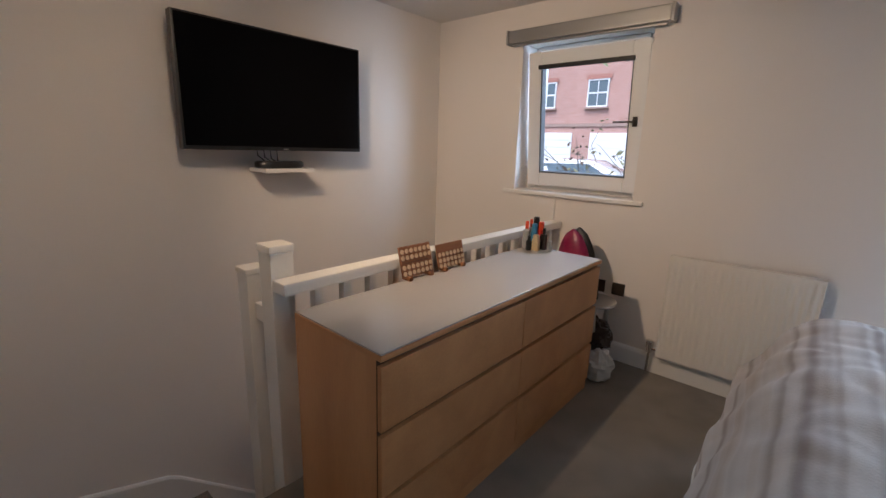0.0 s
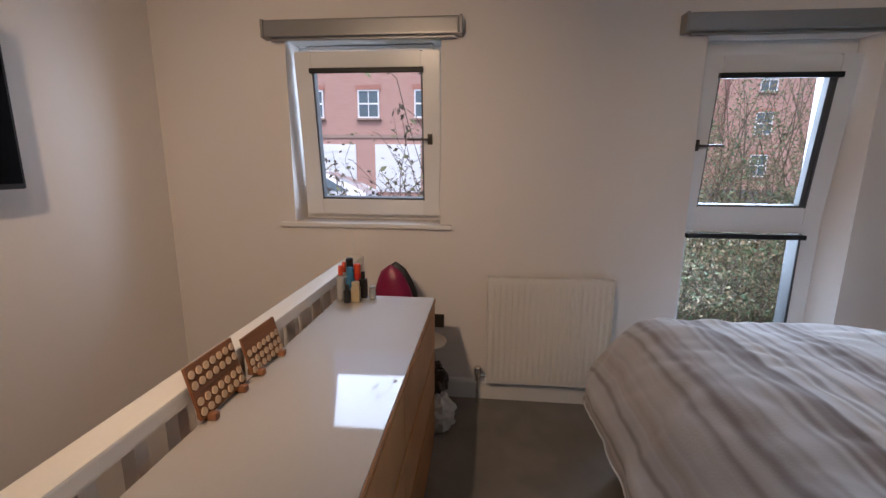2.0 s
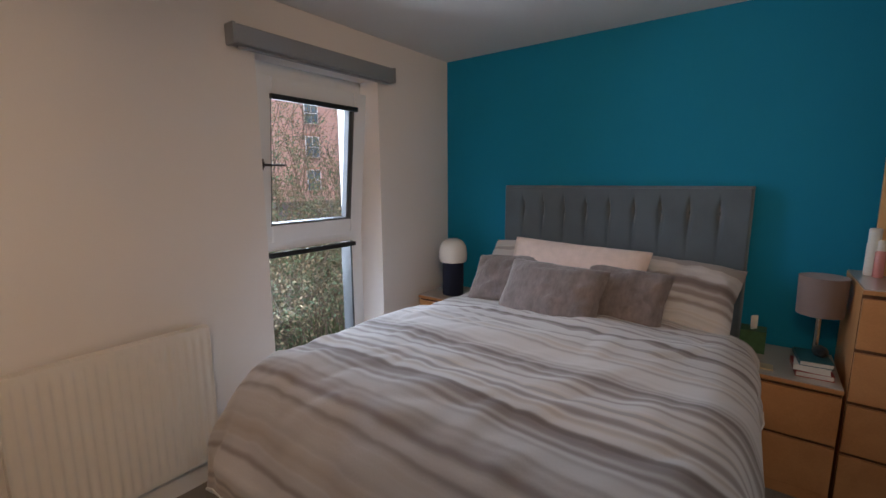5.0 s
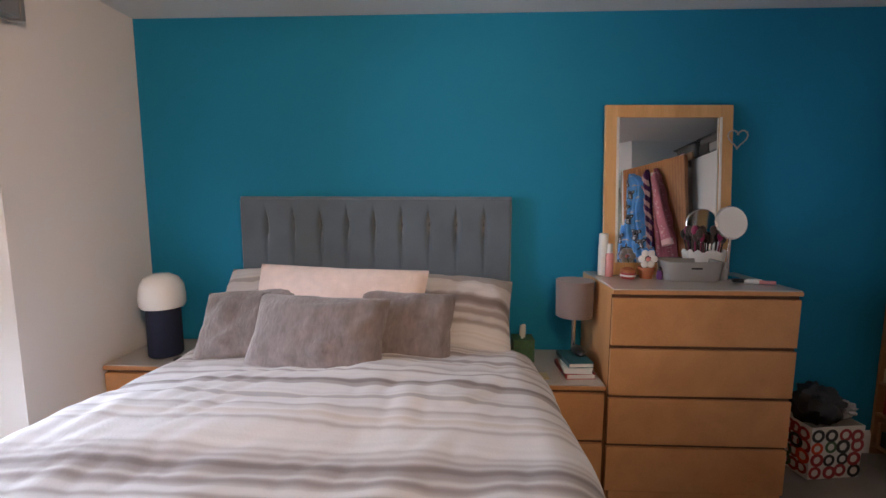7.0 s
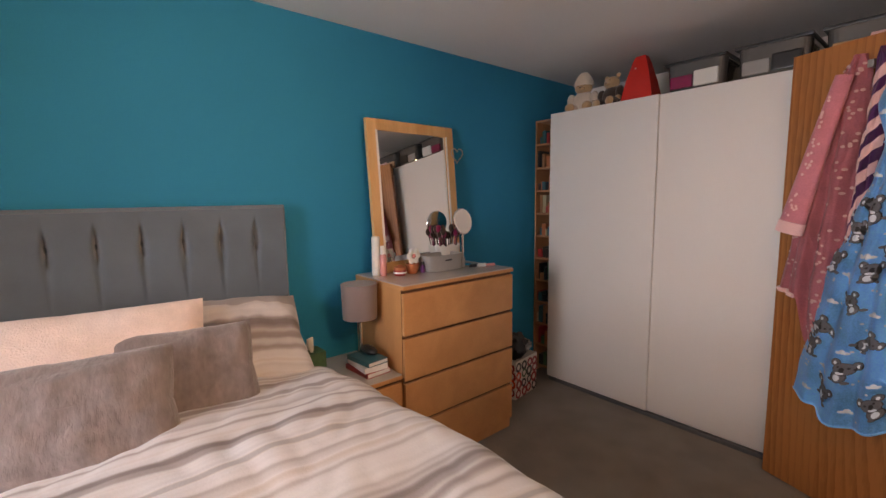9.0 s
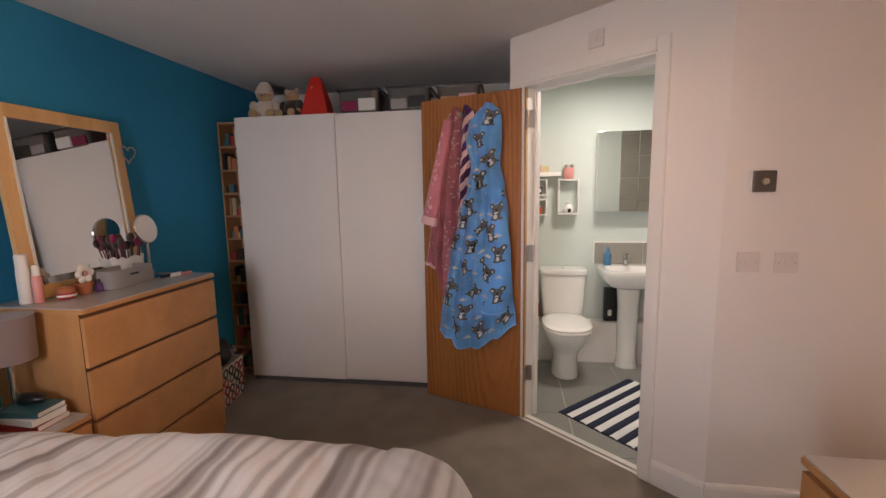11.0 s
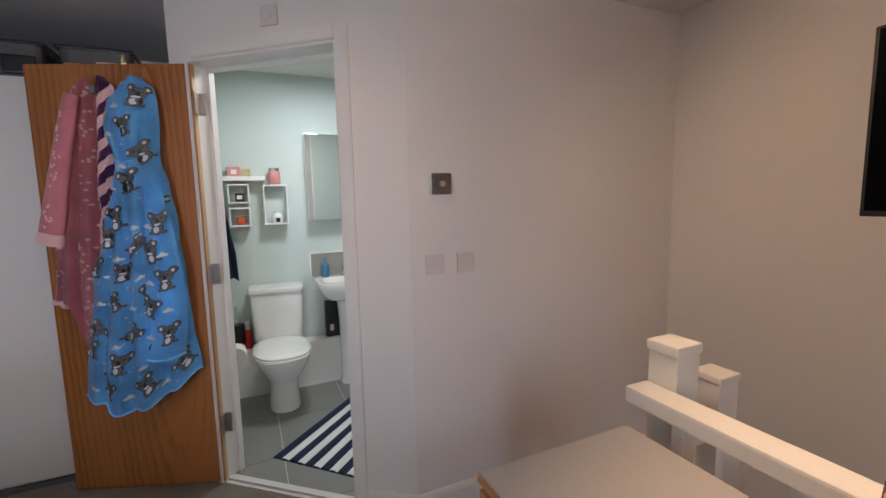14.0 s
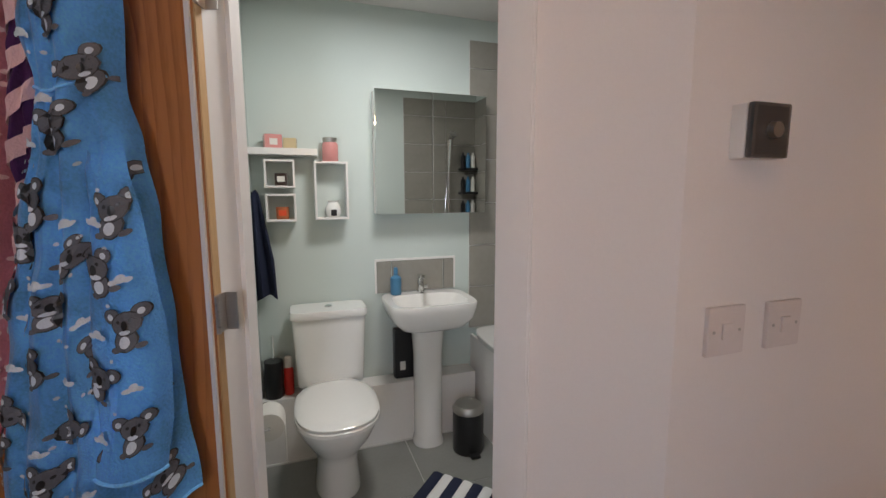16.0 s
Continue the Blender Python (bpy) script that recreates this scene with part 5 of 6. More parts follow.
for k, x0 in enumerate((0.915, 0.555, 0.20)):
    tbx = thing("storage_tub", (x0, -0.72, WZ), ("clear plastic tub of folded clothes with dark lid", "clear plastic tub of dark fabric with lid", "clear plastic tub with a dark lid")[k], "storage box", group="storage tubs")
    wv, dv, hv = 0.31, 0.38, 0.150
    part("tub", loft([oval(wv / 2, -dv / 2, z, wv / 2 * s, dv / 2 * s, 28, 8) for z, s in ((0, 0.93), (hv, 1.0), (hv, 0.985), (0.006, 0.915))]), M["tub"], tbx)
    part("lid", boxes((-0.006, wv + 0.006, -dv - 0.006, 0.006, hv + 0.0005, hv + 0.016), bevel=0.004), M["black"], tbx, "dark lid")
    part("folded_cloth", boxes((0.03, wv * 0.5, -0.02, 0.0155 - 0.011, 0.015, 0.10), bevel=0.01), M[("paper", "black", "pinkpale")[k]], tbx)
    part("folded_cloth", boxes((wv * 0.52, wv - 0.03, -0.02, 0.0145 - 0.011, 0.015, 0.085), bevel=0.01), M[("magenta", "basket", "tan")[k]], tbx)

# odds and ends on the narrow tower's shelves
rnd = random.Random(12)
cols = ["bookred", "black", "green", "black", "bookteal", "shelfwood", "terracotta", "brownfur", "gold"]
for k in range(11):
    z = 0.064 + k * (1.935 / 11)
    x = 2.031
    hh = []
    while x < 2.165:
        w = rnd.uniform(0.014, 0.04)
        if x + w > 2.184:
            break
        h = rnd.uniform(0.05, 0.145)
        it = thing("media_case", (x, -0.750, z), "small coloured case standing on the narrow shelf", "case", group="shelf items")
        part("case", boxes((0, w - 0.002, -0.12, -rnd.uniform(0.0, 0.03), 0, h), bevel=0.001), M[rnd.choice(cols)], it)
        x += w

# ---- robes on the door ----


def robe(name, label, tops, hem, material, y0, seed, nfold=5, depth=0.06, pleat=0.027):
    """Hanging cloth: tops lists (height, inner, outer edge) along the leaf, hem the height of the lower edge across it."""
    r = thing(name, (0, 0, 0), label, "dressing gown", group="robes on the door")
    r.matrix_world = door.matrix_world.copy()
    ztop = tops[0][0]

    def along(table, q):
        for (qa, *a), (qb, *b) in zip(table, table[1:]):
            if min(qa, qb) <= q <= max(qa, qb):
                f = (q - qa) / (qb - qa)
                f = f * f * (3 - 2 * f)
                return [x + (y - x) * f for x, y in zip(a, b)]
        return table[-1][1:]

    def surf(u, v):
        z = ztop + (along(hem, min(max(u, 0), 1))[0] - ztop) * v
        l, rr = along(tops, max(z, tops[-1][0]))
        x = l + (rr - l) * u
        body = max(0.0, math.sin(math.pi * min(max(u, 0), 1))) ** 0.6
        a = u * nfold * math.pi * 2 + seed + 1.8 * noise.noise((u * 2, v * 2, seed))
        fold = math.sin(a) + 0.35 * math.sin(2 * a + 1.0)
        y = y0 + depth * body * (0.45 + 0.55 * min(1, v * 2.2 + 0.2)) + pleat * fold * body * min(1, 0.15 + v * 1.3)
        y += 0.012 * noise.noise((u * 6, v * 7, seed)) + 0.010 * noise.noise((u * 3, v * 16, seed + 4)) * body
        return Vector((x, y, z))

    bm = grid(64, 90, surf)
    bmesh.ops.solidify(bm, geom=bm.faces[:], thickness=-0.006)
    part("cloth", bm, material, r, smooth=True)
    return r, surf


SY = DT + 0.012
pr, prsurf = robe("dressing_gown", "purple and white striped robe hung at the back", [(1.965, 0.355, 0.380), (1.915, 0.305, 0.392), (1.70, 0.325, 0.402), (1.47, 0.35, 0.418), (1.15, 0.37, 0.43)], [(0, 1.2), (1, 1.15)], M["purple"], SY + 0.025, 1.0, 2, 0.05, 0.012)
for k in range(7):
    part("white_stripe", grid(10, 4, lambda u, v, k=k: prsurf(0.04 + 0.92 * u, 0.04 + k * 0.13 + 0.10 * u + 0.062 * v) + Vector((0, 0.007, 0))), M["pinkpale"], pr, "pale diagonal stripe")
pk, psurf = robe("dressing_gown", "pink spotted fleece dressing gown with pale cuffs", [(1.96, 0.43, 0.47), (1.88, 0.405, 0.51), (1.68, 0.41, 0.56), (1.43, 0.42, 0.615), (1.22, 0.43, 0.65), (0.95, 0.44, 0.690), (0.72, 0.44, 0.690)], [(0, 0.73), (0.42, 0.74), (0.56, 0.94), (1, 0.955)], M["pink"], SY + 0.010, 3.0, 3, 0.055, 0.018)
slv = tube([(0.470, SY + 0.060, 1.88), (0.515, SY + 0.085, 1.68), (0.565, SY + 0.095, 1.45), (0.612, SY + 0.092, 1.27)], (0.030, 0.053), 20)
for v in slv.verts:
    v.co.y = SY + 0.082 + (v.co.y - SY - 0.082) * 0.55 + 0.010 * noise.noise(v.co * 14)
part("sleeve", slv, M["pink"], pk, smooth=True)
cf = tube([(0.609, SY + 0.090, 1.285), (0.621, SY + 0.090, 1.235)], (0.056, 0.058), 20)
for v in cf.verts:
    v.co.y = SY + 0.086 + (v.co.y - SY - 0.086) * 0.60 + 0.004 * noise.noise(v.co * 30)
part("cuff", cf, M["pinkpale"], pk, "pale fleecy cuff", smooth=True)
part("hem_trim", tube([psurf(0.58 + 0.42 * i / 20, 0.992) + Vector((0, 0.003, 0)) for i in range(21)], 0.010, 8), M["pinkpale"], pk, "pale fleecy hem", smooth=True)
bl, bsurf = robe("dressing_gown", "sky-blue fleece hooded gown printed with grey koalas", [(1.955, 0.185, 0.225), (1.905, 0.138, 0.30), (1.85, 0.130, 0.350), (1.75, 0.128, 0.366), (1.60, 0.140, 0.330), (1.48, 0.110, 0.356), (1.30, 0.086, 0.415), (1.03, 0.072, 0.490), (0.85, 0.058, 0.525), (0.62, 0.036, 0.565), (0.44, 0.034, 0.585)], [(0, 0.625), (0.2, 0.54), (0.42, 0.465), (0.65, 0.445), (0.78, 0.49), (1, 0.51)], M["blue"], SY + 0.040, 5.2, 4, 0.095, 0.016)
BLH = 1.48
part("belt_seam", tube([bsurf(u / 14, 0.245) + Vector((0, 0.004, 0)) for u in range(1, 14)], 0.0035, 8), M["blue"], bl, smooth=True)
part("hem_edge", tube([bsurf(i / 60, 0.997) for i in range(61)], 0.004, 8), M["blue"], bl, smooth=True)


def sleeve_surf(u, v):
    z = 1.47 - 0.75 * v - 0.02 * math.sin(u * 3)
    c, h = 0.150 - 0.020 * math.sin(v * 3) + 0.018 * v * v, 0.040 + 0.052 * min(1, v * 1.6)
    back = bsurf(min(0.95, max(0.05, (c - 0.05) / 0.45)), (1.955 - z) / BLH).y
    rim = max(0.0, 1 - (2 * u - 1) ** 2) ** 0.5
    return Vector((c + h * (2 * u - 1), back + 0.006 + (0.020 + 0.030 * min(1, v * 2)) * rim + 0.009 * noise.noise((u * 5, v * 9, 2.0)) * rim, z))


sb = grid(28, 60, sleeve_surf)
bmesh.ops.solidify(sb, geom=sb.faces[:], thickness=-0.005)
part("sleeve", sb, M["blue"], bl, "loose hanging sleeve", smooth=True)
part("sleeve_cuff", tube([sleeve_surf(i / 20, 0.995) for i in range(21)], 0.005, 8), M["blue"], bl, smooth=True)
for k in range(2):
    part("coat_hook", boxes((0.20 + 0.20 * k, 0.22 + 0.20 * k, 0.0425, 0.085, 1.90, 1.93), bevel=0.003), M["steel"], door)


def print_spot(bm, surf, cu, cv, du, dv, rx, rz, lift, n=12, high=BLH):
    """A flat oval of print laid on the cloth."""
    su = max(0.06, (surf(1, cv) - surf(0, cv)).x)
    at = [(cu + du / su, cv - dv / high)]
    at += [(at[0][0] + rx * math.cos(2 * math.pi * i / n) / su, at[0][1] - rz * math.sin(2 * math.pi * i / n) / high) for i in range(n)]
    vs = [bm.verts.new(surf(min(0.995, max(0.005, a)), min(0.995, max(0.005, b))) + Vector((0, lift, 0))) for a, b in at]
    for i in range(n):
        bm.faces.new((vs[0], vs[1 + i], vs[1 + (i + 1) % n]))


KOALA = [("black", 0.004, -0.036, 0.024, 0.028, 0.0090), ("kgrey", 0.004, -0.036, 0.021, 0.025, 0.0100), ("kwhite", 0.005, -0.040, 0.011, 0.014, 0.0112),
         ("black", 0, 0, 0.031, 0.028, 0.0107), ("kgrey", 0, 0, 0.0285, 0.0255, 0.0116), ("black", 0, -0.003, 0.0066, 0.0115, 0.0150), ("kwhite", 0.002, -0.018, 0.012, 0.0055, 0.0136)]
for q in (-1, 1):
    KOALA += [("black", q * 0.028, 0.020, 0.0180, 0.0180, 0.0095), ("kgrey", q * 0.028, 0.020, 0.0160, 0.0160, 0.0104), ("kwhite", q * 0.030, 0.019, 0.0060, 0.0075, 0.0117),
              ("black", q * 0.013, 0.007, 0.0036, 0.0042, 0.0150), ("kgrey", q * 0.022, -0.055, 0.010, 0.007, 0.0112)]


def koala_on(surf, cu, cv, s, turn, high):
    bm, slots = bmesh.new(), []
    ct, st_ = math.cos(turn), math.sin(turn)
    for mk, dx, dz, rx, rz, lift in KOALA:
        n0 = len(bm.faces)
        print_spot(bm, surf, cu, cv, (dx * ct - dz * st_) * s, (dx * st_ + dz * ct) * s, rx * s, rz * s, lift, 12, high)
        slots += [("kgrey", "kwhite", "black").index(mk)] * (len(bm.faces) - n0)
    kp = part("koala_print", bm, M["kgrey"], bl)
    kp.data.materials.append(M["kwhite"])
    kp.data.materials.append(M["black"])
    kp.data.polygons.foreach_set("material_index", slots)


def cloud_on(surf, cu, cv, high):
    cloud = bmesh.new()
    for q in (-1, 0, 1):
        print_spot(cloud, surf, cu, cv, q * 0.012, 0.005 if q == 0 else 0, 0.010, 0.006 + (0.004 if q == 0 else 0), 0.0105, 12, high)
    part("cloud_print", cloud, M["kwhite"], bl)


rnd = random.Random(21)
stars = bmesh.new()
zrow, kk = 1.885, 0
while zrow > 0.52:
    cv = (1.955 - zrow) / BLH
    l_, r_ = bsurf(0, cv).x, bsurf(1, cv).x
    xk = l_ + 0.045 + (0.07 if kk % 2 else 0.0)
    while xk < r_ - 0.02:
        cu = min(0.90, max(0.10, (xk - l_) / (r_ - l_) + rnd.uniform(-0.04, 0.04)))
        c2 = min(0.95, cv + rnd.uniform(-0.014, 0.014))
        koala_on(bsurf, cu, c2, rnd.uniform(0.86, 1.02), rnd.choice((-0.5, -0.15, 0.0, 0.2, 0.9)), BLH)
        uc = min(0.94, cu + 0.075 / (r_ - l_))
        cloud_on(bsurf, uc, min(0.97, c2 + 0.035), BLH)
        for q in range(4):
            print_spot(stars, bsurf, min(0.95, max(0.05, uc + rnd.uniform(-0.16, 0.12))), min(0.97, max(0.02, c2 + rnd.choice((-0.045, -0.03, 0.03, 0.06)))), 0, 0, 0.0045, 0.0045, 0.0098, 8)
        xk += 0.158
    zrow -= 0.128
    kk += 1
for k in range(5):
    koala_on(sleeve_surf, 0.30 + 0.38 * (k % 2), 0.16 + 0.165 * k, 1.0, (0.1, -0.4, 0.0, 0.3, -0.1)[k], 0.75)
    cloud_on(sleeve_surf, 0.72 - 0.42 * (k % 2), 0.20 + 0.165 * k, 0.75)
    print_spot(stars, sleeve_surf, 0.5, 0.10 + 0.165 * k, 0, 0, 0.0045, 0.0045, 0.0098, 8, 0.75)
tagged(part("star_print", stars, M["kwhite"], bl), "", "", "", "stuff")
pdots = bmesh.new()
for k in range(120):
    print_spot(pdots, psurf, rnd.choice((rnd.uniform(0.05, 0.38), rnd.uniform(0.6, 0.95))), rnd.uniform(0.03, 0.95), 0, 0, 0.006, 0.006, 0.0085, 8, 1.2)
for v in range(34):
    a, f = rnd.uniform(-0.7, 0.7), rnd.uniform(0.08, 0.95)
    c = Vector((0.470 + 0.142 * f + (0.016 + 0.018 * f) * a, SY + 0.092 + 0.008 * f + 0.018 * (1 - a * a), 1.88 - 0.61 * f))
    ring = [pdots.verts.new(c + Vector((0.006 * math.cos(q * math.pi / 4), 0.004, 0.006 * math.sin(q * math.pi / 4)))) for q in range(8)]
    pdots.faces.new(ring)
tagged(part("spot_print", pdots, M["pinkpale"], pk), "", "", "", "stuff")

# ---- bathroom ----
FY = WB  # face of the back wall
structure("bathroom_boxing", boxes((-1.25, AX - 0.10, FY, -1.325, -0.004, 0.345), bevel=0.004), M["gloss"])
structure("bathroom_sealant", boxes((-1.25, AX - 0.10, -1.325, -1.318, -0.003, 0.006)), M["grout"])
toilet = thing("toilet", (-0.432, -1.44, 0), "white ceramic close-coupled toilet with closed lid", "toilet")
part("cistern", loft([oval(0, 0.098, z, 0.180 * a, 0.090 * b, 40, 7) for z, a, b in ((0.415, 0.90, 0.88), (0.43, 0.92, 0.90), (0.755, 1.0, 1.0), (0.762, 0.99, 0.99))]), M["ceramic"], toilet, smooth=True)
lid = part("cistern_lid", loft([oval(0, 0.100, z, 0.190 * a, 0.099 * a, 40, 7) for z, a in ((0.763, 0.98), (0.767, 1.0), (0.792, 1.0), (0.802, 0.97))]), M["ceramic"], toilet, smooth=True)
part("flush_button", lathe([(0.020, 0), (0.020, 0.005), (0.017, 0.007), (0, 0.007)], 20, None, (0, 0.10, 0.802)), M["chrome"], lid, "chrome flush button")
rings = []
for z, rx, ry, cy in ((0.0, 0.105, 0.165, 0.330), (0.02, 0.105, 0.165, 0.330), (0.16, 0.095, 0.160, 0.325), (0.23, 0.115, 0.185, 0.350), (0.31, 0.155, 0.225, 0.385), (0.375, 0.178, 0.245, 0.405), (0.398, 0.180, 0.248, 0.408)):
    rings.append(oval(0, cy, z, rx, ry, 40, 2.3))
part("bowl", loft(rings), M["ceramic"], toilet, smooth=True)
part("seat", loft([oval(0, 0.418, z, 0.186 * a, 0.248 * a, 40, 2.5) for z, a in ((0.3985, 0.98), (0.402, 1.0), (0.416, 1.0), (0.419, 0.985))]), M["ceramic"], toilet, smooth=True)
part("lid", loft([oval(0, 0.416, z, 0.184 * a, 0.246 * a, 40, 2.5) for z, a in ((0.4205, 0.99), (0.424, 1.0), (0.434, 1.0), (0.442, 0.95), (0.446, 0.80))]), M["ceramic"], toilet, smooth=True)

basin = thing("washbasin", (-0.945, FY, 0), "white ceramic pedestal basin with chrome tap", "washbasin")
rings = [oval(0, 0.19, z, rx, ry, 48, 5) for z, rx, ry in ((0.665, 0.10, 0.10), (0.69, 0.175, 0.15), (0.735, 0.215, 0.178), (0.790, 0.232, 0.187), (0.815, 0.235, 0.189), (0.822, 0.231, 0.186))]
rings += [oval(0, 0.215, z, rx, ry, 48, 4) for z, rx, ry in ((0.821, 0.195, 0.135), (0.80, 0.185, 0.127), (0.74, 0.145, 0.10), (0.72, 0.06, 0.05))]
part("bowl", loft(rings), M["ceramic"], basin, smooth=True)
part("pedestal", loft([oval(0, 0.165, z, rx, ry, 32, 2.4) for z, rx, ry in ((0, 0.085, 0.085), (0.015, 0.085, 0.085), (0.05, 0.076, 0.078), (0.5, 0.076, 0.080), (0.66, 0.088, 0.095), (0.70, 0.10, 0.10))]), M["ceramic"], basin, smooth=True)
part("overflow", lathe([(0, 0), (0.009, 0), (0.009, 0.003), (0, 0.003)], 14, None, (0, 0.07, 0.823)), M["rubber"], basin)
tp = lathe([(0.022, 0.8225), (0.022, 0.83), (0.017, 0.835), (0.017, 0.905), (0.0, 0.905)], 20, None, (0, 0.045, 0))
boxes((-0.011, 0.011, 0.05, 0.15, 0.868, 0.885), bm=tp)
part("tap", tp, M["chrome"], basin, "chrome mixer tap")
part("tap_lever", boxes((-0.012, 0.012, 0.02, 0.085, 0.9055, 0.925), bevel=0.004), M["chrome"], basin)
sp = thing("splashback", (-0.930, FY, 0.825), "taupe tile splashback with white edge trim", "splashback")
part("trim", boxes((-0.236, 0.236, 0, 0.008, 0.178, 0.190), (0.226, 0.236, 0, 0.008, 0, 0.178), (-0.236, -0.226, 0, 0.008, 0, 0.178)), M["gloss"], sp)
for x0, x1 in ((-0.225, -0.165), (-0.160, 0.140), (0.145, 0.225)):
    part("tile", boxes((x0, x1, 0, 0.009, 0.0, 0.176), bevel=0.001), M["tile"], sp)
bottle("soap_dispenser", (-0.800, FY + 0.055, 0.8235), 0.030, 0.150, "skyblue", "skyblue", "blue pump soap bottle on the basin", neck=0.35)
cbn = thing("bathroom_cabinet", (-1.006, FY, 1.270), "wall cabinet with mirrored doors", "cabinet")
part("carcass", boxes((-0.308, 0.308, 0, 0.076, 0, 0.63), bevel=0.0015), M["gloss"], cbn)
for x0, x1 in ((-0.310, -0.002), (0.002, 0.310)):
    part("mirror_door", boxes((x0, x1, 0.0775, 0.096, -0.003, 0.633), bevel=0.0015), M["mirror"], cbn, "mirrored door")


def cube_shelf(x0, x1, z0, z1, label):
    c = thing("cube_shelf", (x0, FY, z0), label, "shelf", group="white cube shelves")
    w, h, d, t = x1 - x0, z1 - z0, 0.09, 0.010
    for nm, s in (("side", (0, t, 0, d, 0, h)), ("side", (w - t, w, 0, d, 0, h)), ("board", (t, w - t, 0, d, 0, t)), ("board", (t, w - t, 0, d, h - t, h))):
        part(nm, boxes(s, bevel=0.001), M["gloss"], c)
    return c


cube_shelf(-0.555, -0.390, 1.245, 1.535, "tall white box shelf on the wall")
cube_shelf(-0.300, -0.160, 1.405, 1.540, "small square white box shelf")
cube_shelf(-0.300, -0.160, 1.240, 1.375, "small square white box shelf below another")
fs = thing("floating_shelf", (-0.245, FY, 1.562), "slim white floating shelf above the boxes", "shelf")
part("board", boxes((-0.165, 0.165, 0, 0.095, 0, 0.032), bevel=0.002), M["gloss"], fs)
jar = thing("candle_jar", (-0.475, FY + 0.045, 1.5355), "pink glass candle jar with a steel lid", "candle jar")
part("jar", lathe([(0.035, 0), (0.040, 0.006), (0.040, 0.085), (0.034, 0.095), (0, 0.095)], 24), M["pinkjar"], jar, smooth=True)
part("lid", lathe([(0.035, 0.0955), (0.036, 0.118), (0, 0.118)], 24), M["steel"], jar, "steel lid")
pb1 = thing("soap_box", (-0.205, FY + 0.05, 1.5945), "pink wrapped soap box on the shelf", "box", 12)
part("box", boxes((-0.04, 0.04, -0.025, 0.025, 0, 0.065), bevel=0.003), M["pinkjar"], pb1)
part("label_panel", boxes((-0.018, 0.018, 0.0252, 0.026, 0.015, 0.045)), M["paper"], pb1)
pb2 = thing("soap_box", (-0.285, FY + 0.05, 1.5945), "small pale cream box on the shelf", "box", -8)
part("box", boxes((-0.03, 0.03, -0.02, 0.02, 0, 0.05), bevel=0.003), M["gold"], pb2)
for z, lid_m, nm in ((1.4155, "paper", "small dark candle in a glass with a label"), (1.2505, "orange", "amber candle in a glass")):
    cd = thing("candle", (-0.235, FY + 0.045, z), nm, "candle", group="candles")
    part("glass", lathe([(0.026, 0), (0.030, 0.004), (0.030, 0.060), (0, 0.060)], 20), M["terracotta" if lid_m == "orange" else "brownfur"], cd, smooth=True)
    part("label_panel", boxes((-0.018, 0.018, 0.0295, 0.031, 0.018, 0.045)), M[lid_m], cd)
ob_ = thing("oil_burner", (-0.480, FY + 0.05, 1.2555), "white ceramic oil burner with an arched opening", "oil burner")
part("body", lathe([(0.028, 0), (0.040, 0.02), (0.038, 0.05), (0.025, 0.075), (0.030, 0.085), (0, 0.085)], 24), M["ceramic"], ob_, smooth=True)
# the body is closed; this black block paints the shade of its hollow
part("opening", boxes((-0.014, 0.014, 0.034, 0.041, 0.008, 0.040), bevel=0.003), M["rubber"], ob_, "black block for the shaded opening")
towel = thing("towel", (-0.105, FY, 0.80), "navy blue towel hanging from a wall hook", "towel")
part("cloth", grid(20, 40, lambda u, v: Vector(((u - 0.5) * (0.05 + 0.085 * min(1, v * 1.6)) - 0.02 * v, 0.045 + 0.020 * math.sin(u * 14 + v) * min(1, v * 2) + 0.012, 0.575 - 0.525 * v + 0.02 * math.sin(u * 5)))), M["navy"], towel, smooth=True)
part("hook", boxes((-0.012, 0.012, 0, 0.05, 0.565, 0.585), bevel=0.004), M["black"], towel)
tbr = thing("toilet_brush", (-0.155, -1.375, 0.3455), "black toilet brush pot with steel handle", "toilet brush")
part("pot", lathe([(0.042, 0), (0.045, 0.005), (0.045, 0.19), (0, 0.19)], 24), M["black"], tbr, smooth=True)
part("handle", tube([(0, 0, 0.19), (0, 0, 0.32)], 0.007, 10), M["chrome"], tbr)
bottle("air_freshener", (-0.225, -1.385, 0.3455), 0.024, 0.20, "red", "paper", "red and white aerosol on the boxing", neck=0.7)
bxx = thing("toilet_bag", (-0.925, -1.395, 0.3455), "black zipped case behind the basin pedestal", "case")
part("case", boxes((-0.125, 0.145, -0.03, 0.03, 0, 0.285), bevel=0.015), M["black"], bxx)
part("label_panel", boxes((0.085, 0.115, 0.0302, 0.032, 0.05, 0.10)), M["paper"], bxx)
pbn = thing("pedal_bin", (-1.125, -1.135, -0.004), "small black pedal bin with a steel lid", "bin")
part("body", lathe([(0.080, 0), (0.083, 0.01), (0.083, 0.225), (0, 0.225)], 32), M["black"], pbn, smooth=True)
part("lid", lathe([(0.084, 0.2255), (0.085, 0.24), (0.07, 0.262), (0.03, 0.272), (0, 0.273)], 32), M["steel"], pbn, "brushed steel lid", smooth=True)
part("pedal", boxes((-0.025, 0.025, 0.08, 0.115, 0.010, 0.022), bevel=0.003), M["black"], pbn)
roll = thing("toilet_roll", (AX - 0.10, -0.86, 0.48), "white toilet roll on a chrome wall holder", "toilet roll")
rl = tube([(-0.065, -0.055, 0), (-0.065, 0.055, 0)], 0.055, 28)
part("roll", rl, M["paper"], roll, smooth=True)
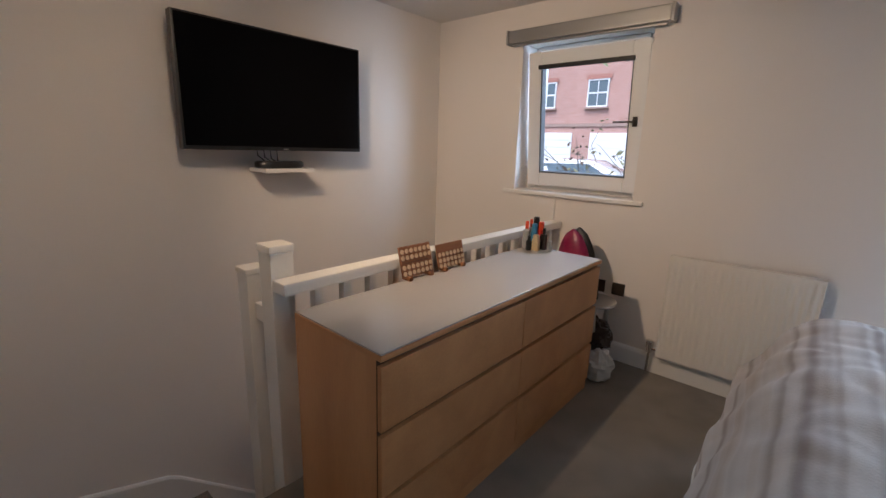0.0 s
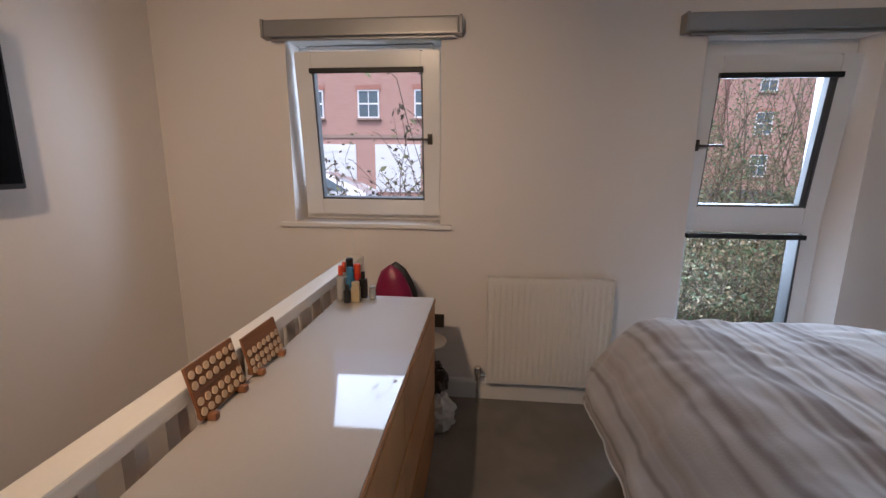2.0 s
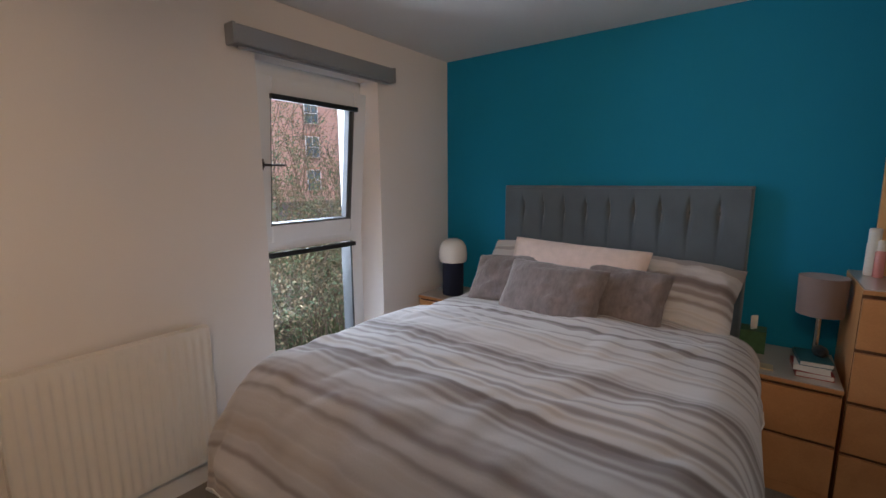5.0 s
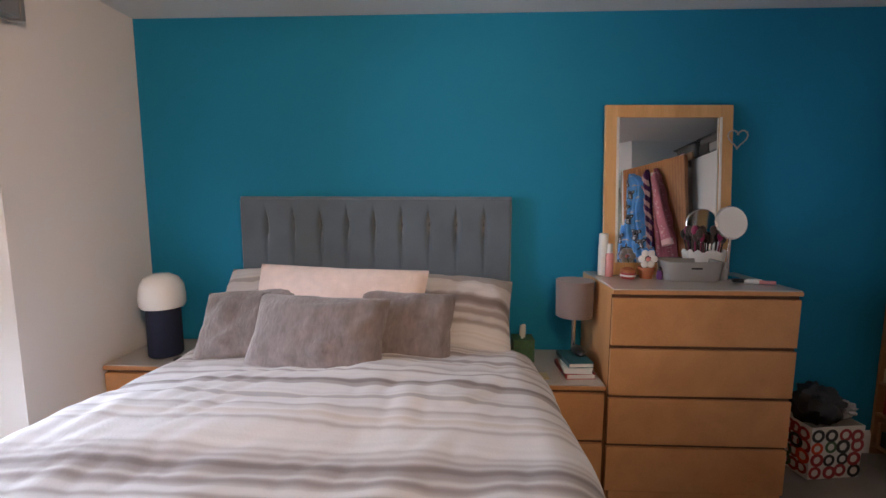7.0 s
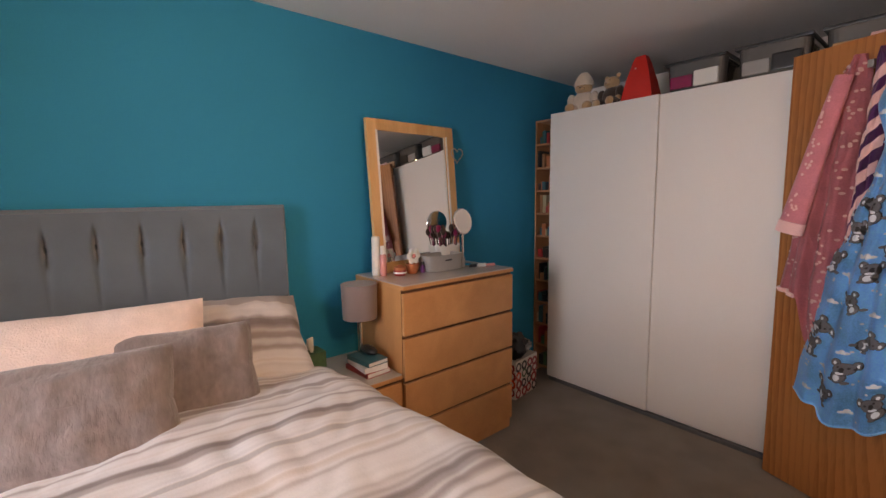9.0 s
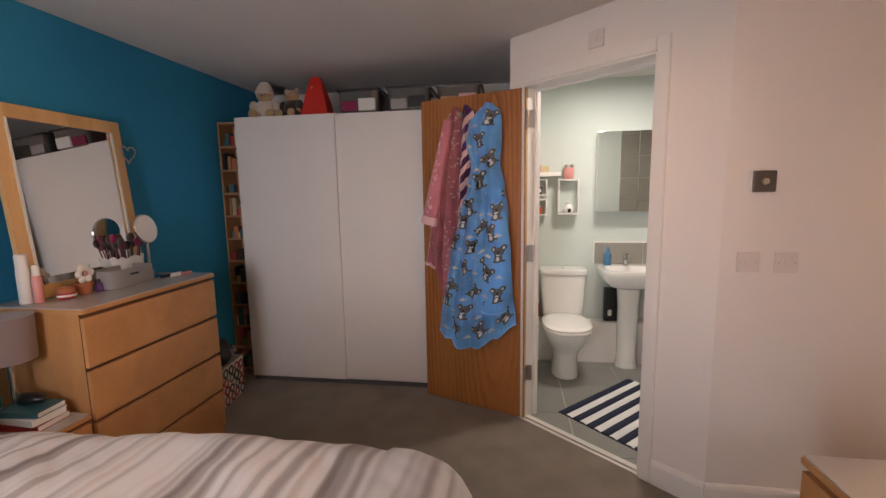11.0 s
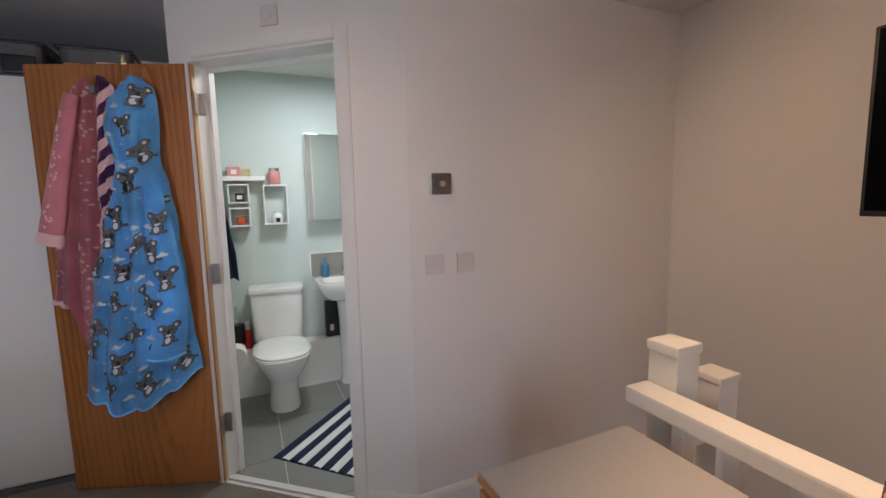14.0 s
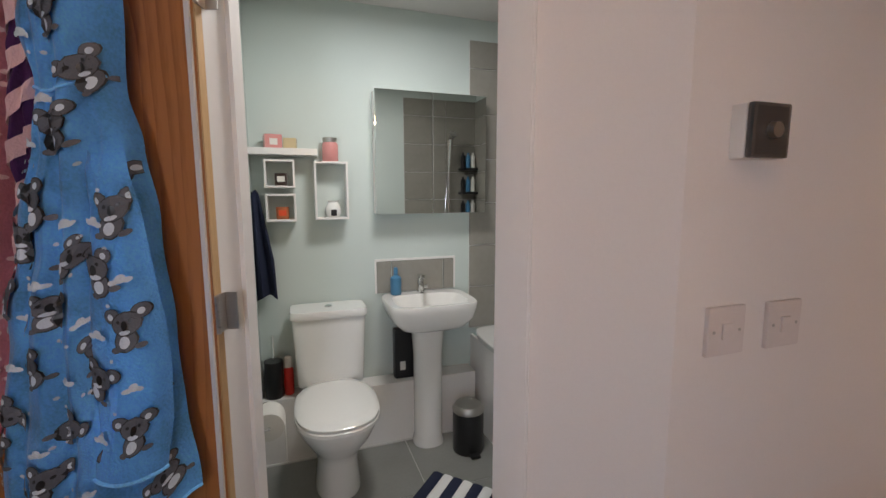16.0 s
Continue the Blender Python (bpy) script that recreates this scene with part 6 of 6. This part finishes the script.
part("hanging_sheet", boxes((-0.122, -0.1195, -0.052, 0.052, -0.16, 0)), M["paper"], roll)
part("holder", tube([(0, 0.065, 0), (-0.065, 0.065, 0), (-0.065, -0.06, 0)], 0.005, 8), M["chrome"], roll)

# striped bath mat, laid at an angle
mat_ob = thing("bath_mat", (-0.318, -0.440, -0.003), "navy and white striped cotton bath mat", "bath mat", math.degrees(math.atan2(-0.70, -0.71)))
NB = 11
for k in range(NB):
    y1, y0 = -0.052 * k, -0.052 * (k + 1)
    def band(u, v, y0=y0, y1=y1, k=k):
        e = 4 * v * (1 - v)
        return ((u * 0.80) + 0.003 * noise.noise((k, u * 9, 1)), y0 + (y1 - y0) * v, 0.004 + 0.008 * e ** 0.4 + 0.0015 * noise.noise((u * 40, v * 9, k)))
    bm = grid(40, 6, band)
    part("stripe", bm, M["navy" if k % 2 == 0 else "white_cloth"], mat_ob, "navy stripe" if k % 2 == 0 else "white stripe", smooth=True)
part("backing", boxes((-0.004, 0.804, -0.052 * NB - 0.003, 0.003, 0.0, 0.0045)), M["navy"], mat_ob)

# bath with tiled surround
bath = thing("bath", (-1.60, -0.585, -0.004), "white bath with a plain side panel", "bath")
part("tub", loft([oval(0, 0, z, rx, ry, 48, 9) for z, rx, ry in ((0.535, 0.345, 0.860), (0.565, 0.350, 0.864), (0.572, 0.345, 0.860))] + [oval(0, 0, z, rx, ry, 48, 5) for z, rx, ry in ((0.570, 0.290, 0.79), (0.50, 0.275, 0.77), (0.25, 0.23, 0.68), (0.22, 0.15, 0.5))]), M["ceramic"], bath, smooth=True)
part("side_panel", boxes((0.318, 0.333, -0.86, 0.86, 0.0, 0.534), bevel=0.002), M["gloss"], bath)
TG = 0.004
tile_mesh = {}


def tile_piece(w, h):
    key = (round(w, 4), round(h, 4))
    if key not in tile_mesh:
        b = boxes((0, w, 0, 0.008, 0, h), bevel=0.0012)
        bmesh.ops.recalc_face_normals(b, faces=b.faces[:])
        me = bpy.data.meshes.new("tile")
        b.to_mesh(me)
        b.free()
        me.materials.append(M["tile"])
        tile_mesh[key] = me
    return tile_mesh[key]


def tiled(name, origin, rz, length, z0, z1, tw=0.40, th=0.25):
    back = structure(name, boxes((0, length, 0.0, 0.003, z0, z1)), M["grout"])
    back.matrix_world = pose(*origin, 0, 0, rz)
    zi = z0
    row = 0
    while zi < z1 - 0.02:
        h = min(th, z1 - zi) - TG
        x = 0.0
        while x < length - 0.02:
            w = min(tw, length - x) - TG
            o = new("tile", tile_piece(w, h))
            o.parent = back
            o.matrix_basis = pose(x + TG / 2, 0.0032, zi + TG / 2)
            x += tw
        zi += th
        row += 1
    return back


tiled("tiled_wall_back", (-1.95, FY, 0), 0, 0.695, 0.57, 2.22)
tiled("tiled_wall_shower", (-1.25, CY - 0.109, 0), 180, 0.70, 0.57, 2.22)
tiled("tiled_wall_side", (-1.95, CY - 0.11, 0), -90, CY - 0.11 - FY, 0.57, 2.22)
shw = thing("shower_rail", (-1.66, CY - 0.122, 0), "chrome shower riser rail with hand shower", "shower")
part("rail", tube([(0, -0.045, 1.15), (0, -0.045, 1.85)], 0.010, 12), M["chrome"], shw)
for z in (1.16, 1.84):
    part("bracket", tube([(0, 0, z), (0, -0.05, z)], 0.012, 12), M["chrome"], shw)
part("hand_shower", tube([(0, -0.08, 1.70), (0, -0.11, 1.86), (0, -0.16, 1.90)], (0.012, 0.035), 14), M["chrome"], shw, smooth=True)
part("hose", tube([(0, -0.08, 1.70), (0.05, -0.09, 1.3), (0.06, -0.08, 1.0), (0.0, -0.05, 0.85)], 0.007, 8), M["chrome"], shw, smooth=True)
for k in range(3):
    rk = thing("corner_rack", (-1.87, CY - 0.122, 1.15 + 0.22 * k), "black wire corner rack with shampoo bottles", "rack", group="shower racks")
    part("tray", boxes((-0.06, 0.10, -0.10, 0, 0, 0.02), bevel=0.004), M["black"], rk)
    for j, c in enumerate(("paper", "skyblue", "black")):
        part("bottle", lathe([(0.022, 0.021), (0.022, 0.13), (0.01, 0.14), (0.01, 0.16), (0, 0.16)], 14, None, (-0.03 + 0.05 * j, -0.05, 0)), M[c], rk, "shampoo bottle", smooth=True)

# grey floor tiles, recessed pale joints
fl = bpy.data.objects["floor_bathroom"]
big = {}


def clip_floor(x0, x1, y0, y1):
    def inside(x, y):
        return (Vector((x - CX, y - CY, 0)).dot(NRM) < -0.004) and x < AX - 0.10
    return inside(x0, y0) or inside(x1, y0) or inside(x0, y1) or inside(x1, y1)


for i in range(-3, 6):
    for j in range(-3, 6):
        x0, y0 = -1.27 + i * 0.45, -1.325 + j * 0.45
        x1, y1 = min(x0 + 0.446, AX - 0.101), min(y0 + 0.446, CY - 0.11)
        x0, y0 = max(x0, -1.268), max(y0, -1.323)
        if x1 - x0 < 0.05 or y1 - y0 < 0.05 or not clip_floor(x0, x1, y0, y1):
            continue
        poly = [Vector((x0, y0, 0)), Vector((x1, y0, 0)), Vector((x1, y1, 0)), Vector((x0, y1, 0))]
        # cut by the threshold line
        out = []
        lim = -0.066
        for a, b in zip(poly, poly[1:] + poly[:1]):
            da, db = (a - Vector((CX, CY, 0))).dot(NRM) - lim, (b - Vector((CX, CY, 0))).dot(NRM) - lim
            if da <= 0:
                out.append(a)
            if (da < 0) != (db < 0):
                out.append(a + (b - a) * (da / (da - db)))
        if len(out) > 2:
            o = link_mesh("floor_tile", prism([(p.x, p.y) for p in out], -0.004, -0.0015), M["floor_tile"])
            o.parent = fl

# ---- outside ----
GZ = -0.30
structure("ground", boxes((-400, 400, 3.65, 600, GZ - 0.5, GZ)), M["asphalt"])
structure("pavement", boxes((-60, 60, 3.65, 10.5, GZ + 0.001, GZ + 0.03)), M["grass"])
structure("road_kerb", boxes((-60, 60, 10.5, 10.65, GZ, GZ + 0.10), bevel=0.02), M["grout"])


def sash_window(parent, x, z, w, h, y, balcony=False):
    wn = part("window", frame_ring(-w / 2, w / 2, 0, h, 0.07, -0.06, 0.02, bevel=0.008), M["garage"], parent)
    wn.matrix_basis = pose(x, y, z)
    part("pane", boxes((-w / 2 + 0.06, w / 2 - 0.06, -0.02, -0.01, 0.06, h - 0.06)), M["paneglass"], wn)
    part("glazing_bar", boxes((-w / 2 + 0.06, w / 2 - 0.06, -0.05, -0.025, h * 0.48, h * 0.54), (-0.02, 0.02, -0.05, -0.024, 0.06, h - 0.06)), M["garage"], wn)
    part("sill", boxes((-w / 2 - 0.08, w / 2 + 0.08, -0.14, 0.0, -0.09, -0.001), bevel=0.01), M["mortar"], wn)
    part("lintel", boxes((-w / 2 - 0.1, w / 2 + 0.1, -0.075, -0.06, h + 0.005, h + 0.22)), M["brickplain"], wn)
    if balcony:
        bb = boxes((-w / 2 - 0.1, w / 2 + 0.1, -0.32, -0.29, h * 0.50, h * 0.53), (-w / 2 - 0.1, w / 2 + 0.1, -0.32, -0.29, 0.02, 0.05))
        for k in range(13):
            xx = -w / 2 - 0.1 + (w + 0.2) * k / 12
            boxes((xx - 0.012, xx + 0.012, -0.315, -0.295, 0.0, h * 0.52), bm=bb)
        part("railing", bb, M["black"], wn, "black juliet railing")
    return wn


terrace = thing("terraced_house", (-7.0, 22.0, -0.05), "red brick terrace with white garage doors and sash windows", "house")
part("wall", boxes((-12, 11.0, 0, 8, -0.4, 8.6)), M["brick"], terrace, "red brick wall")
part("string_course", boxes((-12, 11.0, -0.05, -0.005, 2.62, 2.78)), M["mortar"], terrace)
rf = bmesh.new()
loft([[(x, -0.4, 8.5), (x, 4, 12.2), (x, 8.4, 8.5)] for x in (-12.3, 11.3)], rf)
part("roof", rf, M["roof"], terrace)
for k in range(7):
    gx = -10.6 + 3.20 * k
    gd = part("garage_door", boxes((gx - 1.12, gx + 1.12, -0.06, -0.01, 0.02, 2.32), bevel=0.01), M["garage"], terrace, "white up-and-over garage door")
    part("door_rib", boxes(*[(gx - 1.06, gx + 1.06, -0.075, -0.0605, 0.15 + 0.36 * q, 0.42 + 0.36 * q) for q in range(6)]), M["garage"], gd)
for k in range(8):
    wx = -10.2 + 2.75 * k
    sash_window(terrace, wx, 3.55, 1.05, 1.30, 0.0)
    sash_window(terrace, wx, 6.35, 1.05, 1.30, 0.0)

flats = thing("apartment_building", (22.5, 33.0, GZ), "orange-red brick flats with juliet balconies", "apartment building", -14)
part("wall", boxes((-17.5, 16, 0, 12, 0, 15)), M["brick"], flats, "orange-red brick wall")
part("roof", boxes((-17.8, 16.3, -0.4, 12.4, 15, 15.5)), M["roof"], flats)
part("bay", boxes((-6.5, -2.0, -1.0, -0.005, 0, 15)), M["brick"], flats)
for fl_ in range(5):
    for wx in (-15.5, -12.0, -8.6, 0.5, 4.0, 7.5):
        sash_window(flats, wx, 0.9 + 2.8 * fl_, 1.25, 1.75, 0.0, True)
    sash_window(flats, -4.25, 0.9 + 2.8 * fl_, 1.0, 1.5, -1.0)


def car(at, rz, paint):
    c = thing("car", at, "white parked hatchback car", "car", rz)
    prof = [(-2.05, 0.35), (-2.08, 0.62), (-1.95, 0.82), (-1.20, 0.93), (-0.55, 1.36), (0.10, 1.47), (1.00, 1.43), (1.75, 1.05), (2.00, 0.92), (2.05, 0.55), (2.0, 0.32)]
    rings = []
    for y, s in ((-0.84, 0.93), (-0.80, 0.985), (-0.55, 1.0), (0, 1.01), (0.55, 1.0), (0.80, 0.985), (0.84, 0.93)):
        rings.append([(x * (0.97 + 0.03 * s), y * (0.86 if z > 1.0 else 1.0), 0.3 + (z - 0.3) * s) for x, z in prof])
    part("body", loft(rings), paint, c, "glossy white bodywork", smooth=True)
    for s in (-1, 1):
        sw = bmesh.new()
        loft([[(-1.0, s * 0.765, 0.97), (-0.5, s * 0.72, 1.31), (0.9, s * 0.72, 1.34), (1.5, s * 0.765, 1.0)], [(-1.0, s * 0.80, 0.97), (-0.5, s * 0.745, 1.31), (0.9, s * 0.745, 1.34), (1.5, s * 0.80, 1.0)]], sw)
        part("side_window", sw, M["paneglass"], c)
        for x in (-1.28, 1.30):
            wb_ = lathe([(0.20, -0.10), (0.31, -0.09), (0.32, 0), (0.31, 0.09), (0.20, 0.10)], 28)
            bmesh.ops.rotate(wb_, verts=wb_.verts, matrix=Matrix.Rotation(radians(90), 3, "X"))
            w_ = part("wheel", wb_, M["tyre"], c)
            w_.matrix_basis = pose(x, s * 0.78, 0.32)
            rm = lathe([(0, -0.105), (0.19, -0.104), (0.19, 0.104), (0, 0.105)], 20)
            bmesh.ops.rotate(rm, verts=rm.verts, matrix=Matrix.Rotation(radians(90), 3, "X"))
            part("rim", rm, M["steel"], w_)
    ws = bmesh.new()
    loft([[(-1.13, -0.62, 0.985), (-0.58, -0.56, 1.36), (-0.58, 0.56, 1.36), (-1.13, 0.62, 0.985)], [(-1.17, -0.62, 0.985), (-0.62, -0.56, 1.365), (-0.62, 0.56, 1.365), (-1.17, 0.62, 0.985)]], ws)
    part("windscreen", ws, M["paneglass"], c)
    for s in (-1, 1):
        hl = bmesh.new()
        ball(hl, (-1.95, s * 0.60, 0.70), (0.12, 0.16, 0.08), 12)
        part("headlight", hl, M["clear"], c)
    return c


car((-5.6, 12.4, GZ), 4, M["carpaint"])


def bush(name, at, spread, height, depth, stems, leaves, mats, label, seed, leaf=0.035, drop=0.25, bark="twig"):
    """Arching twigs and many small separate leaves."""
    rnd = random.Random(seed)
    b = thing(name, at, label, "bush")
    tw = bmesh.new()
    tips = []
    for k in range(stems):
        x, y = rnd.uniform(-spread, spread), rnd.uniform(-depth, depth)
        p = Vector((x, y, 0))
        d = Vector((rnd.uniform(-0.35, 0.35), rnd.uniform(-0.3, 0.3), 1)).normalized()
        pts = [p.copy()]
        hh = height * rnd.uniform(0.6, 1.08)
        for i in range(6):
            d = (d + Vector((rnd.uniform(-0.22, 0.22), rnd.uniform(-0.22, 0.22), 0.02 - drop * i * 0.12))).normalized()
            p = p + d * hh / 6
            pts.append(p.copy())
            if i > 0:
                tips.append(p.copy())
                if rnd.random() < 0.85:
                    e = (d + Vector((rnd.uniform(-0.9, 0.9), rnd.uniform(-0.7, 0.7), rnd.uniform(-0.2, 0.5)))).normalized()
                    q1 = p + e * rnd.uniform(0.10, 0.24)
                    q2 = q1 + (e + Vector((0, 0, -0.3))) * rnd.uniform(0.08, 0.2)
                    tube([p, q1, q2], (0.004, 0.0018), 4, tw)
                    tips += [q1, q2]
        tube(pts, (0.009, 0.003), 5, tw)
    part("twigs", tw, M[bark], b)
    n = len(mats)
    per = leaves // n
    for m_i in range(n):
        verts, faces = [], []
        for k in range(per):
            c = rnd.choice(tips) + Vector((rnd.gauss(0, 0.055), rnd.gauss(0, 0.055), rnd.gauss(0, 0.055)))
            a = Vector((rnd.uniform(-1, 1), rnd.uniform(-1, 1), rnd.uniform(-1, 0.6))).normalized()
            s = a.cross(Vector((rnd.uniform(-1, 1), rnd.uniform(-1, 1), 0.3))).normalized()
            ll = leaf * rnd.uniform(0.6, 1.4)
            i0 = len(verts)
            verts += [c, c + a * ll * 0.5 + s * ll * 0.22 + Vector((0, 0, 0.003)), c + a * ll, c + a * ll * 0.5 - s * ll * 0.22]
            faces.append((i0, i0 + 1, i0 + 2, i0 + 3))
        me = bpy.data.meshes.new("leaves")
        me.from_pydata([tuple(v) for v in verts], [], faces)
        me.materials.append(M[mats[m_i]])
        o = tagged(new("leaves", me), "", "", "", "stuff")
        o.parent = b
    return b


bush("bush", (1.75, 5.6, GZ), 1.7, 1.65, 0.55, 190, 26000, ["leaf1", "leaf2", "leaf3", "leaf3"], "dense olive and brown garden bush outside the window", 31, 0.034, 0.3)
bush("bush", (3.3, 6.5, GZ), 1.9, 3.0, 0.6, 130, 24000, ["leaf2", "leaf1", "leaf3"], "tall thin twiggy bush with dry leaves", 32, 0.034, 0.15)
bush("bush", (-0.95, 5.3, GZ), 0.70, 2.45, 0.35, 46, 1500, ["leaf1", "bark"], "sparse arching bush with curled dark leaves", 33, 0.075, 0.45, "bark")
bush("bush", (-0.72, 5.55, GZ), 0.45, 2.0, 0.15, 26, 700, ["bark", "leaf1"], "sparse dark twigs close outside the small window", 37, 0.055, 0.4, "bark")
bush("bush", (-2.3, 5.9, GZ), 0.9, 1.75, 0.35, 26, 700, ["leaf2", "bark"], "low sparse twigs outside the small window", 34, 0.060, 0.6, "bark")
bush("bush", (-0.45, 7.6, GZ), 0.8, 1.9, 0.4, 60, 5000, ["leaf2", "leaf1"], "pale dry bush beyond the small window", 35, 0.036, 0.4)
bush("bush", (1.35, 4.75, GZ), 1.25, 1.0, 0.35, 130, 12000, ["leaf1", "leaf2", "leaf3"], "low leafy bush close under the tall window", 36, 0.034, 0.3)
